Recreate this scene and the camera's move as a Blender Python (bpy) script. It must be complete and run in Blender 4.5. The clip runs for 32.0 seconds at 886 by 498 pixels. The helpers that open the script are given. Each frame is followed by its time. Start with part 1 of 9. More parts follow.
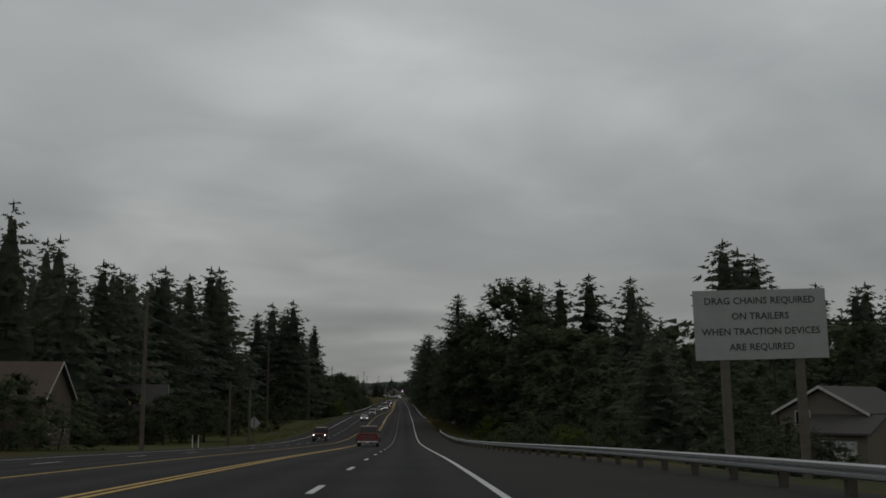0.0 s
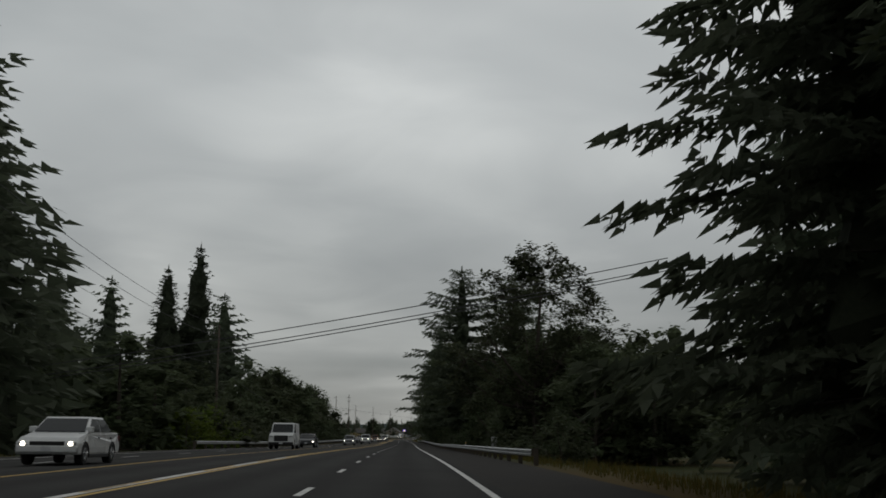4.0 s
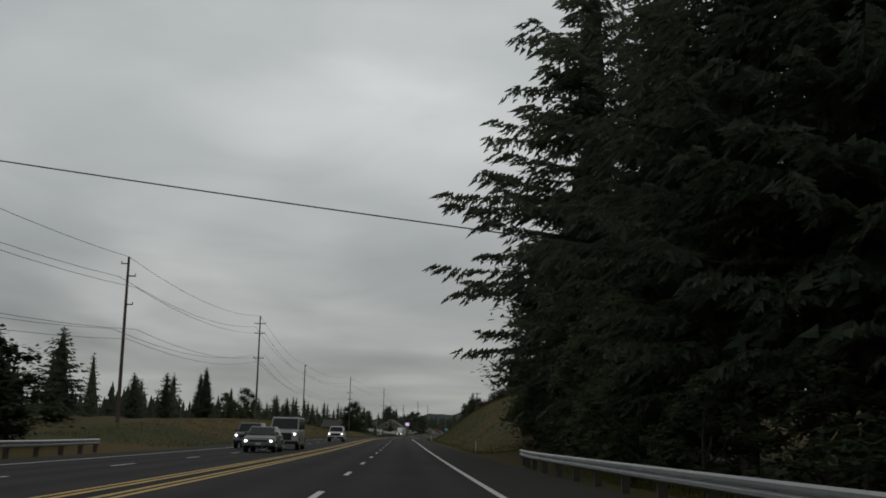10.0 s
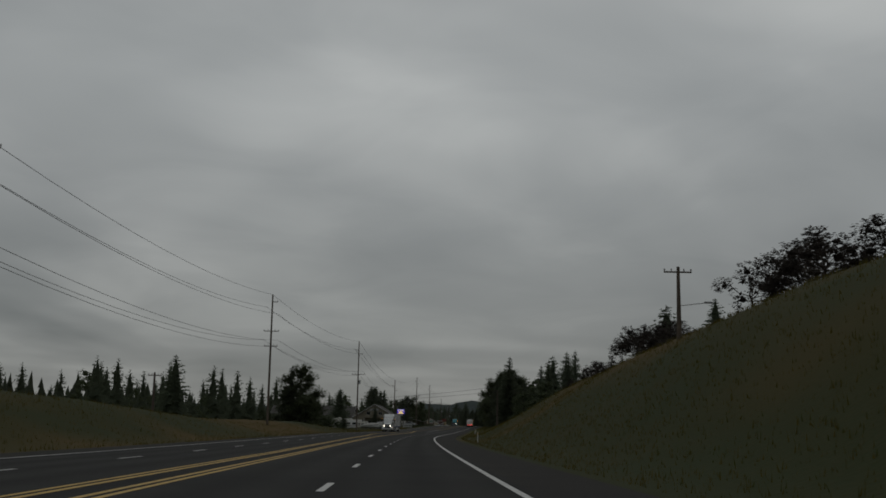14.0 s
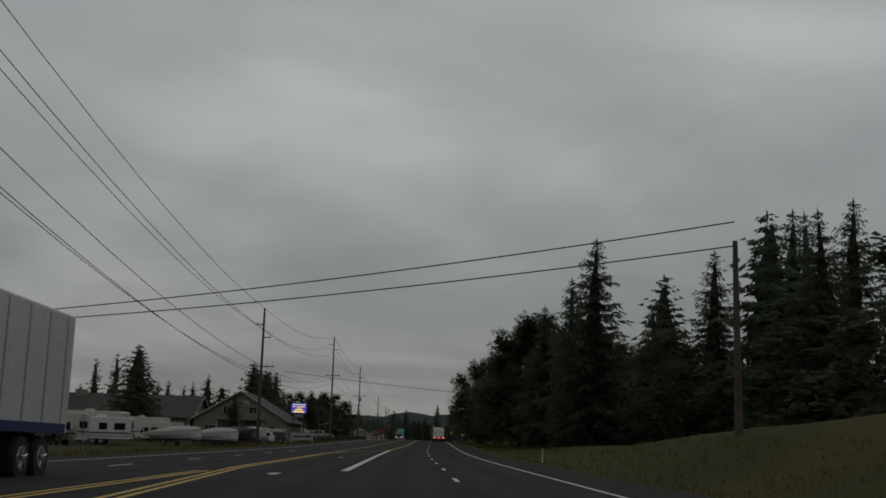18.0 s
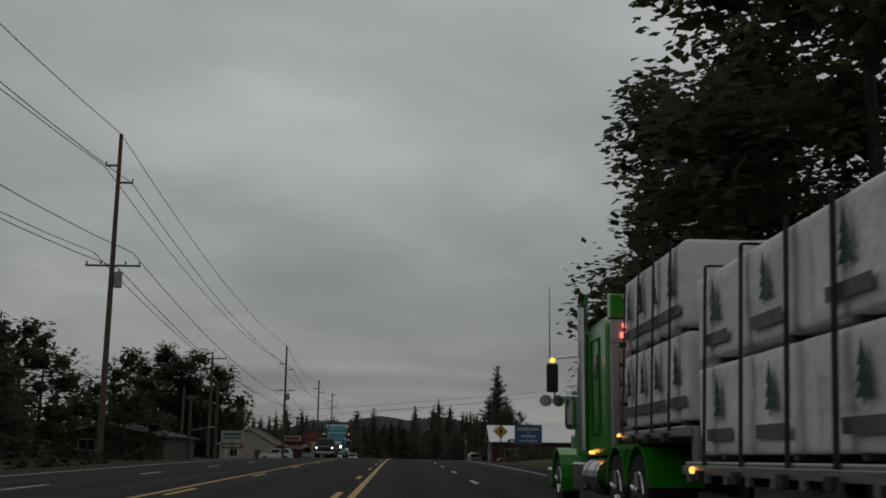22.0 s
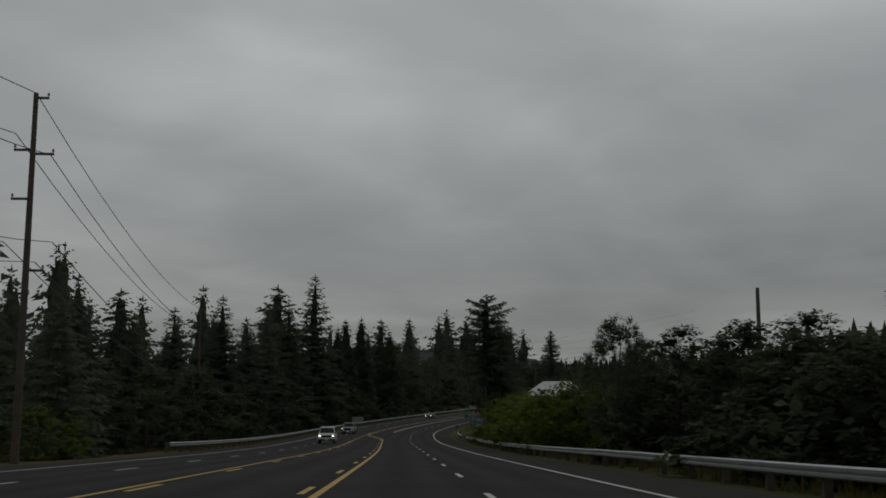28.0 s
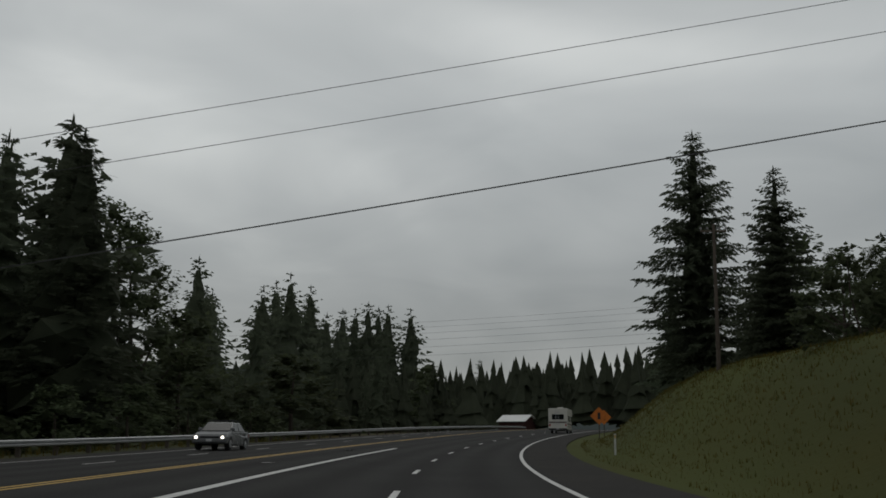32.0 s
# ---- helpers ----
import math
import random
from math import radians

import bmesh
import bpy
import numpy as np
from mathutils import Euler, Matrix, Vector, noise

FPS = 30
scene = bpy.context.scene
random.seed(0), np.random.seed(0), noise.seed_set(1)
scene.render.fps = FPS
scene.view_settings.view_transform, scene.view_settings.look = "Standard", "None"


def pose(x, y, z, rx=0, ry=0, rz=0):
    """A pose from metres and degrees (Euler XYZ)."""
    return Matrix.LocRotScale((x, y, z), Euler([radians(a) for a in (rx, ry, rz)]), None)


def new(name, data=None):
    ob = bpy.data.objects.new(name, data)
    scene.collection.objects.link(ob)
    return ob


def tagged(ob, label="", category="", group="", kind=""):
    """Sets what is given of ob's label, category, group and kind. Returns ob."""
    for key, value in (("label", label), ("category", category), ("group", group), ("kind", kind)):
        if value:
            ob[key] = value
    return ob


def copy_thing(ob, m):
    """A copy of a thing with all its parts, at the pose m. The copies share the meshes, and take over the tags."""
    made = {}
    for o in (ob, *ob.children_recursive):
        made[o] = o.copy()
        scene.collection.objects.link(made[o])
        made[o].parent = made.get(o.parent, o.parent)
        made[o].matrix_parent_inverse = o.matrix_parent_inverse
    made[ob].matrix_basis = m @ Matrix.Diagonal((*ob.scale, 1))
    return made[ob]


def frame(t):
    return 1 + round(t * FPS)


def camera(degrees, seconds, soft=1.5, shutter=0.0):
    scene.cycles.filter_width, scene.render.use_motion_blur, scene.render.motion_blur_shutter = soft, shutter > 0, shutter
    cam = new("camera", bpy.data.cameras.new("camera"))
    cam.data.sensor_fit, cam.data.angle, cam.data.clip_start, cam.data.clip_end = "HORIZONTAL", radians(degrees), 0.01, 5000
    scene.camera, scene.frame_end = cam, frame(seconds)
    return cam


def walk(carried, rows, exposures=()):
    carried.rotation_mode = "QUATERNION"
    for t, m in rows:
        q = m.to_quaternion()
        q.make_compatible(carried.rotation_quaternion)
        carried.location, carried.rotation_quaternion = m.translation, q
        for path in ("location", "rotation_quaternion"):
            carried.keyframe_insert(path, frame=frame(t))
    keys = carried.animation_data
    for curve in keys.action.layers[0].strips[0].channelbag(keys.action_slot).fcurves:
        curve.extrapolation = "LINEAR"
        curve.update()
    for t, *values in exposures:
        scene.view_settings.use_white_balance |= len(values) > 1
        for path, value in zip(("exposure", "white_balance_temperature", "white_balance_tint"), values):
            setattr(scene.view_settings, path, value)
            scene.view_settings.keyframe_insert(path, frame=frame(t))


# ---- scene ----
# The whole place is drawn in road metres and laid out at the scale U.
U = 0.64
SPEED = 61.0
EYE = 1.105

# heading (degrees, left positive) and grade (percent) of the road at every 61 m from s = -61
HEADINGS = [0.03, 0.03, 0.25, 0.44, 0.38, 0.44, 0.67, 0.38, 0.25, 0.61, 0.76, 0.79, 0.8, 0.86, 0.83, 0.27, -0.27, -1.04, -3.82, -3.97, -3.68, -4.88, -5.01, -4.59, -4.57, -4.65, -5, -5.34, -5.39, -5.29, -5.03, -4.33, -6.68, -13.97, -21.37, -27.47, -30.47, -31.47, -31.47, -31.47]
GRADES = [-3.13, -3.13, -3.95, -3.47, -0.78, 0.73, -0.01, -0.19, 0.08, 0.51, 0.23, -0.09, 0.36, 0.7, 0.29, 0.12, 0.15, 0.34, 0.43, 0.52, 0.72, 1.24, 1.44, 1.23, 0.95, -0.3, -1.28, -1.69, -2.3, -2.84, -2.64, -1.63, -0.05, 1.39, 2.9, 3.6, 3.0, 2.0, 1, 0]
STEP = 6.1


def make_line():
    """Stations along the road: s, x, y, z and heading in radians."""
    pts, x, y, z = [], 0.0, 0.0, 0.0
    n = int((len(HEADINGS) - 1) * 10)

    def knot(values, i):
        k, f = divmod(i, 10)
        return values[k] if k + 1 >= len(values) else values[k] + (values[k + 1] - values[k]) * f / 10

    for i in range(n + 1):
        h = radians(knot(HEADINGS, i))
        g = knot(GRADES, i) / 100
        if i:
            hm, gm = (h + pts[-1][4]) / 2, (g + last) / 2
            x, y, z = x - math.sin(hm) * STEP, y + math.cos(hm) * STEP, z + gm * STEP
        last = g
        pts.append((i * STEP - 61.0, x, y, z, h))
    x0, y0, z0 = pts[10][1:4]
    z0 -= 5.25
    return [(s, a - x0, b - y0, c - z0, h) for s, a, b, c, h in pts]


LINE = make_line()
S_MIN, S_MAX = LINE[0][0], LINE[-1][0]


def station(s):
    """x, y, z and heading of the road's reference line (between the two eastbound lanes) at s."""
    q = (s - S_MIN) / STEP
    i = min(max(int(math.floor(q)), 0), len(LINE) - 2)
    f = q - i
    a, b = LINE[i], LINE[i + 1]
    return [a[k] + (b[k] - a[k]) * f for k in (1, 2, 3, 4)]


def ramp(x, pairs):
    """A straight-line table."""
    if x <= pairs[0][0]:
        return pairs[0][1]
    for (a, va), (b, vb) in zip(pairs, pairs[1:]):
        if x <= b:
            return va + (vb - va) * (x - a) / (b - a)
    return pairs[-1][1]


def P(s, d, h=0.0):
    """The world point at s along the road, d to the right of it, h above its reference level."""
    x, y, z, a = station(s)
    return Vector(((x + math.cos(a) * d) * U, (y + math.sin(a) * d) * U, (z + h) * U))


def facing(s, turn=0.0):
    return math.degrees(station(s)[3]) + turn


# ---- camera ----
cam = camera(44.3, 32.0, soft=1.7, shutter=0.03)
EXPOSURES = ((0.0, 0.3), (2.0, 0.45), (4.5, 0.6), (6.0, 0.75), (9.0, 0.68), (10.0, 0.62), (11.0, 0.4), (13.0, 0.05), (16.5, 0.0), (20.0, 0.2), (23.0, 0.05), (25.0, 0.0), (28.0, 0.05), (30.0, 0.45), (32.0, 0.55))
# seconds, offset from the reference line, yaw, pitch, roll
ROWS = [
    (0.0, 1.75, -1.58, 7.62, 0.20), (0.5, 1.77, -1.58, 7.35, 0.50), (1.0, 1.80, -1.70, 7.40, 0.00),
    (1.5, 1.81, -1.28, 7.58, 0.35), (2.0, 1.82, -1.37, 8.20, 0.24), (2.5, 1.83, -1.25, 8.36, 0.80),
    (3.0, 1.84, -1.41, 9.30, 0.80), (3.5, 1.85, -1.40, 9.75, 0.80), (4.0, 1.86, -1.35, 10.00, 0.60),
    (4.5, 1.87, -1.74, 10.34, 0.17), (5.0, 1.88, -0.72, 10.22, 0.00), (5.5, 1.89, -0.84, 9.62, 0.13),
    (6.0, 1.90, -1.18, 10.00, -0.30), (6.5, 1.85, -1.18, 9.43, 0.07), (7.0, 1.81, -0.82, 9.13, -0.33),
    (7.5, 1.76, -0.92, 9.95, 1.10), (8.0, 1.71, -0.70, 10.09, 1.02), (8.5, 1.67, -0.82, 10.20, 1.64),
    (9.0, 1.62, -1.23, 10.28, 1.45), (9.5, 1.60, -1.05, 9.62, 0.58), (10.0, 1.57, -1.11, 9.90, 1.23),
    (10.5, 1.54, -1.29, 10.28, 1.21), (11.0, 1.52, -1.12, 9.49, 1.10), (11.5, 1.50, -1.26, 9.88, 1.21),
    (12.0, 1.47, -1.17, 9.54, 1.32), (12.5, 1.44, -1.18, 9.71, 1.26), (13.0, 1.42, -0.82, 9.36, 1.34),
    (13.5, 1.44, -1.25, 9.49, 1.12), (14.0, 1.45, -1.61, 9.53, 1.06), (14.5, 1.47, -1.74, 9.35, 0.37),
    (15.0, 1.48, -2.13, 9.77, 0.80), (15.5, 1.50, -2.45, 9.82, 0.80), (16.0, 1.50, -2.79, 9.87, 0.80),
    (16.5, 1.30, -3.67, 10.00, -0.44), (17.0, 0.50, -3.75, 9.98, -0.84), (17.5, -0.65, -3.89, 10.10, 0.49),
    (18.0, -1.30, -5.15, 10.42, 1.65), (18.5, -1.75, -5.18, 11.26, 1.49), (19.0, -1.90, -5.44, 10.38, 1.42),
    (19.5, -1.95, -6.24, 10.45, 1.22), (20.0, -2.00, -6.83, 10.85, 1.96), (20.5, -2.05, -6.73, 10.55, 2.13),
    (21.0, -2.10, -6.76, 10.68, 1.41), (21.5, -2.15, -6.62, 10.51, 1.38), (22.0, -2.20, -6.67, 10.86, 0.71),
    (22.5, -2.16, -6.61, 10.23, 0.64), (23.0, -2.12, -6.98, 10.10, 0.41), (23.5, -2.09, -6.57, 10.30, 0.20),
    (24.0, -2.05, -6.58, 9.59, 0.16), (24.5, -2.00, -6.42, 9.30, 0.26), (25.0, -1.95, -6.62, 9.30, 0.67),
    (25.5, -1.90, -7.03, 8.64, 0.63), (26.0, -1.85, -7.19, 8.54, 0.80), (26.5, -1.80, -7.25, 8.37, 0.80),
    (27.0, -1.75, -7.26, 8.28, 0.80), (27.5, -1.70, -6.97, 8.44, 0.28), (28.0, -1.65, -7.22, 8.28, 0.21),
    (28.5, -1.67, -7.01, 8.28, 0.26), (29.0, -1.70, -6.57, 8.00, 0.40), (29.5, -1.73, -5.99, 8.43, 1.63),
    (30.0, -1.75, -6.43, 8.99, 1.62), (30.5, -1.35, -7.20, 9.02, 1.36), (31.0, -0.70, -8.71, 9.45, 0.92),
    (31.5, -0.10, -12.08, 9.84, 0.09), (32.0, 0.40, -16.55, 10.74, 0.50),
]


def eye_pose(t, d, yaw, pitch, roll):
    p = P(SPEED * t, d, EYE)
    return pose(p.x, p.y, p.z, 90 + pitch, 0, yaw) @ pose(0, 0, 0, 0, 0, roll)


walk(cam, [(r[0], eye_pose(*r)) for r in ROWS], exposures=EXPOSURES)

# ---- sky and light ----
world = bpy.data.worlds.new("overcast_sky")
scene.world = world
world.use_nodes = True
SUN_ELEVATION, SUN_ROTATION = radians(52), radians(25)


def make_sky():
    nt = world.node_tree
    nt.nodes.clear()
    N, L = nt.nodes.new, nt.links.new
    out, bg = N("ShaderNodeOutputWorld"), N("ShaderNodeBackground")
    co, sep = N("ShaderNodeTexCoord"), N("ShaderNodeSeparateXYZ")
    L(co.outputs["Generated"], sep.inputs[0])
    up = N("ShaderNodeMath"); up.operation = "MAXIMUM"; up.inputs[1].default_value = 0.0
    L(sep.outputs[2], up.inputs[0])
    lift = N("ShaderNodeMath"); lift.operation = "ADD"; lift.inputs[1].default_value = 0.16
    L(up.outputs[0], lift.inputs[0])
    xs, ys = N("ShaderNodeMath"), N("ShaderNodeMath")
    for m, k in ((xs, 0), (ys, 1)):
        m.operation = "DIVIDE"
        L(sep.outputs[k], m.inputs[0]); L(lift.outputs[0], m.inputs[1])
    flat = N("ShaderNodeCombineXYZ")
    L(xs.outputs[0], flat.inputs[0]); L(ys.outputs[0], flat.inputs[1])
    big, small = N("ShaderNodeTexNoise"), N("ShaderNodeTexNoise")
    for n, sc, det, dist in ((big, 0.55, 3.0, 0.8), (small, 1.9, 4.0, 0.6)):
        n.inputs["Scale"].default_value = sc
        n.inputs["Detail"].default_value = det
        n.inputs["Distortion"].default_value = dist
        L(flat.outputs[0], n.inputs["Vector"])
    mix = N("ShaderNodeMix"); mix.data_type = "FLOAT"; mix.inputs[0].default_value = 0.20
    L(big.outputs[0], mix.inputs[2]); L(small.outputs[0], mix.inputs[3])
    cr = N("ShaderNodeValToRGB")
    e = cr.color_ramp.elements
    e[0].position, e[0].color = 0.34, (0.222, 0.234, 0.230, 1)
    e[1].position, e[1].color = 0.66, (0.490, 0.500, 0.482, 1)
    m = cr.color_ramp.elements.new(0.5); m.color = (0.322, 0.333, 0.325, 1)
    L(mix.outputs[0], cr.inputs[0])
    sky = N("ShaderNodeTexSky")
    sky.sky_type, sky.sun_disc, sky.sun_elevation, sky.sun_rotation = "NISHITA", False, SUN_ELEVATION, SUN_ROTATION
    dim = N("ShaderNodeMix"); dim.data_type = "RGBA"; dim.blend_type = "MULTIPLY"; dim.inputs[0].default_value = 1.0
    L(sky.outputs[0], dim.inputs[6]); dim.inputs[7].default_value = (0.07, 0.07, 0.07, 1)
    both = N("ShaderNodeMix"); both.data_type = "RGBA"; both.inputs[0].default_value = 0.92
    L(dim.outputs[2], both.inputs[6]); L(cr.outputs[0], both.inputs[7])
    # the cloud deck is brightest a little way up, dimmer at the horizon
    # overhead, out of view, it is darkened to take light off the ground
    deck = N("ShaderNodeFloatCurve")
    curve = deck.mapping.curves[0]
    curve.points[0].location, curve.points[1].location = (0.0, 0.62), (1.0, 0.72)
    for x, y in ((0.10, 0.66), (0.22, 0.84), (0.36, 1.0), (0.55, 0.88)):
        curve.points.new(x, y)
    deck.mapping.update()
    L(up.outputs[0], deck.inputs[1]); L(deck.outputs[0], bg.inputs[1])
    L(both.outputs[2], bg.inputs[0])
    L(bg.outputs[0], out.inputs[0])


make_sky()
sun = new("sun", bpy.data.lights.new("sun", "SUN"))
sun.data.energy, sun.data.angle, sun.data.color = 0.18, radians(40), (1.0, 0.97, 0.92)
sun.matrix_world = pose(0, 0, 40, 38, 0, 155)

# ---- materials ----
MATS = {}


def material(name, colour, rough=0.8, metal=0.0, spot=None, scale=4.0, fine=40.0, amount=0.35, bump=0.15, random_tint=0.0, spec=0.4, emit=0.0, alpha_gloss=None):
    """A surface with grain at two scales: colour, its second colour `spot`, the scales per scene metre and bump."""
    if name in MATS:
        return MATS[name]
    mat = bpy.data.materials.new(name)
    mat.use_nodes = True
    nt = mat.node_tree
    N, L = nt.nodes.new, nt.links.new
    b = nt.nodes["Principled BSDF"]
    b.inputs["Roughness"].default_value, b.inputs["Metallic"].default_value = rough, metal
    b.inputs["Specular IOR Level"].default_value = spec
    c = (*colour, 1)
    s = (*(spot if spot else [v * 0.65 for v in colour]), 1)
    co = N("ShaderNodeTexCoord")
    coarse, grain = N("ShaderNodeTexNoise"), N("ShaderNodeTexNoise")
    for n, sc, det in ((coarse, scale, 4.0), (grain, fine, 3.0)):
        n.inputs["Scale"].default_value, n.inputs["Detail"].default_value = sc, det
        L(co.outputs["Object"], n.inputs["Vector"])
    mixn = N("ShaderNodeMix"); mixn.data_type = "FLOAT"; mixn.inputs[0].default_value = 0.45
    L(coarse.outputs[0], mixn.inputs[2]); L(grain.outputs[0], mixn.inputs[3])
    stretch = N("ShaderNodeMapRange")
    stretch.inputs[1].default_value, stretch.inputs[2].default_value = 0.36, 0.64
    stretch.inputs[4].default_value = min(1.0, amount * 2)
    L(mixn.outputs[0], stretch.inputs[0])
    mc = N("ShaderNodeMix"); mc.data_type = "RGBA"
    mc.inputs[6].default_value, mc.inputs[7].default_value = c, s
    L(stretch.outputs[0], mc.inputs[0])
    colour_out = mc.outputs[2]
    if random_tint:
        info = N("ShaderNodeObjectInfo")
        hsv = N("ShaderNodeHueSaturation")
        mr = N("ShaderNodeMapRange")
        mr.inputs[3].default_value, mr.inputs[4].default_value = 1 - random_tint, 1 + random_tint
        L(info.outputs["Random"], mr.inputs[0]); L(mr.outputs[0], hsv.inputs["Value"])
        mh = N("ShaderNodeMapRange")
        mh.inputs[3].default_value, mh.inputs[4].default_value = 0.5 - random_tint * 0.08, 0.5 + random_tint * 0.05
        L(info.outputs["Random"], mh.inputs[0]); L(mh.outputs[0], hsv.inputs["Hue"])
        L(colour_out, hsv.inputs["Color"])
        colour_out = hsv.outputs[0]
    L(colour_out, b.inputs["Base Color"])
    rr = N("ShaderNodeMapRange")
    rr.inputs[3].default_value, rr.inputs[4].default_value = max(0.02, rough - 0.08), min(1.0, rough + 0.08)
    L(coarse.outputs[0], rr.inputs[0]); L(rr.outputs[0], b.inputs["Roughness"])
    if bump:
        bp = N("ShaderNodeBump")
        bp.inputs["Strength"].default_value, bp.inputs["Distance"].default_value = bump, 0.02
        L(grain.outputs[0], bp.inputs["Height"]); L(bp.outputs[0], b.inputs["Normal"])
    if emit:
        b.inputs["Emission Color"].default_value = c
        b.inputs["Emission Strength"].default_value = emit
    MATS[name] = mat
    return mat


def leaf_material(name, colour, spot, tint=0.25):
    """Foliage that lets a little light through."""
    mat = material(name, colour, rough=0.75, spot=spot, scale=0.6, fine=9.0, amount=0.45, bump=0.0, random_tint=tint, spec=0.12)
    nt = mat.node_tree
    b, out = nt.nodes["Principled BSDF"], nt.nodes["Material Output"]
    tr, mx = nt.nodes.new("ShaderNodeBsdfTranslucent"), nt.nodes.new("ShaderNodeMixShader")
    mx.inputs[0].default_value = 0.48
    nt.links.new(b.inputs["Base Color"].links[0].from_socket, tr.inputs[0])
    nt.links.new(b.outputs[0], mx.inputs[1])
    nt.links.new(tr.outputs[0], mx.inputs[2])
    nt.links.new(mx.outputs[0], out.inputs[0])
    return mat


ASPHALT = material("asphalt", (0.031, 0.031, 0.0305), rough=0.92, spot=(0.046, 0.0455, 0.044), scale=0.35, fine=55.0, amount=0.5, bump=0.35, spec=0.06)
SHOULDER = material("shoulder_asphalt", (0.032, 0.031, 0.030), rough=0.94, spot=(0.047, 0.044, 0.041), scale=0.8, fine=45.0, amount=0.5, bump=0.4, spec=0.06)
WHITE_PAINT = material("white_road_paint", (0.62, 0.62, 0.60), rough=0.6, spot=(0.34, 0.34, 0.33), scale=3.0, fine=40.0, amount=0.3)
YELLOW_PAINT = material("yellow_road_paint", (0.58, 0.36, 0.05), rough=0.6, spot=(0.30, 0.20, 0.05), scale=3.0, fine=40.0, amount=0.35)
GALVANISED = material("galvanised_steel", (0.42, 0.43, 0.44), rough=0.45, metal=0.7, spot=(0.30, 0.31, 0.31), scale=2.0, fine=30.0)
WEATHERED_POST = material("weathered_timber_post", (0.085, 0.070, 0.055), spot=(0.05, 0.042, 0.035), rough=0.9, scale=3.0, fine=30.0, amount=0.5)
POLE_WOOD = material("pole_wood", (0.11, 0.088, 0.068), spot=(0.065, 0.052, 0.042), rough=0.9, scale=1.5, fine=24.0, amount=0.5, random_tint=0.2)
INSULATOR = material("insulator_porcelain", (0.18, 0.17, 0.17), rough=0.3)
WIRE = material("wire_aluminium", (0.06, 0.06, 0.062), rough=0.6, bump=0)
NEEDLES = leaf_material("fir_needles", (0.104, 0.124, 0.082), (0.070, 0.088, 0.058))
CYPRESS_GREEN = leaf_material("cypress_foliage", (0.074, 0.088, 0.056), (0.050, 0.064, 0.042), 0.15)
LEAVES = leaf_material("maple_leaves", (0.098, 0.118, 0.064), (0.070, 0.088, 0.048))
LIGHT_LEAVES = leaf_material("willow_leaves", (0.128, 0.178, 0.024), (0.082, 0.120, 0.020))
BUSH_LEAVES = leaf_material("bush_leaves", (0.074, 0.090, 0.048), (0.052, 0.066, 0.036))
DARK_LEAVES = leaf_material("plum_leaves", (0.070, 0.058, 0.052), (0.044, 0.042, 0.036))
BARK = material("bark", (0.085, 0.068, 0.055), spot=(0.045, 0.037, 0.031), rough=0.95, scale=1.2, fine=12.0, amount=0.5, bump=0.6)


def ground_material():
    mat = material("grass_ground", (0.026, 0.036, 0.011), spot=(0.040, 0.040, 0.013), rough=0.95, scale=0.22, fine=7.0, amount=0.5, bump=0.6, spec=0.1)
    nt = mat.node_tree
    N, L = nt.nodes.new, nt.links.new
    b = nt.nodes["Principled BSDF"]
    old = b.inputs["Base Color"].links[0].from_socket
    attr = N("ShaderNodeAttribute"); attr.attribute_name = "dry"
    mx = N("ShaderNodeMix"); mx.data_type = "RGBA"
    mx.inputs[7].default_value = (0.076, 0.051, 0.014, 1)
    L(attr.outputs["Fac"], mx.inputs[0]); L(old, mx.inputs[6])
    lush, m2 = N("ShaderNodeAttribute"), N("ShaderNodeMix")
    lush.attribute_name, m2.data_type = "lush", "RGBA"
    m2.inputs[7].default_value = (0.058, 0.068, 0.013, 1)
    L(lush.outputs["Fac"], m2.inputs[0]); L(mx.outputs[2], m2.inputs[6]); L(m2.outputs[2], b.inputs["Base Color"])
    return mat


GRASS = ground_material()


def worn_lanes(mat):
    """Paler wheel tracks and a dark oily strip along each lane, broken by noise."""
    nt = mat.node_tree
    N, L = nt.nodes.new, nt.links.new
    b = nt.nodes["Principled BSDF"]
    old = b.inputs["Base Color"].links[0].from_socket
    attr = N("ShaderNodeAttribute"); attr.attribute_name = "across"
    scale, wave, patch, size, gain = N("ShaderNodeMath"), N("ShaderNodeMath"), N("ShaderNodeTexNoise"), N("ShaderNodeMath"), N("ShaderNodeMath")
    scale.operation, wave.operation, size.operation, gain.operation = "MULTIPLY_ADD", "COSINE", "MULTIPLY", "MULTIPLY_ADD"
    scale.inputs[1].default_value, scale.inputs[2].default_value = 6.2832 / 1.83, -3.1416
    L(attr.outputs["Fac"], scale.inputs[0]); L(scale.outputs[0], wave.inputs[0])
    patch.inputs["Scale"].default_value, patch.inputs["Detail"].default_value = 0.12, 3.0
    L(N("ShaderNodeTexCoord").outputs["Object"], patch.inputs["Vector"])
    L(wave.outputs[0], size.inputs[0]); L(patch.outputs[0], size.inputs[1])
    gain.inputs[1].default_value, gain.inputs[2].default_value = 0.26, 1.0
    L(size.outputs[0], gain.inputs[0])
    mx = N("ShaderNodeMix"); mx.data_type = "RGBA"; mx.blend_type = "MULTIPLY"; mx.inputs[0].default_value = 1.0
    L(old, mx.inputs[6]); L(gain.outputs[0], mx.inputs[7]); L(mx.outputs[2], b.inputs["Base Color"])


worn_lanes(ASPHALT)

# ---- building helpers ----


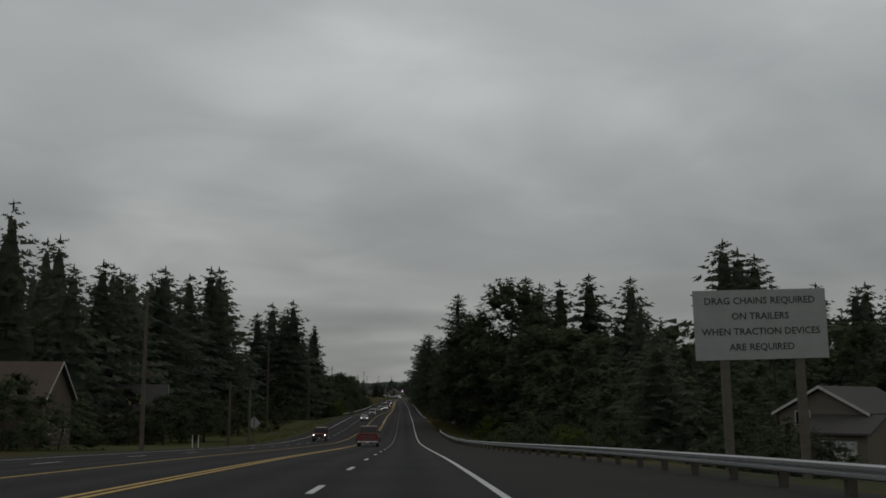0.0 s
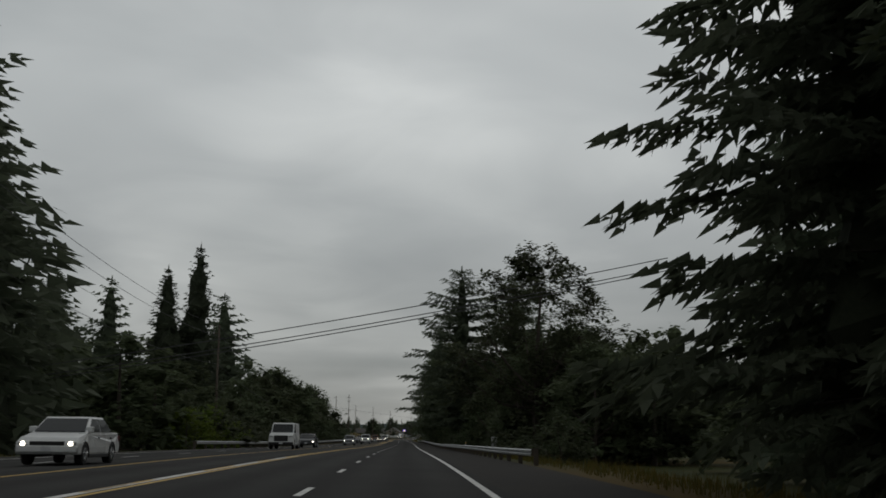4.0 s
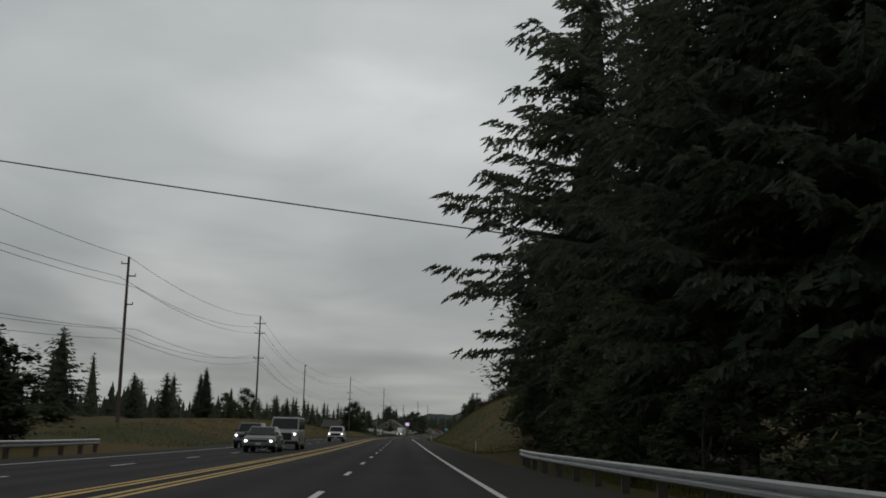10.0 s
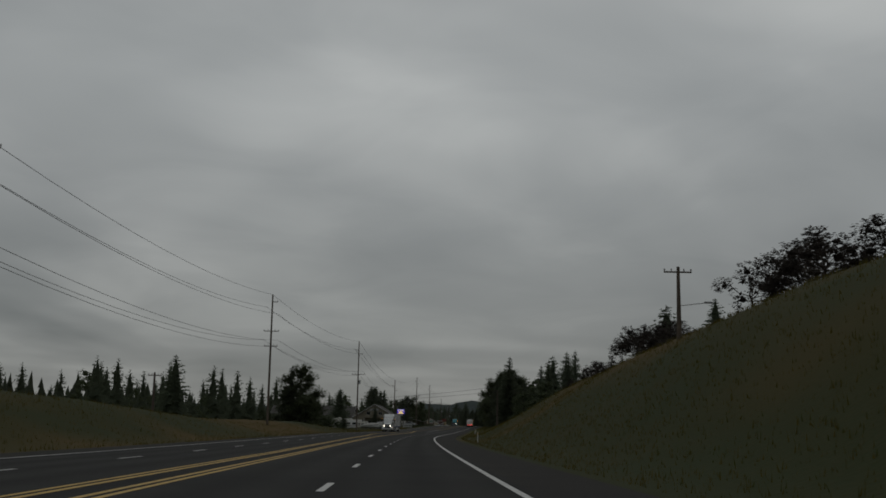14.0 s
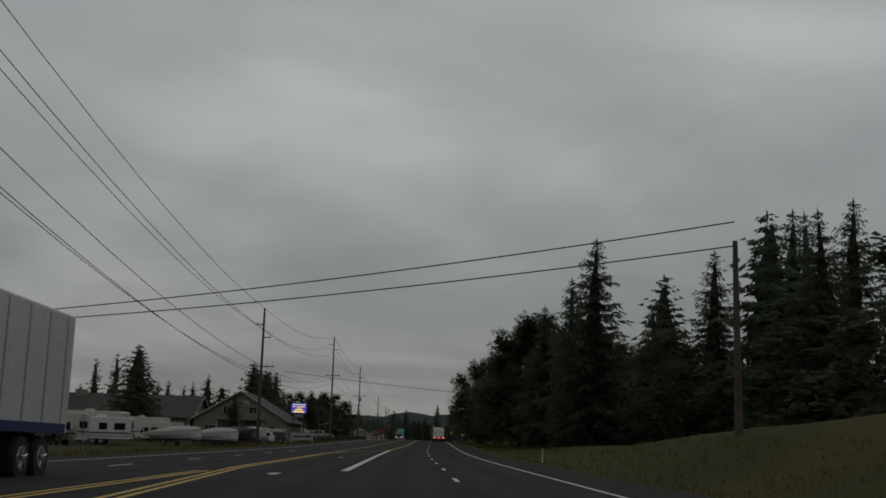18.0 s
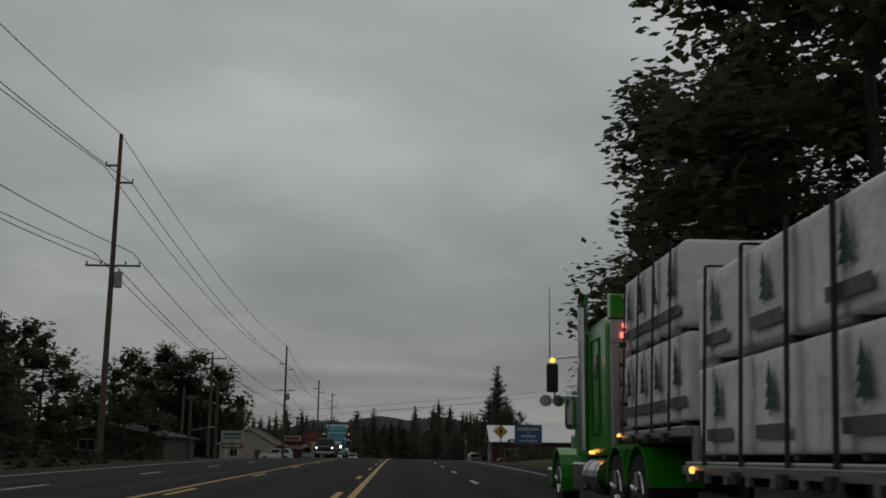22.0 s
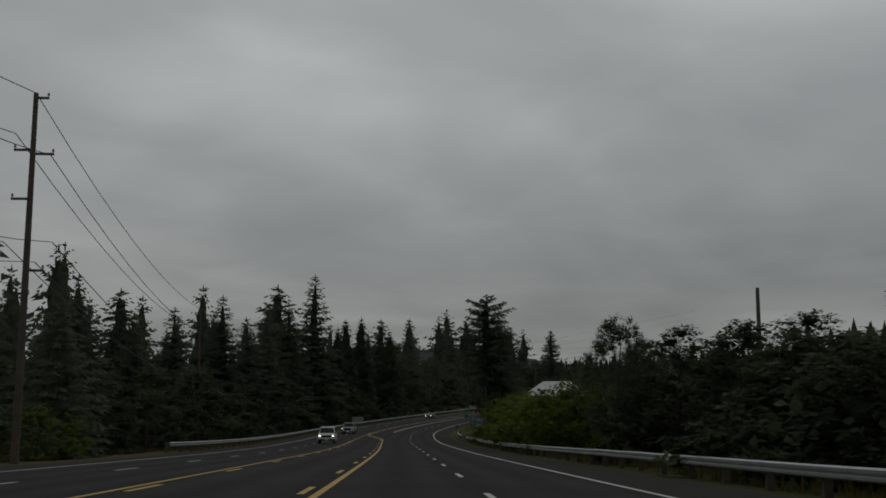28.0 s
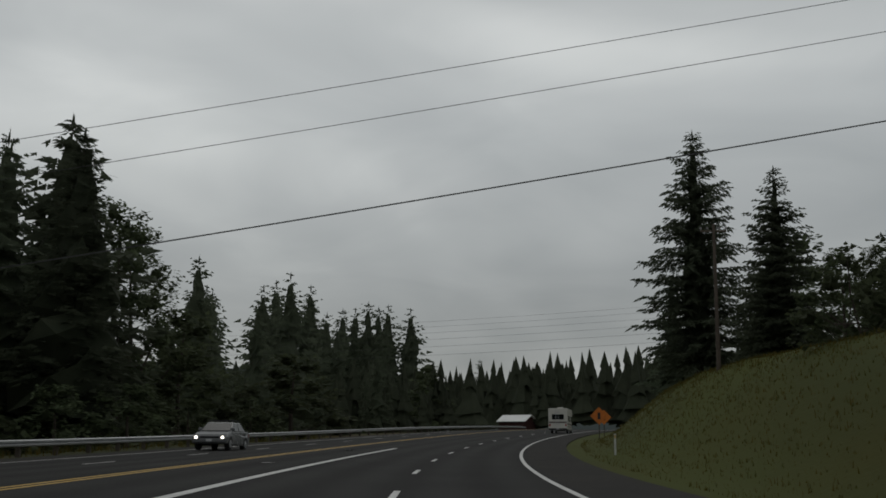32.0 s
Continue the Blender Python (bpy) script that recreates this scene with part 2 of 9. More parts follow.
def mesh_from(name, verts, faces, mat, smooth=False):
    me = bpy.data.meshes.new(name)
    me.from_pydata([tuple(v) for v in verts], [], faces)
    me.materials.append(mat)
    if smooth:
        me.polygons.foreach_set("use_smooth", [True] * len(me.polygons))
    me.update()
    return me


def part(name, bm, mat, parent, label=""):
    """Links a bmesh as one mesh object under a thing or a part."""
    me = bpy.data.meshes.new(name)
    bm.normal_update()
    bm.to_mesh(me)
    bm.free()
    me.materials.append(mat)
    ob = new(name, me)
    ob.parent = parent
    if label:
        tagged(ob, label)
    return ob


def part_me(name, me, parent, label=""):
    ob = new(name, me)
    ob.parent = parent
    if label:
        tagged(ob, label)
    return ob


def thing(name, label, category, group=""):
    """An Empty that carries a thing's parts, at the origin in road metres."""
    return tagged(new(name), label, category, group)


def at(s, d, h=0.0, turn=0.0):
    """The pose of a thing on the road's grid, standing h above the road's level, at the scale of the place."""
    p = P(s, d, h)
    return pose(p.x, p.y, p.z, 0, 0, facing(s, turn)) @ Matrix.Scale(U, 4)


def stand(ob, s, d, turn=0.0, h=None):
    ob.matrix_basis = at(s, d, terrain(s, d) if h is None else h, turn)
    return ob


def again(ob, s, d, turn=0.0, h=None, scale=None):
    """Another of the same kind."""
    c = copy_thing(ob, Matrix.Identity(4))
    m = at(s, d, terrain(s, d) if h is None else h, turn)
    if scale:
        m = m @ Matrix.Diagonal((*scale, 1))
    c.matrix_basis = m
    return c


def box(bm, x0, y0, z0, x1, y1, z1, bevel=0.0, m=None):
    r = bmesh.ops.create_cube(bm, size=1.0)
    vs = r["verts"]
    bmesh.ops.scale(bm, vec=(x1 - x0, y1 - y0, z1 - z0), verts=vs)
    bmesh.ops.translate(bm, vec=((x0 + x1) / 2, (y0 + y1) / 2, (z0 + z1) / 2), verts=vs)
    if bevel:
        es = list({e for v in vs for e in v.link_edges})
        r = bmesh.ops.bevel(bm, geom=es, offset=bevel, segments=2, affect="EDGES", profile=0.6)
        vs = list({v for f in r["faces"] for v in f.verts} | {v for v in vs if v.is_valid})
    if m is not None:
        bmesh.ops.transform(bm, matrix=m, verts=vs)
    return vs


def tube(bm, a, b, r0, r1=None, n=8, cap=True):
    """A tapered round bar from a to b."""
    a, b = Vector(a), Vector(b)
    r1 = r0 if r1 is None else r1
    d = b - a
    r = bmesh.ops.create_cone(bm, cap_ends=cap, segments=n, radius1=r0, radius2=r1, depth=d.length)
    m = Matrix.Translation((a + b) / 2) @ d.to_track_quat("Z", "Y").to_matrix().to_4x4()
    bmesh.ops.transform(bm, matrix=m, verts=r["verts"])
    return r["verts"]


def stem(bm, pts, radii, n=8):
    """One tapered, bent round stem through the points."""
    rows = []
    for p, r in zip(pts, radii):
        rows.append([bm.verts.new((p[0] + math.cos(k * 6.28319 / n) * r, p[1] + math.sin(k * 6.28319 / n) * r, p[2])) for k in range(n)])
    for a, b in zip(rows, rows[1:]):
        for k in range(n):
            bm.faces.new((a[k], a[(k + 1) % n], b[(k + 1) % n], b[k]))
    bm.faces.new(rows[-1])


def prism(bm, outline, x0, x1, axis="x", bevel=0.0):
    """A closed outline (pairs in the two other axes) drawn out along an axis."""
    def pt(u, v, w):
        return {"x": (w, u, v), "y": (u, w, v), "z": (u, v, w)}[axis]
    lo = [bm.verts.new(pt(u, v, x0)) for u, v in outline]
    hi = [bm.verts.new(pt(u, v, x1)) for u, v in outline]
    n = len(outline)
    fs = [bm.faces.new(lo[::-1]), bm.faces.new(hi)]
    for i in range(n):
        fs.append(bm.faces.new((lo[i], lo[(i + 1) % n], hi[(i + 1) % n], hi[i])))
    bmesh.ops.recalc_face_normals(bm, faces=fs)
    if bevel:
        es = list({e for f in fs for e in f.edges})
        bmesh.ops.bevel(bm, geom=es, offset=bevel, segments=2, affect="EDGES", profile=0.6, clamp_overlap=True)
    return lo + hi


# ---- the lie of the land ----
# offset of the westbound yellow line, and of the eastbound one
YELLOW_W = [(0, -6.6), (330, -6.5), (500, -3.9), (900, -4.0), (1000, -5.4), (1040, -7.4), (1160, -7.2), (1200, -6.7), (1700, -6.8), (1760, -7.2), (2440, -7.2)]
YELLOW_E = [(0, -3.4), (330, -3.4), (500, -3.2), (900, -3.0), (1000, -3.6), (1060, -4.0), (1090, -4.7), (1135, -7.0), (1175, -7.0), (1182, -6.6), (1200, -3.6), (1240, -3.2), (1700, -3.3), (1850, -3.6), (1862, -4.0), (1872, -5.2), (1886, -6.9), (2440, -7.0)]
RIGHT_HILL = [(690, 0.0), (760, 6.2), (820, 9.3), (850, 9.8), (930, 9.8), (1000, 8.8), (1060, 7.2), (1100, 5.6), (1120, 3.9), (1150, 2.4), (1190, 1.5), (1230, 0.4), (1280, 0.0), (1915, 0.0), (1940, 2.2), (1960, 3.0), (1990, 5.0), (2060, 5.6), (2160, 4.0), (2300, 2.0)]
RIGHT_CREST = [(690, 22), (1060, 27), (1150, 17), (1250, 16), (1900, 16), (2300, 18)]
LEFT_BANK = [(640, 0.0), (690, 0.9), (740, 2.4), (800, 3.2), (870, 4.0), (940, 3.3), (1000, 2.4), (1090, 2.2), (1140, 0.6), (1180, 0.2), (1300, 0.0)]
RIGHT_PAVED = [(0, 11.5), (60, 11.0), (140, 8.0), (220, 7.2), (600, 7.0), (700, 6.3), (2440, 6.3)]


def smooth(x):
    x = min(max(x, 0.0), 1.0)
    return x * x * (3 - 2 * x)


def left_paved(s):
    return ramp(s, YELLOW_W) - 7.3 - 2.6


def crown(s, d):
    axis = ramp(s, YELLOW_W)
    return 0.015 * (1.7 - axis) - 0.015 * abs(d - axis)


def terrain(s, d):
    """Height of the open ground above the road's reference level."""
    er, el = ramp(s, RIGHT_PAVED), left_paved(s)
    if el < d < er:
        return crown(s, d) - 0.10
    n = noise.noise((s * 0.03, d * 0.05, 3.0))
    fine = noise.noise((s * 0.21, d * 0.23, 7.0)) * 0.16
    if d >= er:
        base = crown(s, er) - 0.04
        out = d - er
        hill = ramp(s, RIGHT_HILL)
        crest = ramp(s, RIGHT_CREST)
        up = hill * smooth((d - er - 0.8) / (crest - er)) + min(max(0.0, d - crest), 45.0) * 0.04 * min(hill, 3.0) / 3.0
        dip = -0.35 * smooth(out / 3.0) * (1 - smooth((out - 3) / 6)) * (1.0 if hill > 1 else 0.4)
        if 100 < s < 235:
            base -= 0.36 * smooth(out / 1.1) * smooth((s - 100) / 45) * smooth((235 - s) / 25)
        low = -1.0 * smooth((out - 1.5) / 10.0) if s < 660 else (-2.2 * smooth((out - 4) / 12.0) if 1640 < s < 1900 else 0.0)
        return base + up + dip + low + (n * 0.5 + fine) * smooth(out / 6.0)
    base = crown(s, el) - 0.04
    out = el - d
    bank = ramp(s, LEFT_BANK)
    up = bank * smooth((out - 1.0) / 11.0)
    low = -1.2 * smooth((out - 1.5) / 9.0) if 300 < s < 640 else (-1.5 * smooth((out - 2.0) / 10.0) if s > 1780 else -0.25 * smooth(out / 6))
    return base + up + low + (n * 0.4 + fine) * smooth(out / 6.0)


def lay_ground():
    offs = [-420, -300, -210, -150, -110, -85, -68, -55, -46, -39, -33, -29, -26, -23.5, -21, -19, -17.3]
    right = [9.0, 10.4, 12.0, 14.0, 16.0, 18.5, 21, 24, 27, 30, 34, 39, 46, 56, 70, 95, 130, 180, 260, 380]
    verts, faces, dry, lush = [], [], [], []
    ss = [S_MIN + i * 6.1 for i in range(int((S_MAX - S_MIN) / 6.1) + 1)]
    width = 0
    for s in ss:
        er, el = ramp(s, RIGHT_PAVED), left_paved(s)
        cols = [min(o, el - 3.2 - 0.4 * (len(offs) - i)) if o > el - 10 else o for i, o in enumerate(offs)]
        cols += [el - 3.0, el - 1.4, el - 0.3, el + 0.25, -2.0, er - 0.25, er + 0.3, er + 1.2]
        cols += [max(o, er + 1.6 + 0.5 * i) for i, o in enumerate(right)]
        width = len(cols)
        for d in cols:
            q = terrain(s, d)
            verts.append(P(s, d, q))
            k = ramp(s, [(620, 0.15), (690, 0.55), (770, 0.5), (840, 0.14), (900, 0.12), (1030, 0.2), (1080, 0.8), (1120, 0.5), (1170, 0.05), (1240, 0.0), (1900, 0.0), (1960, 0.0), (2300, 0.1)])
            if d < 0:
                k = ramp(s, [(280, 0.1), (660, 0.35), (760, 0.6), (1080, 0.7), (1150, 0.5), (1190, 0.0), (1300, 0.0), (1900, 0.1), (2300, 0.25)])
            g = ramp(s, [(60, 0.0), (1140, 0.0), (1180, 0.8), (1640, 0.8), (1700, 0.2), (1880, 0.3), (1925, 1.0), (2300, 1.0)]) if d > 0 else ramp(s, [(80, 0.0), (110, 0.7), (290, 0.7), (330, 0.0)])
            lush.append(min(1.0, max(0.0, g * (0.85 + 0.7 * noise.noise((s * 0.05, d * 0.12, 7.0))))))
            dry.append(min(1.0, max(0.0, k - 0.05 + 1.5 * noise.noise((s * 0.02, d * 0.06, 11.0)) + 1.2 * noise.noise((s * 0.07, d * 0.16, 4.0)))))
    for i in range(len(ss) - 1):
        for j in range(width - 1):
            a = i * width + j
            faces.append((a, a + 1, a + width + 1, a + width))
    me = mesh_from("ground", verts, faces, GRASS, smooth=True)
    layer = me.attributes.new("dry", "FLOAT", "POINT")
    layer.data.foreach_set("value", dry)
    layer = me.attributes.new("lush", "FLOAT", "POINT")
    layer.data.foreach_set("value", lush)
    tagged(new("ground", me), kind="structure")


def strip(name, mat, s0, s1, edge_l, edge_r, lift, step=6.1, skirt=0.0, flat=False):
    """A band along the road between two offset functions."""
    verts, faces, across = [], [], []
    n = max(1, int(math.ceil((s1 - s0) / step)))
    for i in range(n + 1):
        s = s0 + (s1 - s0) * i / n
        a, b = edge_l(s), edge_r(s)
        axis = ramp(s, YELLOW_W)
        ds = [a] + ([axis] if a < axis - 0.2 and b > axis + 0.2 else [(a * 2 + b) / 3]) + [b]
        row = [P(s, d, crown(s, d) + lift) for d in ds]
        if skirt:
            row = [P(s, a, crown(s, a) + lift - skirt)] + row + [P(s, b, crown(s, b) + lift - skirt)]
        verts += row
        across += [a] + ds + [b] if skirt else ds
    w = len(verts) // (n + 1)
    for i in range(n):
        for j in range(w - 1):
            k = i * w + j
            faces.append((k, k + 1, k + w + 1, k + w))
    me = mesh_from(name, verts, faces, mat)
    if skirt:
        me.attributes.new("across", "FLOAT", "POINT").data.foreach_set("value", across)
    return tagged(new(name, me), kind="structure")


lay_ground()
strip("road", ASPHALT, S_MIN, S_MAX, lambda s: ramp(s, YELLOW_W) - 7.5, lambda s: 3.9, 0.0, skirt=0.25)
strip("road_shoulder", SHOULDER, S_MIN, S_MAX, lambda s: 3.9, lambda s: ramp(s, RIGHT_PAVED), -0.004, skirt=0.3)
strip("road_shoulder", SHOULDER, S_MIN, S_MAX, left_paved, lambda s: ramp(s, YELLOW_W) - 7.5, -0.004, skirt=0.3)


def line(mat, s0, s1, offset, width=0.13, name="road_line"):
    strip(name, mat, s0, s1, lambda s: offset(s) - width / 2, lambda s: offset(s) + width / 2, 0.006, step=4.0)


line(WHITE_PAINT, S_MIN, 1930, lambda s: ramp(s, [(180, 3.4), (330, 3.62)]), 0.16)
line(WHITE_PAINT, 1930, S_MAX, lambda s: 3.62, 0.16)
line(WHITE_PAINT, S_MIN, 1000, lambda s: ramp(s, YELLOW_W) - 7.25, 0.16)
line(WHITE_PAINT, 1000, S_MAX, lambda s: ramp(s, YELLOW_W) - 7.25, 0.16)
for k in (-0.13, 0.13):
    line(YELLOW_PAINT, S_MIN, 1182, lambda s: ramp(s, YELLOW_E) + k)
    line(YELLOW_PAINT, 1850, S_MAX, lambda s: ramp(s, YELLOW_E) + k)
line(YELLOW_PAINT, 1182, 1850, lambda s: ramp(s, YELLOW_E) + 0.1, 0.15)
line(YELLOW_PAINT, S_MIN, 480, lambda s: ramp(s, YELLOW_W) - 0.1, 0.15)
for k in (-0.13, 0.13):
    line(YELLOW_PAINT, 480, 1130, lambda s: ramp(s, YELLOW_W) + k)
line(YELLOW_PAINT, 1182, 1900, lambda s: ramp(s, YELLOW_W) - 0.1, 0.15)
line(WHITE_PAINT, 1135, 1205, lambda s: -3.55, 0.26)
line(WHITE_PAINT, 1906, 2016, lambda s: -3.7, 0.26)
line(WHITE_PAINT, 255, 300, lambda s: -3.5, 0.2)


def dashes():
    """Lane dashes, each its own piece of paint."""
    i = 0
    s = -54.0
    while s < 2300:
        if s < 2150:
            line(WHITE_PAINT, s, s + 3.05, lambda q: 0.0, 0.14, "lane_dash")
        line(WHITE_PAINT, s + 4, s + 7.05, lambda q: ramp(q, YELLOW_W) - 3.65, 0.14, "lane_dash")
        if 1210 < s < 1845:
            line(YELLOW_PAINT, s + 1.5, s + 4.55, lambda q: ramp(q, YELLOW_E) - 0.22, 0.14, "turn_lane_dash")
            line(YELLOW_PAINT, s + 1.5, s + 4.55, lambda q: ramp(q, YELLOW_W) + 0.22, 0.14, "turn_lane_dash")
        s += 12.2
        i += 1


dashes()

# ---- guard rails ----


def guard_rail(s0, s1, offset, label):
    """A W-beam rail in bays of 3.8 m on timber posts, in one thing."""
    ob = thing("guard_rail", label, "guard rail")
    side = 1 if offset((s0 + s1) / 2) > 0 else -1
    profile = [(0.0, 0.43), (-0.075, 0.47), (-0.075, 0.53), (0.0, 0.58), (-0.075, 0.63), (-0.075, 0.69), (0.0, 0.73)]
    n = max(2, int((s1 - s0) / 3.81))
    post_me = None
    bay = 6
    for b0 in range(0, n, bay):
        b1 = min(n, b0 + bay)
        verts, faces = [], []
        for i in range(b0, b1 + 1):
            s = s0 + (s1 - s0) * i / n
            o = offset(s)
            flare = 0.5 * max(0.0, 1 - min(i, n - i) / 3.0) ** 2
            base = terrain(s, o)
            for u, v in profile + [(u + 0.012, v) for u, v in profile[::-1]]:
                verts.append(P(s, o + side * (u + flare), base + v + 0.02))
        w = len(profile) * 2
        for i in range(b1 - b0):
            for j in range(w):
                a, c = i * w + j, i * w + (j + 1) % w
                faces.append((a, c, c + w, a + w))
        faces.append(tuple(range(w)))
        faces.append(tuple(range(len(verts) - w, len(verts)))[::-1])
        part_me("rail", mesh_from("rail", verts, faces, GALVANISED), ob)
    for i in range(n + 1):
        s = s0 + (s1 - s0) * i / n
        o = offset(s) + side * (0.18 + 0.5 * max(0.0, 1 - min(i, n - i) / 3.0) ** 2)
        if post_me is None:
            bm = bmesh.new()
            box(bm, -0.1, -0.08, -0.5, 0.1, 0.08, 0.74)
            box(bm, -0.19, -0.07, 0.42, -0.102, 0.07, 0.72)
            post_me = bpy.data.meshes.new("post")
            bm.to_mesh(post_me)
            bm.free()
            post_me.materials.append(WEATHERED_POST)
        p = part_me("post", post_me, ob)
        p.matrix_basis = at(s, o, terrain(s, o), 0 if side > 0 else 180)


RAIL_1 = [(-61, 10.5), (40, 10.0), (110, 8.5), (215, 7.8)]
guard_rail(-55, 208, lambda s: ramp(s, RAIL_1), "galvanised steel guard rail on weathered timber posts")
guard_rail(292, 664, lambda s: 6.9, "long galvanised guard rail on timber posts beside the wood")
guard_rail(348, 672, lambda s: left_paved(s) - 0.9, "galvanised guard rail below the leafy trees")
guard_rail(1640, 1898, lambda s: 7.6, "galvanised guard rail along the bushy slope")
guard_rail(1788, 2190, lambda s: left_paved(s) - 0.7, "galvanised guard rail round the outside of the bend")

# ---- power line ----


def pole_thing(height, arms, label, transformer=False, lamp=False, slim=1.0):
    """A wooden pole: shaft, crossarms at given heights below the top with their half widths, insulators."""
    ob = thing("utility_pole", label, "utility pole", "poles along the road")
    bm = bmesh.new()
    tube(bm, (0, 0, -1.0), (0, 0, height), 0.21 * slim, 0.12 * slim, 10)
    part("shaft", bm, POLE_WOOD, ob)
    for drop, half, side in arms:
        z = height - drop
        bm = bmesh.new()
        x0, x1 = (-half, half) if side == 0 else ((0.0, half) if side > 0 else (-half, 0.0))
        box(bm, x0, 0.12, z - 0.06, x1, 0.22, z + 0.06, 0.01)
        arm = part("crossarm", bm, POLE_WOOD, ob)
        pins = (-half * 0.95, -half * 0.45, half * 0.45, half * 0.95) if side == 0 else (half * 0.95 * side,)
        for x in pins:
            bm = bmesh.new()
            tube(bm, (x, 0.17, z + 0.05), (x, 0.17, z + 0.16), 0.03, n=6)
            tube(bm, (x, 0.17, z + 0.14), (x, 0.17, z + 0.27), 0.075, 0.04, 8)
            part("insulator", bm, INSULATOR, arm)
    if transformer:
        bm = bmesh.new()
        tube(bm, (0.42, 0, height * 0.52), (0.42, 0, height * 0.52 + 0.95), 0.25, n=12)
        tube(bm, (0.42, 0, height * 0.52 + 0.95), (0.42, 0, height * 0.52 + 1.1), 0.06, n=6)
        box(bm, 0.12, -0.05, height * 0.52 + 0.3, 0.25, 0.05, height * 0.52 + 0.7)
        part("transformer", bm, material("transformer_grey", (0.32, 0.34, 0.35), rough=0.5), ob, "grey can transformer")
    if lamp:
        bm = bmesh.new()
        tube(bm, (0, 0, height * 0.45), (2.2, 0, height * 0.5), 0.035, n=6)
        box(bm, 2.0, -0.12, height * 0.5 - 0.05, 2.6, 0.12, height * 0.5 + 0.1, 0.03)
        part("lamp_arm", bm, GALVANISED, ob)
    return ob


# s, offset, height, arms (drop from the top, half width, side: 0 both), extras
TALL = "tall wooden transmission pole with short side arms and crossarms"
BIG_POLES = [
    (93, -20.5, 13.0, [(5.9, 1.3, 0), (6.7, 1.3, 0)], ""), (208, -24.4, 17.4, [(6.6, 1.3, 0), (7.4, 1.2, 0)], ""), (301, -24.5, 19.0, [(7.0, 1.2, 0)], ""),
    (398, -24.6, 18.0, [(1.2, 0.8, -1)], ""), (500, -24.6, 14.5, [(1.0, 0.7, -1), (2.6, 0.7, 1)], ""),
    (611, -27.7, 17.0, [(1.4, 0.9, -1), (2.6, 0.9, 1), (4.4, 1.5, 0), (5.2, 1.2, 0)], ""), (724, -27.6, 17.2, [(0.7, 0.8, -1), (2.0, 0.8, 1), (5.0, 0.7, 1)], ""),
    (822, -26.6, 20.0, [(1.5, 1.1, 0), (3.4, 1.0, 0), (8.2, 1.0, 0)], ""), (930, -28.7, 17.6, [(0.3, 0.5, 1), (2.2, 0.5, 1), (4.3, 0.6, -1)], ""),
    (1034, -24.9, 21.4, [(1.2, 0.9, 1), (6.1, 1.3, 0), (8.6, 1.1, 0)], ""), (1132, -21.5, 22.6, [(2.2, 1.0, -1), (3.2, 1.0, 1), (8.4, 1.6, 0)], "t"),
    (1233, -20.9, 16.8, [(2.0, 0.9, -1), (3.6, 0.9, 1), (7.2, 1.5, 0), (8.2, 1.3, 0)], ""), (1319, -20.1, 20.8, [(1.6, 0.9, -1), (2.6, 0.9, 1), (7.8, 1.4, 0)], ""),
    (1409, -20.2, 20.4, [(2.0, 0.9, -1), (3.1, 0.9, 1), (8.4, 1.7, 0)], "t"), (1500, -19.0, 16.2, [(2.6, 1.0, -1), (3.4, 1.0, 1), (6.4, 1.3, 0)], "t"),
    (1551, -18.4, 15.4, [(1.6, 1.0, -1), (2.4, 1.0, 1)], ""), (1611, -20.3, 17.5, [(0.4, 1.1, 1), (1.9, 1.1, -1), (3.2, 1.1, 1), (6.6, 1.6, 0)], "t"),
    (1716, -21.6, 17.4, [(0.6, 1.0, 1), (2.0, 1.0, -1)], ""), (1762, -20.3, 18.4, [(0.2, 0.6, 1), (2.9, 1.0, -1), (3.1, 1.0, 1), (5.4, 1.0, -1), (9.0, 0.8, 1)], ""),
    (1839, -25.3, 16.6, [(0.4, 0.6, 1)], ""), (1925, -27.6, 14.0, [(0.6, 0.6, 1)], ""), (2004, -32.0, 12.0, [(0.8, 0.8, 0)], ""),
]


def power_line(label, points, sag, r=0.022, n=10):
    """One wire, hung in even bays from point to point."""
    pts = [points[0]]
    for a, b in zip(points, points[1:]):
        pts += [a.lerp(b, i / n) - Vector((0, 0, sag * U * 4 * (i / n) * (1 - i / n))) for i in range(1, n + 1)]
    vs, fs = [], []
    for i, p in enumerate(pts):
        d = (pts[min(i + 1, len(pts) - 1)] - pts[max(i - 1, 0)]).normalized()
        side = d.cross(Vector((0, 0, 1))).normalized()
        up = side.cross(d)
        for k in range(4):
            c = math.pi / 4 + k * math.pi / 2
            vs.append(p + (side * math.cos(c) + up * math.sin(c)) * r * U)
    for i in range(len(pts) - 1):
        for k in range(4):
            fs.append((i * 4 + k, i * 4 + (k + 1) % 4, i * 4 + 4 + (k + 1) % 4, i * 4 + 4 + k))
    return tagged(new("power_line", mesh_from("power_line", vs, fs, WIRE)), label, "cable")


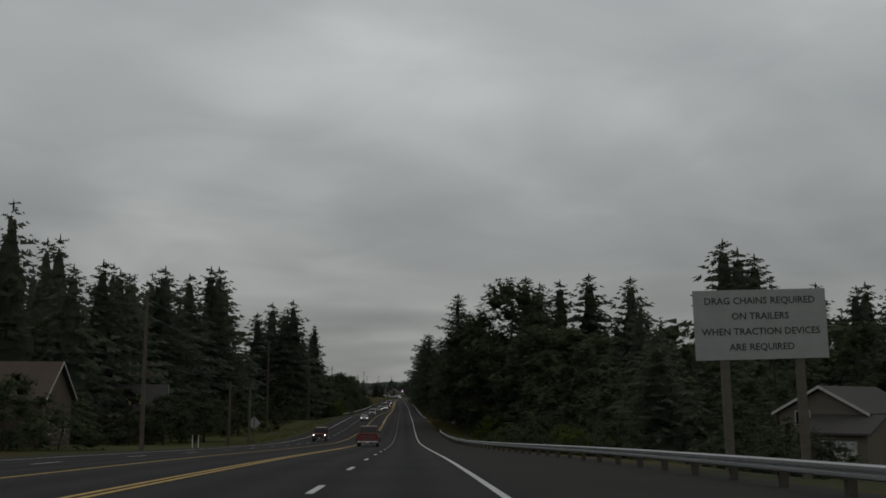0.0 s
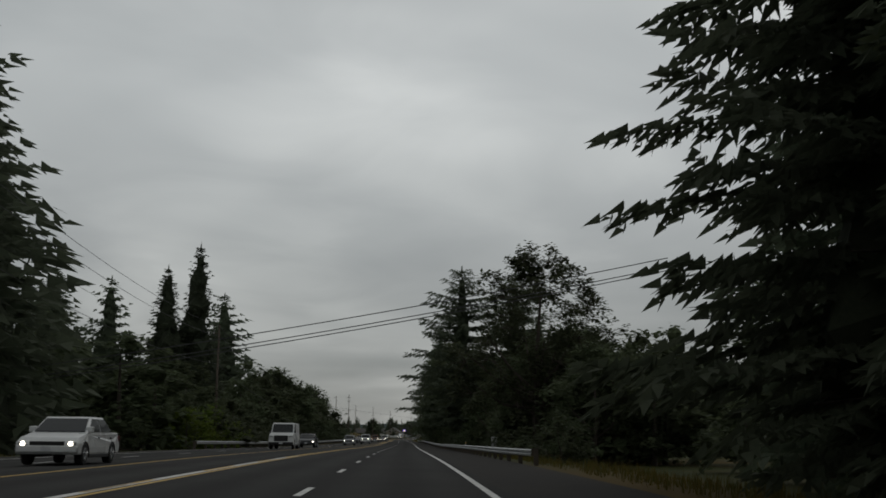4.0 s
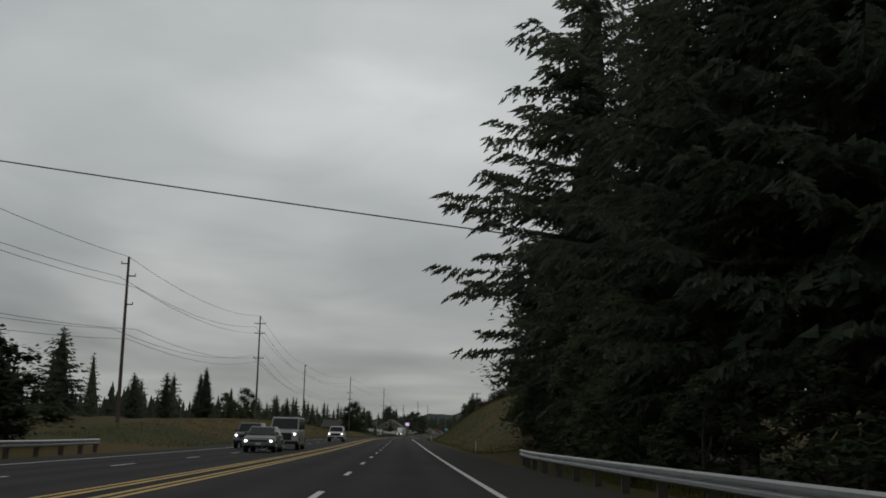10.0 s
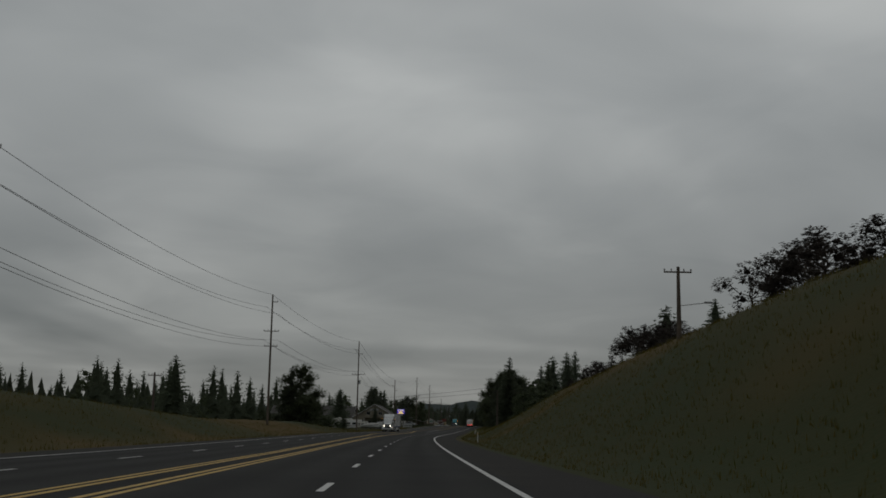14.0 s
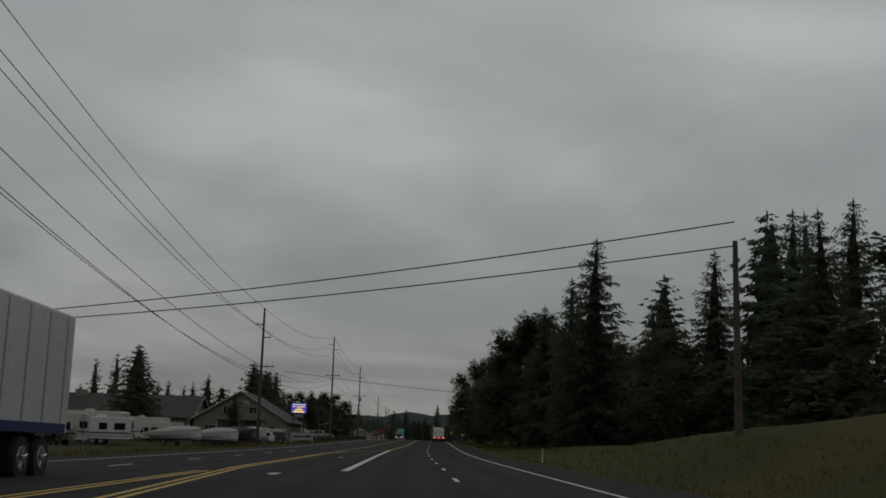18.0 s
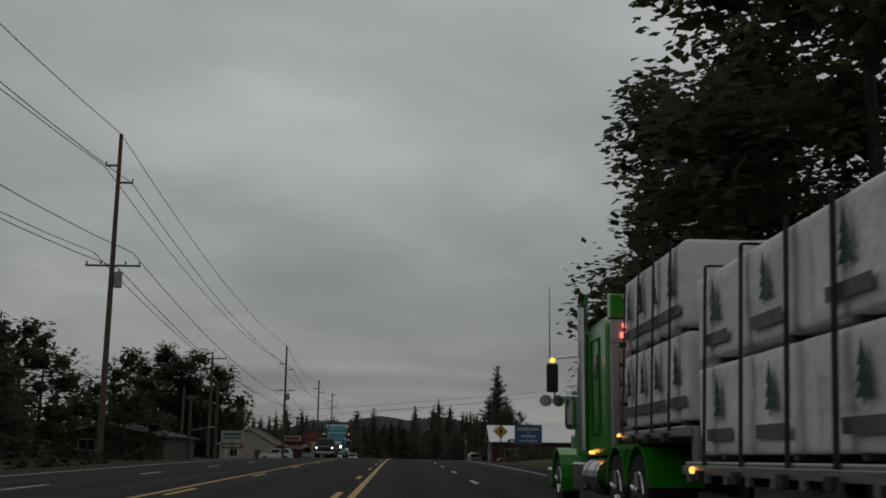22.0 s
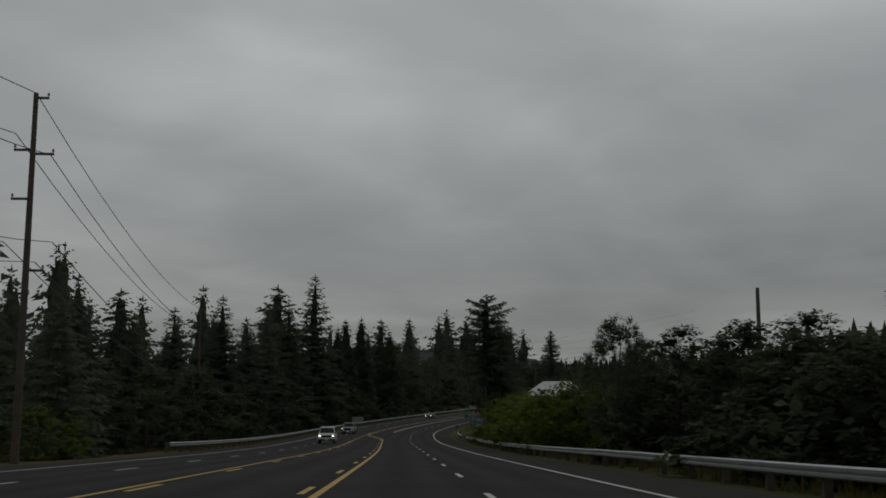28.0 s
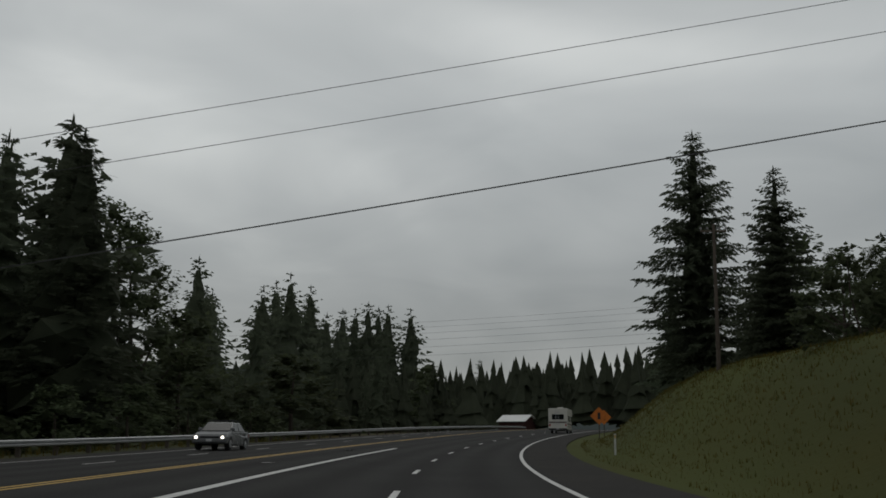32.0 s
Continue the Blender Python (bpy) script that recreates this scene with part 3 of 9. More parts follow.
for s, d, h, arms, extra in BIG_POLES:
    stand(pole_thing(h, arms, TALL if h > 14.6 else "wooden utility pole with crossarm beside the road", "t" in extra), s, d)
POLE_TOPS = [(s, d, h + terrain(s, d)) for s, d, h, _, _ in BIG_POLES]
for drop, shift in ((0.0, 0.0), (2.1, -0.9), (3.2, 0.9), (7.6, -1.2), (7.6, 1.2), (8.6, 0.4)):
    power_line("thin dark overhead power line strung between wooden poles", [P(s, d + shift, h - min(drop, h * 0.55)) for s, d, h in POLE_TOPS[5:]], 1.6, 0.024)
for drop, shift in ((0.2, 0.0), (1.8, 0.4), (5.5, 0.0)):
    power_line("thin dark overhead line between poles by the wood", [P(s, d + shift, h - drop) for s, d, h in POLE_TOPS[:6]], 1.4, 0.022)

# lesser poles: s, offset, height, half width of the arm
for s, d, h, half, lamp in ((123, -18.0, 7.0, 0.0, False), (139, -18.0, 7.1, 0.9, False), (885, -31, 5.6, 0.9, False), (938, 22.1, 5.6, 1.1, True), (1000, -34, 6.0, 0.9, False), (1150, 14.2, 9.4, 0.0, False),
                            (1452, -20.5, 7.6, 1.2, False), (1395, -30.0, 8.4, 0.8, True), (1470, -24.3, 12.0, 1.6, False), (1500, -33.4, 10.2, 0.0, False), (1462, -25, 7.0, 0.5, True), (1578, 14.0, 8.2, 1.2, False), (1612, 12.4, 8.4, 0.4, False), (1760, 15.5, 9.4, 0.0, False), (1948, 19.2, 7.3, 0.0, False), (2020, 15.5, 9.0, 0.8, False)):
    stand(pole_thing(h, [(0.4, half, 0)] if half else [], "short wooden utility pole on the verge", lamp=lamp, slim=0.72 if s > 1700 else 1.0), s, d)


def crossing(label, s, h0, h1, d0=-24, d1=16, skew=0.0, sag=0.6, r=0.035):
    power_line(label, [P(s, d0, h0), P(s + skew, d1, h1)], sag, r, 16)


SLUNG = "dark cable slung across the road between poles"
for h in (0.0, 1.2):
    crossing(SLUNG, 1168, 8.0 + h * 0.5, 11.0 + h, -26, 14.2, -18, 0.35, 0.04)
for k, h in ((0.0, 0.0), (0.12, 0.35), (0.3, 1.25)):
    crossing(SLUNG, 326, 5.1 + h * 0.8, 14.0 + h * 0.8, -25, 22, k, 0.4, 0.045)
crossing("single dark cable over the road from the wood", 650, 12.8, 7.8, -27.6, 14, 0, 0.2, 0.03)
crossing("single dark cable across the road near the lot", 1262, 10.4, 8.0, -22, 16, 20, 0.3, 0.04)
crossing("single dark cable above the road by the shops", 1567, 10.0, 12.9, -17.6, 17, 0, 0.2, 0.03)
for k, q in ((7.35, 10.6), (6.3, 9.8)):
    crossing("thin dark cable above the road before the red shop", 1510, k, q, -18.8, 18.1, 0, 0.15, 0.026)
for k in (0.0, 0.25):
    power_line("thick service cable slung to the red shop", [P(1494, 11.6, 6.1 + k), P(1527, 12.9, 4.95 + k)], 0.25, 0.03)
power_line("thick service cable slung above the shops", [P(1496, -14.5, 4.5), P(1551, -17.6, 5.6)], 0.5, 0.035)
crossing("thin cable across the road to a short pole", 1611, 7.6, 8.6, -20.3, 13.8, 2, 0.4)
for k in (0, 3.2, 4.6):
    crossing("dark cable crossing high over the bend", 1996, 5.6 + k * 1.2, 22.1 + k * 1.28, -32, 60, 3, 0.4, 0.035 if k == 0 else 0.016)
for k in range(6):
    crossing("far dark cable crossing over the bend", 2110 + 9 * k, 10 + k * 1.9, 16.5 + k * 2.16, -70, 60, 13, 1.2, 0.02)

# ---- trees ----
RNG = random.Random(5)


def diamond(verts, faces, base, tip, width, sag):
    """A bent, pointed spray from base to tip."""
    d = tip - base
    side = d.cross(Vector((0, 0, 1)))
    side = side.normalized() if side.length > 1e-6 else Vector((1, 0, 0))
    mid = base.lerp(tip, 0.45)
    k = len(verts)
    verts.extend((base, mid + side * width + Vector((0, 0, -sag)), tip, mid - side * width + Vector((0, 0, -sag))))
    faces.append((k, k + 1, k + 2))
    faces.append((k, k + 2, k + 3))


def leaflet(verts, faces, root, way, side, length, width):
    """One small pointed blade of needles."""
    k = len(verts)
    verts.extend((root - side * width, root + side * width, root + way * length))
    faces.append((k, k + 1, k + 2))


def conifer(seed, levels, per, z0, rmax, shape, droop, density, leaflets, ragged=0.25, height=30.0, lean=0.0, hang=0.35, core=0.3, longest=1.5):
    """Crown and trunk meshes of a conifer 30 m high: tiers of boughs, each with twigs of needles on both sides.
    shape: how fast it narrows; droop: how far the boughs hang; density: twigs a metre; leaflets: blades a twig."""
    r = random.Random(seed)
    verts, faces = [], []
    for i in range(levels):
        f = (i + r.uniform(-0.3, 0.3)) / (levels - 1)
        f = min(max(f, 0.0), 0.985)
        z = z0 + (height - z0) * f
        reach = rmax * (1 - f) ** shape * (0.84 + 0.32 * r.random()) + 0.28
        if f < 0.12:
            reach *= 0.6 + 3.0 * f
        n = max(4, int(per * (0.65 + 0.35 * (1 - f))))
        start = r.random() * 6.28
        for b in range(n):
            a = start + b * 6.2832 / n + r.uniform(-0.35, 0.35)
            length = reach * (1 + r.uniform(-ragged, ragged * 0.7))
            if r.random() < 0.07:
                length *= 0.5
            out = Vector((math.cos(a), math.sin(a), 0))
            rise = 0.30 * f - droop * (1 - f)
            zb = z + r.uniform(-0.5, 0.5) * (height - z0) / levels
            bend = -0.16 * (1 - 0.5 * f)
            ox = lean * f * f * 3

            def spine(u):
                return Vector((ox, 0, zb)) + out * (length * u) + Vector((0, 0, length * (rise * u + bend * u * u + 0.14 * u ** 3)))
            cross = Vector((-out.y, out.x, 0))
            diamond(verts, faces, spine(0.02), spine(0.75), 0.05 + length * 0.02, 0.02)
            twigs = max(3, int(length * density))
            for q in range(twigs):
                u = 0.12 + 0.88 * (q + r.random() * 0.8) / twigs
                p = spine(u)
                for sgn in (-1, 1):
                    reach2 = min(longest, length * (0.46 - 0.26 * u) + 0.16) * r.uniform(0.6, 1.25)
                    tip = p + (cross * sgn * (1.05 - 0.6 * u) + out * (0.35 + 0.4 * u)) * reach2 + Vector((0, 0, -reach2 * hang * r.uniform(0.1, 1.3)))
                    way = (tip - p).normalized()
                    off = way.cross(Vector((0, 0, 1)))
                    for j in range(leaflets):
                        u2 = (j + 0.15) / leaflets
                        tilt = (0.75 if j % 2 else -0.75) * (1 - 0.6 * u2)
                        turn = Vector((0, 0, r.uniform(-0.45, 0.15)))
                        leaflet(verts, faces, p.lerp(tip, u2), way + off * tilt + turn, (off + turn * 1.5).normalized() if j % 3 else Vector((0, 0, 1)),
                                reach2 * (0.62 - 0.22 * u2) * (min(1.5 / leaflets, 0.75) + 0.55), reach2 * min(0.56 / leaflets, 0.26) + 0.02)
    # the dense needles round the trunk
    rings, around = 14, 8
    k = len(verts)
    for i in range(rings):
        f = 0.04 + 0.90 * i / (rings - 1)
        for q in range(around):
            a = (q + 0.5 * (i % 2)) * 6.2832 / around
            rad = (rmax * (1 - f) ** shape * core * (1 - 0.48 * f) + 0.06) * r.uniform(0.4, 1.4)
            verts.append(Vector((lean * f * f * 3 + math.cos(a) * rad, math.sin(a) * rad, z0 + (height - z0) * f - rad * (droop + 0.2) + r.uniform(-0.5, 0.5))))
    for i in range(rings - 1):
        for q in range(around):
            a, b = k + i * around + q, k + i * around + (q + 1) % around
            faces.append((a, b, b + around))
            faces.append((a, b + around, a + around))
    top = Vector((lean * 3, 0, height + 0.9))
    for q in range(5):
        a = q * 1.257
        diamond(verts, faces, Vector((lean * 2.8, 0, height - 1.2)), top + Vector((math.cos(a) * 0.08, math.sin(a) * 0.08, r.uniform(-0.7, 0))), 0.12, 0.0)
    bm = bmesh.new()
    stem(bm, [(0, 0, -0.8), (0, 0, 1.0), (lean * 0.7, 0, height * 0.5), (lean * 2.8, 0, height * 0.97)], [height * k for k in (0.016, 0.0125, 0.0085, 0.001)], 7)
    for q in range(10):
        z, a = r.uniform(z0 * 0.5, height * 0.5), r.random() * 6.28
        tube(bm, (0, 0, z), (math.cos(a) * rmax * 0.4, math.sin(a) * rmax * 0.4, z - rmax * 0.05), 0.06, 0.02, 4, False)
    return verts, faces, bm


def lump(verts, faces, centre, rx, rz, r, rings=4, around=7):
    """An uneven closed mass of inner twigs."""
    k = len(verts)
    verts.append(centre + Vector((0, 0, -rz * r.uniform(0.8, 1.0))))
    for i in range(1, rings):
        th = math.pi * i / rings
        for q in range(around):
            a = (q + 0.5 * (i % 2)) * 6.2832 / around
            g = r.uniform(0.72, 1.12)
            verts.append(centre + Vector((math.sin(th) * math.cos(a) * rx * g, math.sin(th) * math.sin(a) * rx * g, -math.cos(th) * rz * g)))
    verts.append(centre + Vector((0, 0, rz * r.uniform(0.8, 1.0))))
    last = len(verts) - 1
    for q in range(around):
        n = (q + 1) % around
        faces.append((k, k + 1 + n, k + 1 + q))
        for i in range(rings - 2):
            b = k + 1 + i * around
            faces.append((b + q, b + n, b + around + n))
            faces.append((b + q, b + around + n, b + around + q))
        b = k + 1 + (rings - 2) * around
        faces.append((b + q, b + n, last))


def broadleaf(seed, height, width, lobes, clumps, leaves, leaf, low=0.14, core=0.78, lobe=(0.34, 0.50), limbs=9, gap=0.0, inner=0):
    """Crown and limbs of a leafy tree: lobes round the ends of forked limbs, each covered with clumps of leaves.
    width: the crown's half width; core: how full the lobes are inside; inner: sprays behind the leaves of a lobe; gap: the share of clumps that stand free of a lobe."""
    r = random.Random(seed)
    verts, faces = [], []
    bm = bmesh.new()
    fork = height * low
    stem(bm, [(0, 0, -0.6), (0, 0, fork), (r.uniform(-.3, .3), r.uniform(-.3, .3), height * 0.45), (r.uniform(-.5, .5), r.uniform(-.5, .5), height * 0.8)], [height * k for k in (0.021, 0.015, 0.010, 0.003)], 7)
    for c in range(lobes):
        a = c * 2.399 + r.uniform(-0.4, 0.4)
        rel = (c + 0.5) / lobes
        big = width * r.uniform(*lobe) * (1.0 - 0.25 * rel)
        girth = width * (math.sin(math.pi * min(1.0, 0.26 + rel * 0.70)) ** 0.75)
        rad = max(0.0, girth - big * 0.62) * (0.72 + 0.38 * r.random() if not gap else 0.1 + math.sqrt(r.random()))
        z = max(fork + big * 0.35, fork + (height - fork) * (0.06 + 0.94 * rel) - big * (0.25 + 0.6 * rel))
        centre = Vector((math.cos(a) * rad, math.sin(a) * rad, z))
        tall = big * r.uniform(0.75, 1.0)
        if c < limbs:
            root = Vector((0, 0, fork + (height * 0.55 - fork) * 0.7 * rel))
            knee = root.lerp(centre, 0.5) + Vector((0, 0, -big * 0.15))
            tube(bm, root, knee, height * 0.009, height * 0.006, 5, False)
            tube(bm, knee, centre + Vector((0, 0, big * 0.4)), height * 0.006, height * 0.002, 4, False)
        if core:
            lump(verts, faces, centre, big * core, tall * core, r)
        for q in range(inner):
            v = Vector((r.gauss(0, 1), r.gauss(0, 1), r.gauss(0, 1))).normalized() * r.uniform(0.30, 0.80)
            mid = centre + Vector((v.x * big, v.y * big, v.z * tall))
            d = Vector((r.gauss(0, 1), r.gauss(0, 1), r.gauss(0, 0.6))).normalized() * big * r.uniform(0.16, 0.28)
            diamond(verts, faces, mid - d, mid + d, big * r.uniform(0.10, 0.17), big * 0.04)
        for q in range(clumps):
            v = Vector((r.gauss(0, 1) + math.cos(a) * 0.35, r.gauss(0, 1) + math.sin(a) * 0.35, r.gauss(0.12, 1))).normalized()
            k = r.uniform(0.55, 1.06) ** 0.7 if r.random() > gap else r.uniform(0.2, 1.15)
            mid = centre + Vector((v.x * big * k, v.y * big * k, v.z * tall * k))
            size = big * r.uniform(0.16, 0.32)
            if gap and q % 3 == 0:
                tube(bm, centre, mid, height * 0.0022, height * 0.0008, 3, False)
            for j in range(leaves):
                w = Vector((r.gauss(0, 1), r.gauss(0, 1), r.gauss(0, 0.8))).normalized() * size * 1.25 * r.random() ** 0.5
                base = mid + w
                d = Vector((v.x + r.gauss(0, 0.9), v.y + r.gauss(0, 0.9), v.z * 0.4 - r.uniform(-0.3, 0.9)))
                d = d.normalized() * leaf * r.uniform(0.6, 1.3)
                diamond(verts, faces, base, base + d, leaf * r.uniform(0.36, 0.56), leaf * r.uniform(-0.05, 0.14))
    return verts, faces, bm


def tree_kind(name, made, leafmat, label, category="tree", barkmat=None):
    verts, faces, bm = made
    crown_me = mesh_from("crown", verts, faces, leafmat)
    trunk_me = bpy.data.meshes.new("trunk")
    bm.to_mesh(trunk_me)
    bm.free()
    trunk_me.materials.append(barkmat or BARK)
    return (name, crown_me, trunk_me, label, category)


KINDS = {
    "fir_a": tree_kind("fir_tree", conifer(1, 33, 8, 2.0, 6.4, 0.62, 0.22, 1.9, 4, core=0.30), NEEDLES, "tall dark green fir with ragged drooping boughs"),
    "fir_b": tree_kind("fir_tree", conifer(2, 31, 8, 3.0, 6.2, 0.56, 0.16, 1.9, 4, 0.36, core=0.27), NEEDLES, "tall dark fir with uneven open boughs"),
    "fir_c": tree_kind("fir_tree", conifer(3, 35, 8, 1.5, 6.1, 0.66, 0.26, 1.9, 4, core=0.32), NEEDLES, "narrow pointed dark green fir"),
    "fir_d": tree_kind("fir_tree", conifer(4, 28, 8, 4.5, 6.8, 0.46, 0.08, 3.2, 5, 0.42, core=0.22, hang=0.65, longest=0.95), NEEDLES, "old fir with long bare lower trunk and broken crown"),
    "old_fir": tree_kind("fir_tree", conifer(24, 19, 8, 13.5, 6.4, 0.36, 0.10, 3.2, 5, 0.45, core=0.22, hang=0.6, longest=1.0), NEEDLES, "old fir with a broad broken crown high on a bare trunk"),
    "near_fir": tree_kind("fir_tree", conifer(10, 33, 9, 2.0, 6.2, 0.60, 0.18, 3.2, 5, 0.32, core=0.32, hang=0.6, longest=1.0), NEEDLES, "tall dark fir close to the road with layered boughs"),
    "spruce": tree_kind("spruce_tree", conifer(5, 29, 8, 1.2, 7.2, 0.8, 0.24, 1.8, 4, 0.28, core=0.27), NEEDLES, "broad young dark spruce with boughs to the ground"),
    "far_fir": tree_kind("fir_tree", conifer(6, 27, 8, 1.5, 6.8, 0.64, 0.24, 1.1, 2, 0.3, core=0.55), NEEDLES, "dark fir among the trees of the wood"),
    "far_fir_b": tree_kind("fir_tree", conifer(7, 27, 8, 2.0, 6.1, 0.60, 0.20, 1.1, 2, 0.35, core=0.55), NEEDLES, "slender dark fir among the trees of the wood"),
    "cypress": tree_kind("cypress_tree", conifer(8, 46, 10, 1.0, 4.0, 0.60, -0.75, 1.4, 3, 0.14, core=1.0, hang=0.1), CYPRESS_GREEN, "dense dark columnar cypress with a pointed top"),
    "deodar": tree_kind("cedar_tree", conifer(9, 33, 8, 2.5, 5.8, 0.66, 0.36, 2.6, 5, 0.40, lean=0.22, core=0.36, hang=0.75, longest=1.1), NEEDLES, "dark cedar with nodding top and hanging boughs"),
    "maple_a": tree_kind("maple_tree", broadleaf(11, 20.0, 7.6, 15, 17, 13, 0.46, 0.12, 0.40, inner=60), LEAVES, "broad leafy dark green maple"),
    "maple_b": tree_kind("maple_tree", broadleaf(12, 20.0, 6.8, 15, 16, 13, 0.46, 0.07, 0.40, inner=60), LEAVES, "full leafy maple with foliage low on the trunk"),
    "alder": tree_kind("alder_tree", broadleaf(13, 20.0, 4.9, 16, 20, 13, 0.36, 0.10, 0.32, inner=40), LEAVES, "slender leafy alder with small leaves"),
    "open_maple": tree_kind("maple_tree", broadleaf(17, 20.0, 7.6, 42, 24, 18, 0.33, 0.2, 0.0, (0.20, 0.32), 20, 0.45), LEAVES, "big old maple with open crown and bare limbs showing"),
    "near_maple": tree_kind("maple_tree", broadleaf(19, 20.0, 7.0, 17, 31, 22, 0.33, 0.10, 0.40, inner=90), LEAVES, "broad leafy maple close to the road"),
    "far_maple": tree_kind("maple_tree", broadleaf(18, 20.0, 7.2, 12, 15, 6, 0.80, 0.06, 0.42, limbs=3, inner=54), LEAVES, "leafy tree among the trees of the wood"),
    "plum": tree_kind("plum_tree", broadleaf(14, 7.0, 3.5, 9, 16, 14, 0.24, 0.34, 0.30, (0.26, 0.42), 9, inner=20), DARK_LEAVES, "small dark-leaved tree with a spreading crown on the slope"),
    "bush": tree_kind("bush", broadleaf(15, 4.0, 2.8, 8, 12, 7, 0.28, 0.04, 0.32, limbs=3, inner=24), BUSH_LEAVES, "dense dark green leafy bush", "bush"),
    "light_bush": tree_kind("bush", broadleaf(16, 4.5, 2.8, 9, 14, 9, 0.24, 0.05, 0.32, limbs=3, inner=24), LIGHT_LEAVES, "bright green bush of fine leaves", "bush"),
}
NOMINAL = {"plum": 7.0, "bush": 4.0, "light_bush": 4.5, "maple_a": 20.0, "open_maple": 20.0, "far_maple": 20.0, "near_maple": 20.0, "maple_b": 20.0, "alder": 20.0}


def plant(kind, s, d, h, wide=1.0):
    """A tree of that kind with its foot at s, d and the height h."""
    if h > 5.2 and kind == "bush":
        kind = "maple_b" if 0 < d < 16 else "far_maple"
    if (d > 29 or d < (-36 if s > 1850 else -29)) and kind in ("fir_a", "fir_b", "fir_c", "fir_d", "spruce"):
        kind = "far_fir_b" if kind == "fir_b" else "far_fir"
    elif kind in ("fir_a", "fir_b", "fir_c") and 0 < d < 20 and h > 16:
        kind = "near_fir"
    elif 0 < d < 15.5 and h > 12 and kind in ("maple_a", "maple_b"):
        kind = "near_maple"
    elif (d > 24 or d < -19) and kind in ("maple_a", "maple_b"):
        kind = "far_maple"
    wide *= {"far_fir": 1.36, "far_fir_b": 1.36, "fir_a": 1.12, "near_fir": 1.1, "fir_b": 1.08, "fir_c": 1.14, "maple_a": 1.12, "maple_b": 1.12, "near_maple": 1.1, "far_maple": 1.14, "plum": 1.2, "cypress": 1.15}.get(kind, 1.0)
    name, crown_me, trunk_me, label, category = KINDS[kind]
    k = h / NOMINAL.get(kind, 30.0)
    ob = tagged(new(name), label, category)
    g = terrain(s, d)
    m = at(s, d, g - 0.05, RNG.uniform(0, 360))
    ob.matrix_basis = m @ Matrix.Diagonal((k * wide, k * wide, k, 1))
    for nm, me in (("trunk", trunk_me), ("crown", crown_me)):
        part_me(nm, me, ob)
    return ob


FAR = {"needles": ([], []), "leaves": ([], [])}
FAR_SHAPES = {}
for key, made in (("fir", conifer(41, 22, 7, 1.5, 6.8, 0.64, 0.24, 0.8, 1, 0.3, core=0.6)), ("fir_2", conifer(42, 22, 7, 2.0, 6.1, 0.60, 0.20, 0.8, 1, 0.35, core=0.6)), ("leafy", broadleaf(43, 20.0, 6.4, 9, 10, 5, 1.1, 0.08, 0.55))):
    FAR_SHAPES[key] = (np.array([tuple(v) for v in made[0]]), made[1], 20.0 if key == "leafy" else 30.0)
    made[2].free()


def far_tree(key, s, d, h, wide=1.0):
    """A tree of the far stands, joined to the rest of its wood."""
    pts, faces, nominal = FAR_SHAPES[key]
    verts, out = FAR["leaves" if key == "leafy" else "needles"]
    k, a = h / nominal * U, RNG.uniform(0, 6.28)
    turn = np.array([[math.cos(a), -math.sin(a), 0], [math.sin(a), math.cos(a), 0], [0, 0, 1]]) * k
    turn[:2] *= wide
    base = sum(len(v) for v in verts)
    verts.append(pts @ turn.T + np.array(P(s, d, terrain(s, d) - 0.3)))
    out.extend(tuple(i + base for i in f) for f in faces)


def wood(s0, s1, d0, d1, count, kinds, h0, h1, wide=(0.85, 1.15)):
    """A stand of trees spread over a stretch of ground, by a low-discrepancy walk."""
    for i in range(count):
        u, v = (i * 0.7548777 + 0.31) % 1.0, (i * 0.5698403 + 0.17) % 1.0
        s = s0 + (s1 - s0) * u + RNG.uniform(-1.5, 1.5)
        d = d0 + (d1 - d0) * v + RNG.uniform(-0.8, 0.8)
        kind, h, w = kinds[i % len(kinds)], RNG.uniform(h0, h1), RNG.uniform(*wide)
        if abs(d) > 40 or (abs(d) > 29 and kind in ("maple_a", "maple_b")):
            far_tree("leafy" if kind in ("maple_a", "maple_b", "alder", "bush", "light_bush") else ("fir" if i % 2 else "fir_2"), s, d, h, w)
        else:
            plant("far_maple" if abs(d) > 22 and kind in ("maple_a", "maple_b") else kind, s, d, h, w)


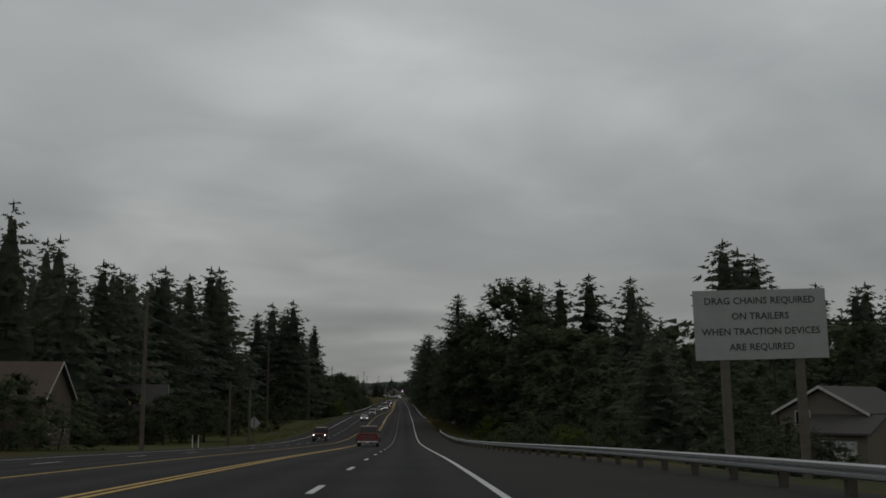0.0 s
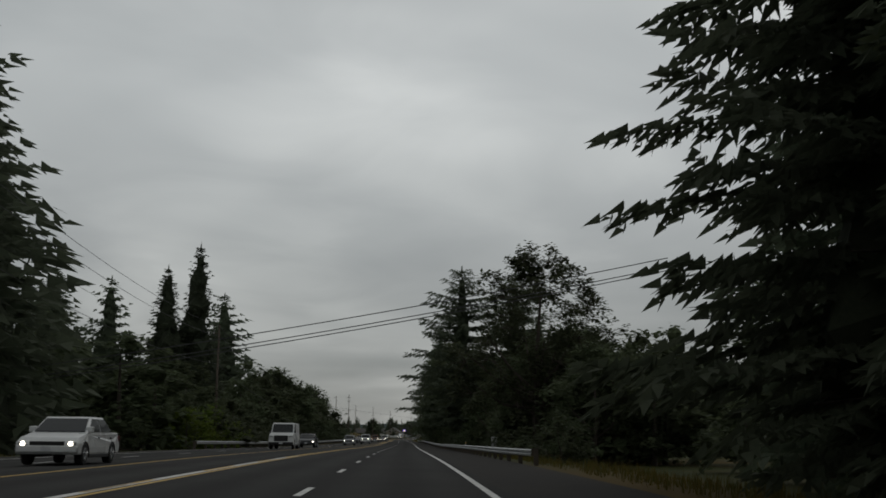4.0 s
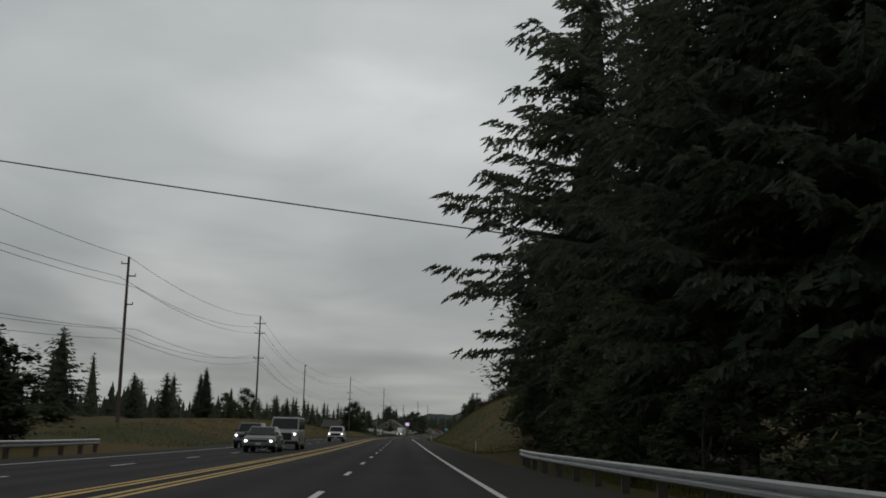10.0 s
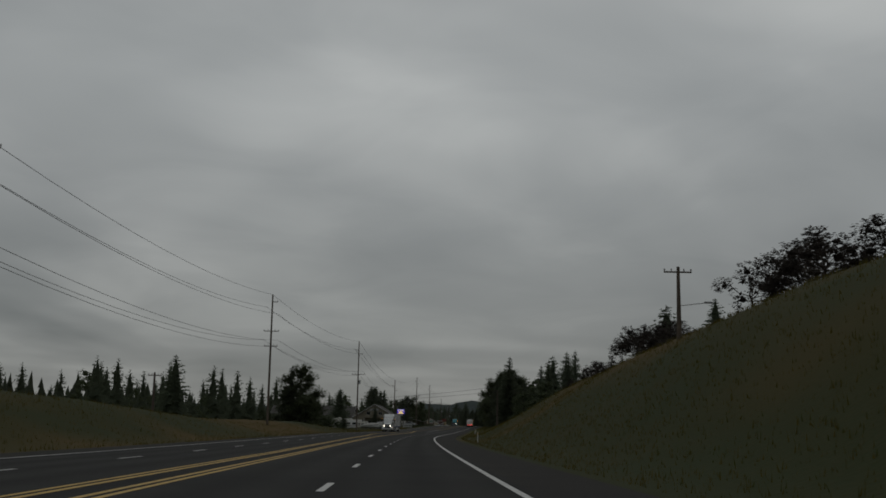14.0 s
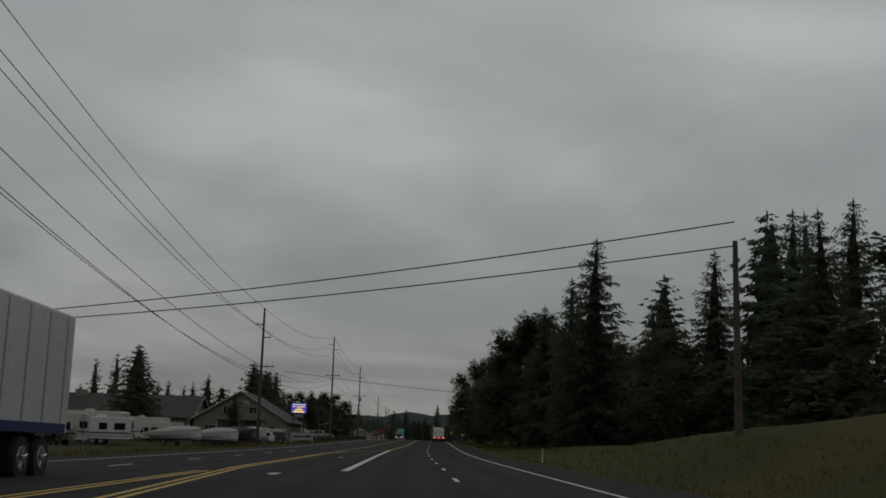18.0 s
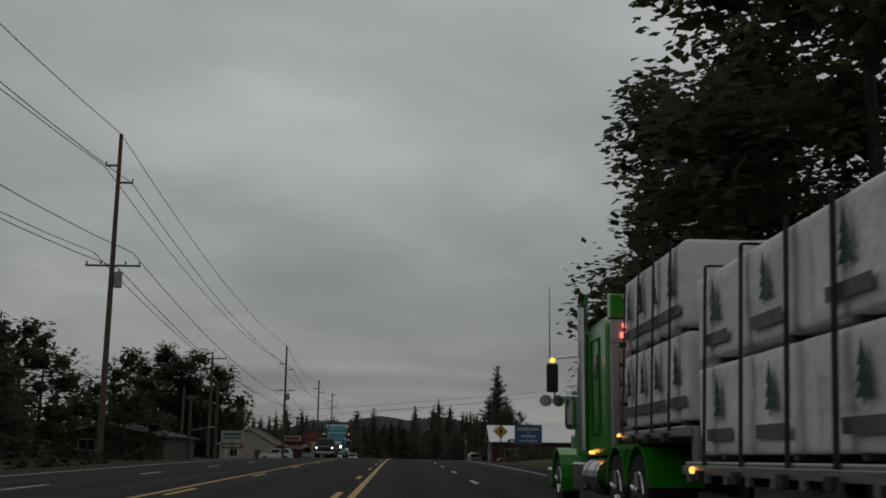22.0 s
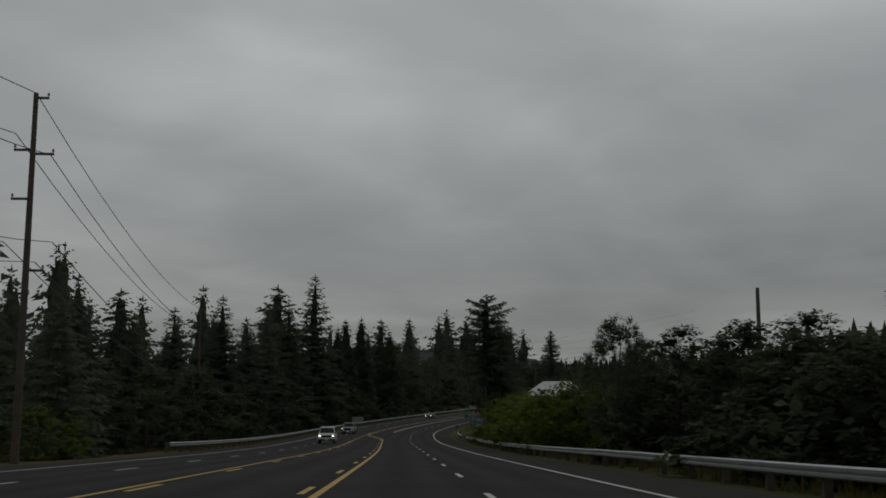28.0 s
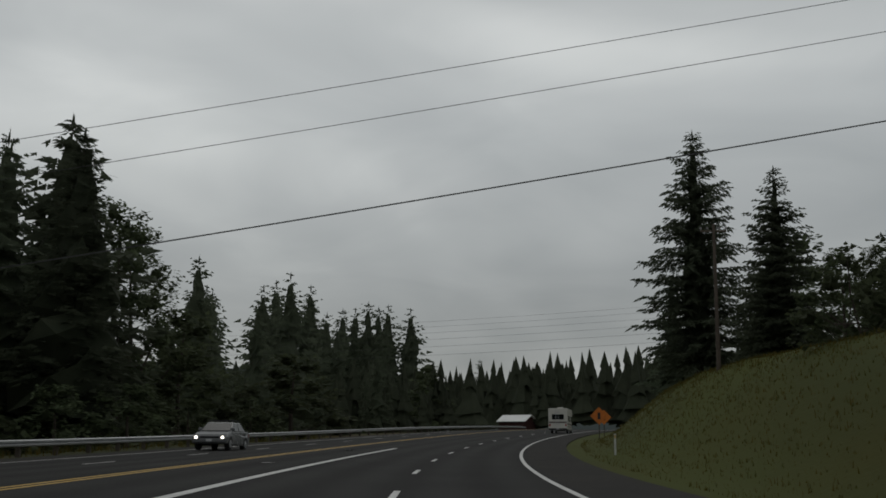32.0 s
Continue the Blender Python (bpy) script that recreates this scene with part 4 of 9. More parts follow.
# ---- planting: eastbound side ----
wood(185, 330, 44, 95, 30, ["far_fir", "far_fir_b"], 21, 27)
wood(150, 250, 38, 62, 22, ["far_fir", "far_fir_b"], 15, 19)
wood(195, 310, 26, 41, 26, ["far_fir", "maple_a", "far_fir_b", "maple_b"], 19, 25, (1.0, 1.2))
wood(84, 225, 15.5, 22, 24, ["bush", "bush", "light_bush"], 2.5, 5, (1.0, 1.5))
wood(95, 225, 26, 40, 18, ["maple_b", "maple_a", "far_fir"], 9, 15, (1.0, 1.3))
for kind, s, d, h in (("maple_a", 234, 24, 35), ("maple_a", 262, 20, 20), ("maple_b", 268, 22.5, 21), ("maple_b", 258, 25, 23), ("maple_b", 276, 24, 18), ("maple_b", 205, 26, 17), ("maple_a", 192, 27, 17), ("maple_b", 222, 20, 19), ("maple_a", 172, 30, 17), ("maple_a", 250, 22, 24), ("near_maple", 240, 17.5, 27),
                      ("fir_a", 270, 14.6, 32), ("fir_c", 280, 20, 28), ("fir_a", 290, 24, 28), ("maple_b", 275, 17.5, 11), ("fir_b", 245, 36.5, 33.5), ("fir_c", 242, 52, 34), ("fir_c", 256, 30, 35.5), ("fir_b", 262, 34, 34.5), ("fir_c", 250, 44, 35.5), ("fir_a", 203, 61.6, 37.5), ("fir_b", 208, 66, 36.5), ("fir_c", 198, 66, 34), ("fir_b", 200, 78, 29), ("fir_a", 206, 90, 30), ("fir_b", 196, 84, 28), ("fir_c", 212, 98, 30), ("maple_a", 204, 72, 25), ("maple_b", 208, 86, 25), ("maple_b", 92, 33, 11), ("maple_a", 96, 42, 13), ("maple_b", 86, 46, 12), ("bush", 62, 23.5, 3.6), ("bush", 66, 24.5, 3.2), ("bush", 64, 21.5, 4.0), ("bush", 71, 28.5, 2.0),
                      ("maple_a", 367, 22.6, 15), ("maple_a", 357, 22, 13.5), ("maple_b", 349, 20, 11), ("maple_a", 404, 27, 20), ("maple_a", 372, 29, 16), ("maple_b", 436, 20, 17), ("maple_b", 425, 15, 14), ("maple_b", 352, 24.5, 12.5),
                      ("maple_b", 362, 18, 12), ("maple_b", 374, 17, 14), ("maple_a", 371, 20.5, 16.5), ("maple_b", 381, 18.0, 16.0), ("maple_a", 386, 24, 18), ("alder", 386, 17, 15), ("maple_b", 398, 16.5, 9), ("maple_b", 410, 15.5, 13), ("maple_b", 300, 24, 12), ("maple_a", 318, 27, 14), ("bush", 330, 14, 4)):
    plant(kind, s, d, h, RNG.uniform(0.9, 1.15))
plant("open_maple", 362, 16.0, 23.6, 1.12)
plant("fir_d", 429, 11.0, 30.5, 1.3)
plant("fir_d", 432, 20.5, 31, 1.12)
for s, d, h in ((462, 15, 13.5), (470, 16, 15), (478, 14.2, 14.5), (486, 17, 17)):
    plant("maple_b", s, d, h, 1.1)
wood(480, 560, 12.6, 20, 20, ["maple_b", "maple_a", "maple_b"], 16, 21.5, (0.9, 1.15))
plant("maple_a", 467, 19.0, 20.0, 1.0)
plant("near_maple", 556, 14.6, 30, 0.85)
plant("near_maple", 546, 15.6, 31, 0.85)
wood(400, 600, 13, 19, 12, ["bush", "maple_b"], 5, 9, (1.1, 1.6))
for kind, s, d, h in (("near_fir", 580, 12.4, 36), ("fir_d", 594, 23, 28), ("fir_b", 606, 25, 20), ("fir_d", 614, 20, 24), ("bush", 596, 14, 3), ("fir_d", 624, 21, 25), ("fir_b", 634, 22, 27),
                      ("fir_d", 687, 15.0, 37), ("fir_c", 672, 16.5, 31), ("fir_d", 654, 15.5, 30), ("fir_d", 648, 18, 30), ("fir_b", 646, 21.5, 30), ("fir_d", 660, 22, 31), ("fir_c", 676, 19, 29), ("maple_b", 664, 12, 9), ("maple_b", 694, 16.5, 14),
                      ("maple_b", 704, 15, 17), ("maple_a", 718, 19.5, 23), ("alder", 726, 20, 24), ("alder", 734, 22, 23), ("fir_b", 742, 21.5, 12.5), ("fir_b", 748, 22.5, 7.5), ("fir_a", 745, 24, 9), ("fir_c", 756, 20.5, 4.6), ("maple_a", 724, 26, 24), ("maple_b", 712, 24, 22), ("fir_b", 752, 21.5, 5.8)):
    plant(kind, s, d, h, RNG.uniform(0.9, 1.15))
wood(425, 700, 26, 60, 28, ["far_fir", "maple_a", "far_fir_b"], 22, 32)
wood(300, 425, 40, 66, 14, ["far_fir", "maple_a"], 14, 20)
wood(290, 660, 9.6, 12.5, 34, ["bush"], 1.6, 3.4, (1.0, 1.6))
wood(640, 700, 11, 15, 8, ["bush", "maple_b"], 3, 7, (1.0, 1.5))
# the cutting
wood(905, 1120, 28, 32, 22, ["plum"], 4.2, 5.8, (0.9, 1.3))
for s, d, h in ((824, 28, 4.8), (832, 28.5, 4.2), (846, 27.6, 5.2), (856, 28.2, 4.6), (866, 27.8, 4.8), (876, 28.6, 4.0), (888, 28, 4.6), (898, 28.4, 4.4)):
    plant("plum", s, d, h, RNG.uniform(0.9, 1.2))
wood(950, 1130, 32, 44, 12, ["plum", "bush", "far_fir"], 4, 7, (1.0, 1.4))
wood(790, 860, 34, 46, 6, ["far_fir", "spruce"], 2.6, 4.2)
for kind, s, d, h in (("deodar", 1221, 18.2, 23.5), ("deodar", 1236, 14.5, 18), ("deodar", 1229, 17, 20.5), ("deodar", 1214, 24, 15), ("deodar", 1207, 36.4, 24), ("fir_b", 1200, 32, 22), ("deodar", 1190, 36, 21), ("deodar", 1212, 40, 25), ("fir_b", 1207, 68.8, 39), ("deodar", 1180, 30, 18), ("deodar", 1207, 28.5, 19.5), ("maple_a", 1204, 23, 12), ("maple_b", 1196, 50, 13), ("near_maple", 1120, -34, 15.5), ("near_maple", 1172, -41, 13.5), ("alder", 1144, -36, 9), ("near_maple", 1158, -38, 9),
                      ("near_maple", 1282, 16.2, 23), ("near_maple", 1270, 20, 18), ("near_maple", 1296, 18.4, 23.5), ("near_maple", 1289, 19.5, 24), ("near_maple", 1276, 17.5, 12), ("maple_b", 1310, 17, 20), ("maple_a", 1330, 17, 22), ("maple_b", 1342, 15.5, 21), ("alder", 1358, 15.5, 21), ("maple_a", 1374, 12.2, 22), ("maple_a", 1386, 12.6, 20),
                      ("maple_b", 1396, 14.5, 16), ("maple_b", 1404, 13.5, 12), ("maple_b", 1256, 20, 14), ("maple_a", 1240, 24, 14), ("maple_b", 1228, 25, 12), ("fir_d", 1252, 33, 25)):
    plant(kind, s, d, h, RNG.uniform(0.9, 1.15))
wood(1225, 1420, 24, 52, 26, ["maple_a", "far_fir", "maple_b"], 14, 22)
wood(1150, 1260, 45, 75, 10, ["far_fir", "maple_a"], 12, 20)
wood(1150, 1260, 27, 44, 16, ["maple_a"], 8, 13, (1.0, 1.4))
# the hamlet
for kind, s, d, h in (("maple_b", 1568, 18.5, 8.5), ("bush", 1576, 13.6, 3.2), ("bush", 1582, 14.8, 4.0), ("bush", 1588, 15.8, 4.2), ("bush", 1596, 15.4, 4.4), ("bush", 1602, 17.0, 4.6), ("bush", 1610, 15.6, 3.6), ("bush", 1586, 18.6, 4.8), ("bush", 1572, 16.6, 4.8), ("alder", 1574, 18.8, 12.6), ("alder", 1560, 21, 11), ("alder", 1582, 20.6, 13.5), ("alder", 1577, 19.8, 13.2), ("alder", 1568, 19.5, 11.5), ("maple_b", 1571, 24, 9), ("alder", 1578, 17, 9),
                      ("cypress", 1645, 11.4, 7), ("cypress", 1648, 12.4, 7), ("cypress", 1651, 13.4, 6.6), ("far_fir", 1700, 30, 19), ("far_fir", 1690, 22, 12), ("maple_b", 1660, 18, 7), ("maple_b", 1490, 30, 8), ("far_fir", 1572, 36.5, 15)):
    plant(kind, s, d, h, RNG.uniform(0.9, 1.1))
wood(1630, 1760, 22, 60, 16, ["maple_b", "far_fir", "bush"], 7, 13)
wood(1690, 1775, 10.8, 20, 34, ["bush"], 4.4, 5.9, (1.0, 1.4))
wood(1700, 1764, 12, 19, 14, ["maple_b", "alder"], 5.6, 7.2, (1.3, 1.7))
wood(1784, 1846, 10.2, 16.5, 32, ["light_bush"], 5.0, 6.2, (1.0, 1.3))
wood(1800, 1862, 19, 28, 10, ["maple_b"], 7.5, 9.2)
plant("open_maple", 1768, 10.2, 8.2, 0.9)
for kind, s, d, h, wide in (("alder", 1742, 13.0, 5.0, 1.9), ("alder", 1748, 12.8, 5.9, 1.8), ("alder", 1751, 14.4, 7.2, 1.6), ("alder", 1755, 13.2, 7.0, 1.7), ("alder", 1759, 14.2, 7.3, 1.6), ("alder", 1763, 12.4, 7.4, 1.5), ("alder", 1771, 12.6, 7.6, 1.5), ("maple_b", 1745, 14.6, 6.0, 1.3)):
    plant(kind, s, d, h, wide)
plant("fir_d", 1591, 18.7, 22.8, 0.56)
plant("near_fir", 1592.5, 18.9, 19.5, 0.7)
plant("fir_d", 1594, 21, 16, 0.8)
plant("near_fir", 1618, 18.7, 17.6, 1.2)
wood(1690, 1780, 9.2, 11.5, 13, ["bush"], 1.8, 3.2, (1.1, 1.6))
wood(1785, 1846, 9.2, 11, 9, ["light_bush"], 1.8, 3.2, (1.1, 1.6))
for kind, s, d, h in (("fir_d", 1870, 13.2, 18), ("far_fir_b", 1896, 38, 17), ("maple_b", 1858, 15, 7), ("far_fir", 1950, 62, 17), 
                      ("fir_a", 2039, 16.6, 19.5), ("fir_b", 1999, 21.4, 6), ("fir_b", 2006, 24, 9), ("fir_a", 2022, 19.7, 12.5), ("maple_b", 2012, 21, 6), ("alder", 2004, 22.5, 6), ("alder", 2000, 19, 4.5), ("bush", 1996, 17, 4), ("far_fir", 2020, 30, 12), ("bush", 1956, 27, 2.2)):
    plant(kind, s, d, h, RNG.uniform(0.9, 1.1))
plant("old_fir", 1867, 11.0, 21, 0.98)
plant("fir_d", 1868, 11.6, 17, 0.56)
for s, d, h in ((1866, 12.6, 6.4), (1870, 13.6, 7.6), (1875, 14.8, 8.4), (1863, 13.6, 6.6)):
    plant("maple_b", s, d, h, 1.25)
for s, d, h in ((1905, 13.5, 1.5), (1912, 16, 1.9), (1899, 12.4, 1.2), (1922, 18, 1.6), (1930, 21, 2.0)):
    plant("bush", s, d, h, 1.5)
for s, d, h in ((1858, 12.5, 2.6), (1862, 14.5, 3.4), (1868, 13.0, 3.0), (1873, 12.0, 2.2), (1878, 14.5, 2.8), (1885, 13.2, 1.8), (1866, 17.5, 4.6), (1876, 19, 4.2), (1888, 18, 2.4), (1856, 17, 4.4)):
    plant("bush", s, d, h, 1.3)
for kind, s, d, h, wide in (("fir_b", 1939, 12.2, 9.2, 0.72), ("fir_b", 1940, 13.7, 8.5, 0.85), ("near_fir", 1943, 12.0, 6.2, 1.15), ("near_fir", 1938.5, 14.3, 5.6, 1.2), ("near_fir", 1942, 13.2, 6.8, 1.1), ("spruce", 1946, 11.4, 4.2, 1.0),
                            ("bush", 1944, 10.9, 1.8, 1.5), ("bush", 1941, 11.8, 1.9, 1.5), ("bush", 1937, 14.6, 1.6, 1.5)):
    plant(kind, s, d, h, wide)
wood(2000, 2100, 24, 60, 16, ["maple_b", "far_fir", "bush"], 6, 12)
wood(2080, 2300, 15, 60, 30, ["far_fir", "maple_b", "far_fir_b"], 9, 20)
# ---- planting: westbound side ----
wood(110, 284, -90, -50, 42, ["far_fir", "far_fir_b"], 27, 35)
wood(140, 280, -84, -46, 22, ["maple_a"], 19, 25, (1.0, 1.4))
wood(150, 330, 41, 90, 26, ["maple_a"], 17, 23, (1.0, 1.4))
for kind, s, d, h in (("fir_c", 272, -45, 38), ("fir_b", 255, -44, 36), ("fir_a", 240, -46, 33), ("fir_c", 225, -48, 33), ("fir_b", 208, -45, 29), ("fir_a", 196, -48, 28), ("fir_c", 182, -46, 27), ("fir_a", 168, -45, 27), ("fir_b", 286, -46, 36), ("fir_d", 150, -44, 24),
                      ("fir_c", 322, -31.3, 35), ("fir_c", 325, -37.7, 34.5), ("fir_b", 330, -34, 33), ("fir_a", 340, -36, 32), ("fir_c", 316, -41, 31), ("maple_b", 310, -32, 17), ("cypress", 429, -33.8, 34.5), ("cypress", 424, -38, 30), ("far_fir", 405, -50, 26), ("far_fir", 392, -46, 25), ("spruce", 498, -41, 35), ("fir_b", 416, -45, 27),
                      ("fir_d", 40, -33.4, 24)):
    plant(kind, s, d, h, RNG.uniform(0.9, 1.1))
for s, d, h in ((358, -20.5, 4.6), (364, -22.5, 5.6), (370, -20.8, 5.4), (377, -22.0, 5.2), (384, -20.6, 4.4)):
    plant("light_bush", s, d, h, 1.2)
wood(60, 300, -40, -26, 26, ["maple_b", "bush", "bush"], 4, 9, (1.1, 1.5))
wood(345, 470, -36, -24, 24, ["maple_b", "maple_b", "maple_a"], 8, 14, (1.0, 1.4))
wood(335, 368, 19, 34, 10, ["maple_a", "maple_b"], 9, 12, (1.1, 1.4))
wood(372, 420, 18, 34, 10, ["maple_a", "maple_b"], 9, 12, (1.1, 1.4))
wood(460, 592, -34, -25, 34, ["maple_b", "maple_a", "maple_b"], 15.5, 18.6, (0.95, 1.2))
wood(350, 600, -62, -38, 26, ["far_fir", "maple_a"], 15, 24)
wood(350, 660, -23.5, -18, 34, ["bush", "bush", "maple_b"], 3, 6, (1.2, 1.7))
wood(600, 700, -40, -29, 24, ["spruce", "far_fir", "bush"], 8, 12.5)
wood(600, 690, -27, -22, 14, ["bush", "maple_b"], 4.5, 7.5, (1.1, 1.6))
wood(700, 900, -50, -33, 26, ["spruce", "far_fir", "bush", "cypress"], 5.5, 10)
wood(1118, 1215, -45, -36, 22, ["bush"], 4.2, 5.1, (1.3, 1.7))
wood(900, 1090, -75, -38, 20, ["far_fir", "cypress", "maple_b", "spruce"], 5, 10)
for kind, s, d, h in (("spruce", 926, -36, 8.5), ("spruce", 934, -34, 8), ("bush", 822, -31, 4), ("fir_b", 1118, -36, 14), ("spruce", 1150, -27, 6), ("far_fir", 1262, -44, 14), ("far_fir_b", 1270, -46, 14), ("fir_c", 1288, -34, 8), ("fir_a", 1362, -40, 16), ("fir_b", 1368, -44, 18), ("fir_a", 1380, -45, 17.5), ("fir_b", 1388, -41, 17), ("maple_a", 1415, -38, 14), ("maple_b", 1428, -37, 13), ("maple_a", 1404, -39, 13), ("maple_b", 1440, -36, 13), ("maple_a", 1452, -38, 13),
                      ("fir_b", 1420, -32.5, 12.5), ("fir_b", 1412, -34, 13.5), ("fir_b", 1429, -34, 11.5), ("maple_a", 1450, -29, 11.5), ("maple_b", 1458, -31, 10), ("fir_c", 1428, -52, 20), ("fir_a", 1436, -54, 18), ("fir_c", 1450, -52, 21), ("fir_b", 1464, -54, 19), ("fir_c", 1472, -50, 16), ("maple_a", 1530, -37, 20), ("maple_b", 1519, -40, 16), ("maple_b", 1540, -40, 16), ("maple_a", 1526, -33, 17), ("maple_a", 1536, -43, 18), ("near_maple", 1522, -41, 19.5)):
    plant(kind, s, d, h, RNG.uniform(0.9, 1.15))
wood(1140, 1420, -130, -75, 40, ["far_fir", "far_fir_b"], 12, 22)
wood(1440, 1700, -110, -60, 34, ["far_fir", "far_fir_b", "maple_b"], 12, 22)
wood(1540, 1640, -64, -42, 20, ["far_fir"], 12, 17)
wood(1640, 1770, -62, -30, 26, ["far_fir", "spruce", "maple_b"], 7, 12)
plant("fir_b", 1737, -21.5, 10.8, 1.7)
wood(1700, 1790, -34, -22, 16, ["bush", "light_bush", "maple_b"], 2.5, 5, (1.1, 1.5))
wood(1790, 1970, -66, -41, 26, ["maple_a"], 12, 17, (1.0, 1.4))
wood(1790, 2060, -80, -44, 46, ["far_fir", "far_fir_b"], 22, 31)
for kind, s, d, h in (("fir_a", 1868.7, -34.7, 20.5), ("fir_c", 1882, -46.5, 24.5), ("fir_b", 1874, -42, 20), ("fir_c", 1896, -33, 25), ("fir_a", 1912, -32, 22), ("fir_c", 1924, -31, 24), ("fir_c", 1960.5, -29.8, 36), ("fir_a", 1950, -33, 29), ("fir_b", 1944, -36, 28), ("fir_c", 1970, -42, 35), ("cypress", 1990, -32.5, 25.5), ("cypress", 1998, -33, 28), ("cypress", 2006, -31.2, 29), ("cypress", 2033, -32, 26),
                      ("fir_c", 2044, -39, 31), ("fir_b", 2036, -40, 26), ("alder", 2052, -38, 26), ("alder", 2060, -40, 25), ("maple_a", 2066, -37, 16), ("fir_a", 1840, -40, 19), ("fir_b", 1826, -36, 17), ("fir_c", 1812, -34, 16), ("far_fir", 1800, -30, 14), ("maple_b", 1858, -30, 12)):
    plant(kind, s, d, h, RNG.uniform(0.9, 1.1))
wood(1800, 2070, -34, -24, 40, ["maple_b", "bush", "bush"], 4, 11, (1.1, 1.6))
for s, d, h in ((2152, -78, 36), (2159, -61, 33), (2181, -91, 34), (2193, -96, 33), (2262, -95, 34), (2290, -112, 36), (2263, -114, 46), (2293, -123, 52), (2270, -82, 41), (2267, -100, 46), (2284, -95.5, 41), (2265, -74, 39), (2272, -136, 46), (2250, -70, 32), (2240, -84, 34), (2225, -75, 30), (2275, -88, 40), (2278, -105, 44), (2268, -78, 39), (2258, -108, 40), (2265, -67, 38)):
    far_tree("fir" if s % 2 else "fir_2", s, d, h, 1.2)
wood(2070, 2300, -100, -50, 40, ["far_fir", "maple_b", "far_fir_b"], 12, 24)


for key, (arrays, tris) in FAR.items():
    me = bpy.data.meshes.new("wood_stand")
    me.from_pydata(np.concatenate(arrays).tolist(), [], tris)
    me.materials.append(NEEDLES if key == "needles" else LEAVES)
    tagged(new("wood_stand", me), "dark stand of tall firs behind the road" if key == "needles" else "leafy trees among the stands behind the road", "wood", kind="stuff")


def far_woods():
    """The dark wooded ridges that close the view."""
    r = random.Random(21)
    verts, faces = [], []

    def little_fir(p, h, w):
        k = len(verts)
        for lo, hi, rad in ((0.04, 0.42, 1.0), (0.2, 0.6, 0.85), (0.38, 0.76, 0.66), (0.56, 0.9, 0.46), (0.74, 1.0, 0.26)):
            b = len(verts)
            for q in range(6):
                a = q * 1.047 + r.random() * 0.5
                rr = w * rad * r.uniform(0.5, 1.35)
                verts.append(p + Vector((math.cos(a) * rr, math.sin(a) * rr, h * lo + r.uniform(-0.05, 0.05) * h)))
            verts.append(p + Vector((0, 0, h * hi)))
            for q in range(6):
                faces.append((b + q, b + (q + 1) % 6, b + 6))
    for i in range(3700):
        row = i % 3 if i < 2800 else 0
        if row == 0:
            s, d = 2200 + r.random() * 170, r.uniform(-240, 240)
            lift = 6.5 + 0.05 * (s - 2200) + 12 * smooth((abs(d + 40) - 60) / 220) + r.uniform(-1, 1)
        elif row == 1:
            s, d = r.uniform(-50, 2200), -r.uniform(125, 230)
            lift = 2
        else:
            s, d = r.uniform(-50, 2200), r.uniform(85, 190)
            lift = 3 if s < 1550 else 0
        h = r.uniform(11, 22) if row else r.uniform(8, 19)
        p = P(s, d, terrain(min(s, S_MAX - 10), d) + (lift - 5 if row == 0 else 0) - 1)
        little_fir(p, h * U, h * U * (0.25 if row else 0.24))
    tagged(new("far_wood", mesh_from("far_wood", verts, faces, NEEDLES)), "dark far wood of firs on the ridges", "wood", kind="stuff")
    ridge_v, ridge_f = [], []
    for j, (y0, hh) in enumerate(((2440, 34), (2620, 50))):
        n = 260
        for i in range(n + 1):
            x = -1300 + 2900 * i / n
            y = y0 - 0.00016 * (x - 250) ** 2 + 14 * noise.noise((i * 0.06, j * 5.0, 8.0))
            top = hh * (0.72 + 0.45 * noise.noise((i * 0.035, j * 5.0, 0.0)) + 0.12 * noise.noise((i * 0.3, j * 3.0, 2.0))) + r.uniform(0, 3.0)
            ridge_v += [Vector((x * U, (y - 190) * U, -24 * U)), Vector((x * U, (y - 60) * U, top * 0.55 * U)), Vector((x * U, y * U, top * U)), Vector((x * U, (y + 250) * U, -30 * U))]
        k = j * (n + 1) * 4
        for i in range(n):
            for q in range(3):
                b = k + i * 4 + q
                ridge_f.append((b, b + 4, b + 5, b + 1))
    # distance haze is put into the ridge colour as a flat grey-green
    hill = tagged(new("backdrop", mesh_from("backdrop", ridge_v, ridge_f, material("hazed_forest_hill", (0.072, 0.084, 0.082), spot=(0.056, 0.068, 0.068), rough=1.0, scale=0.02, fine=0.3, bump=0, spec=0.0))), kind="structure")


far_woods()


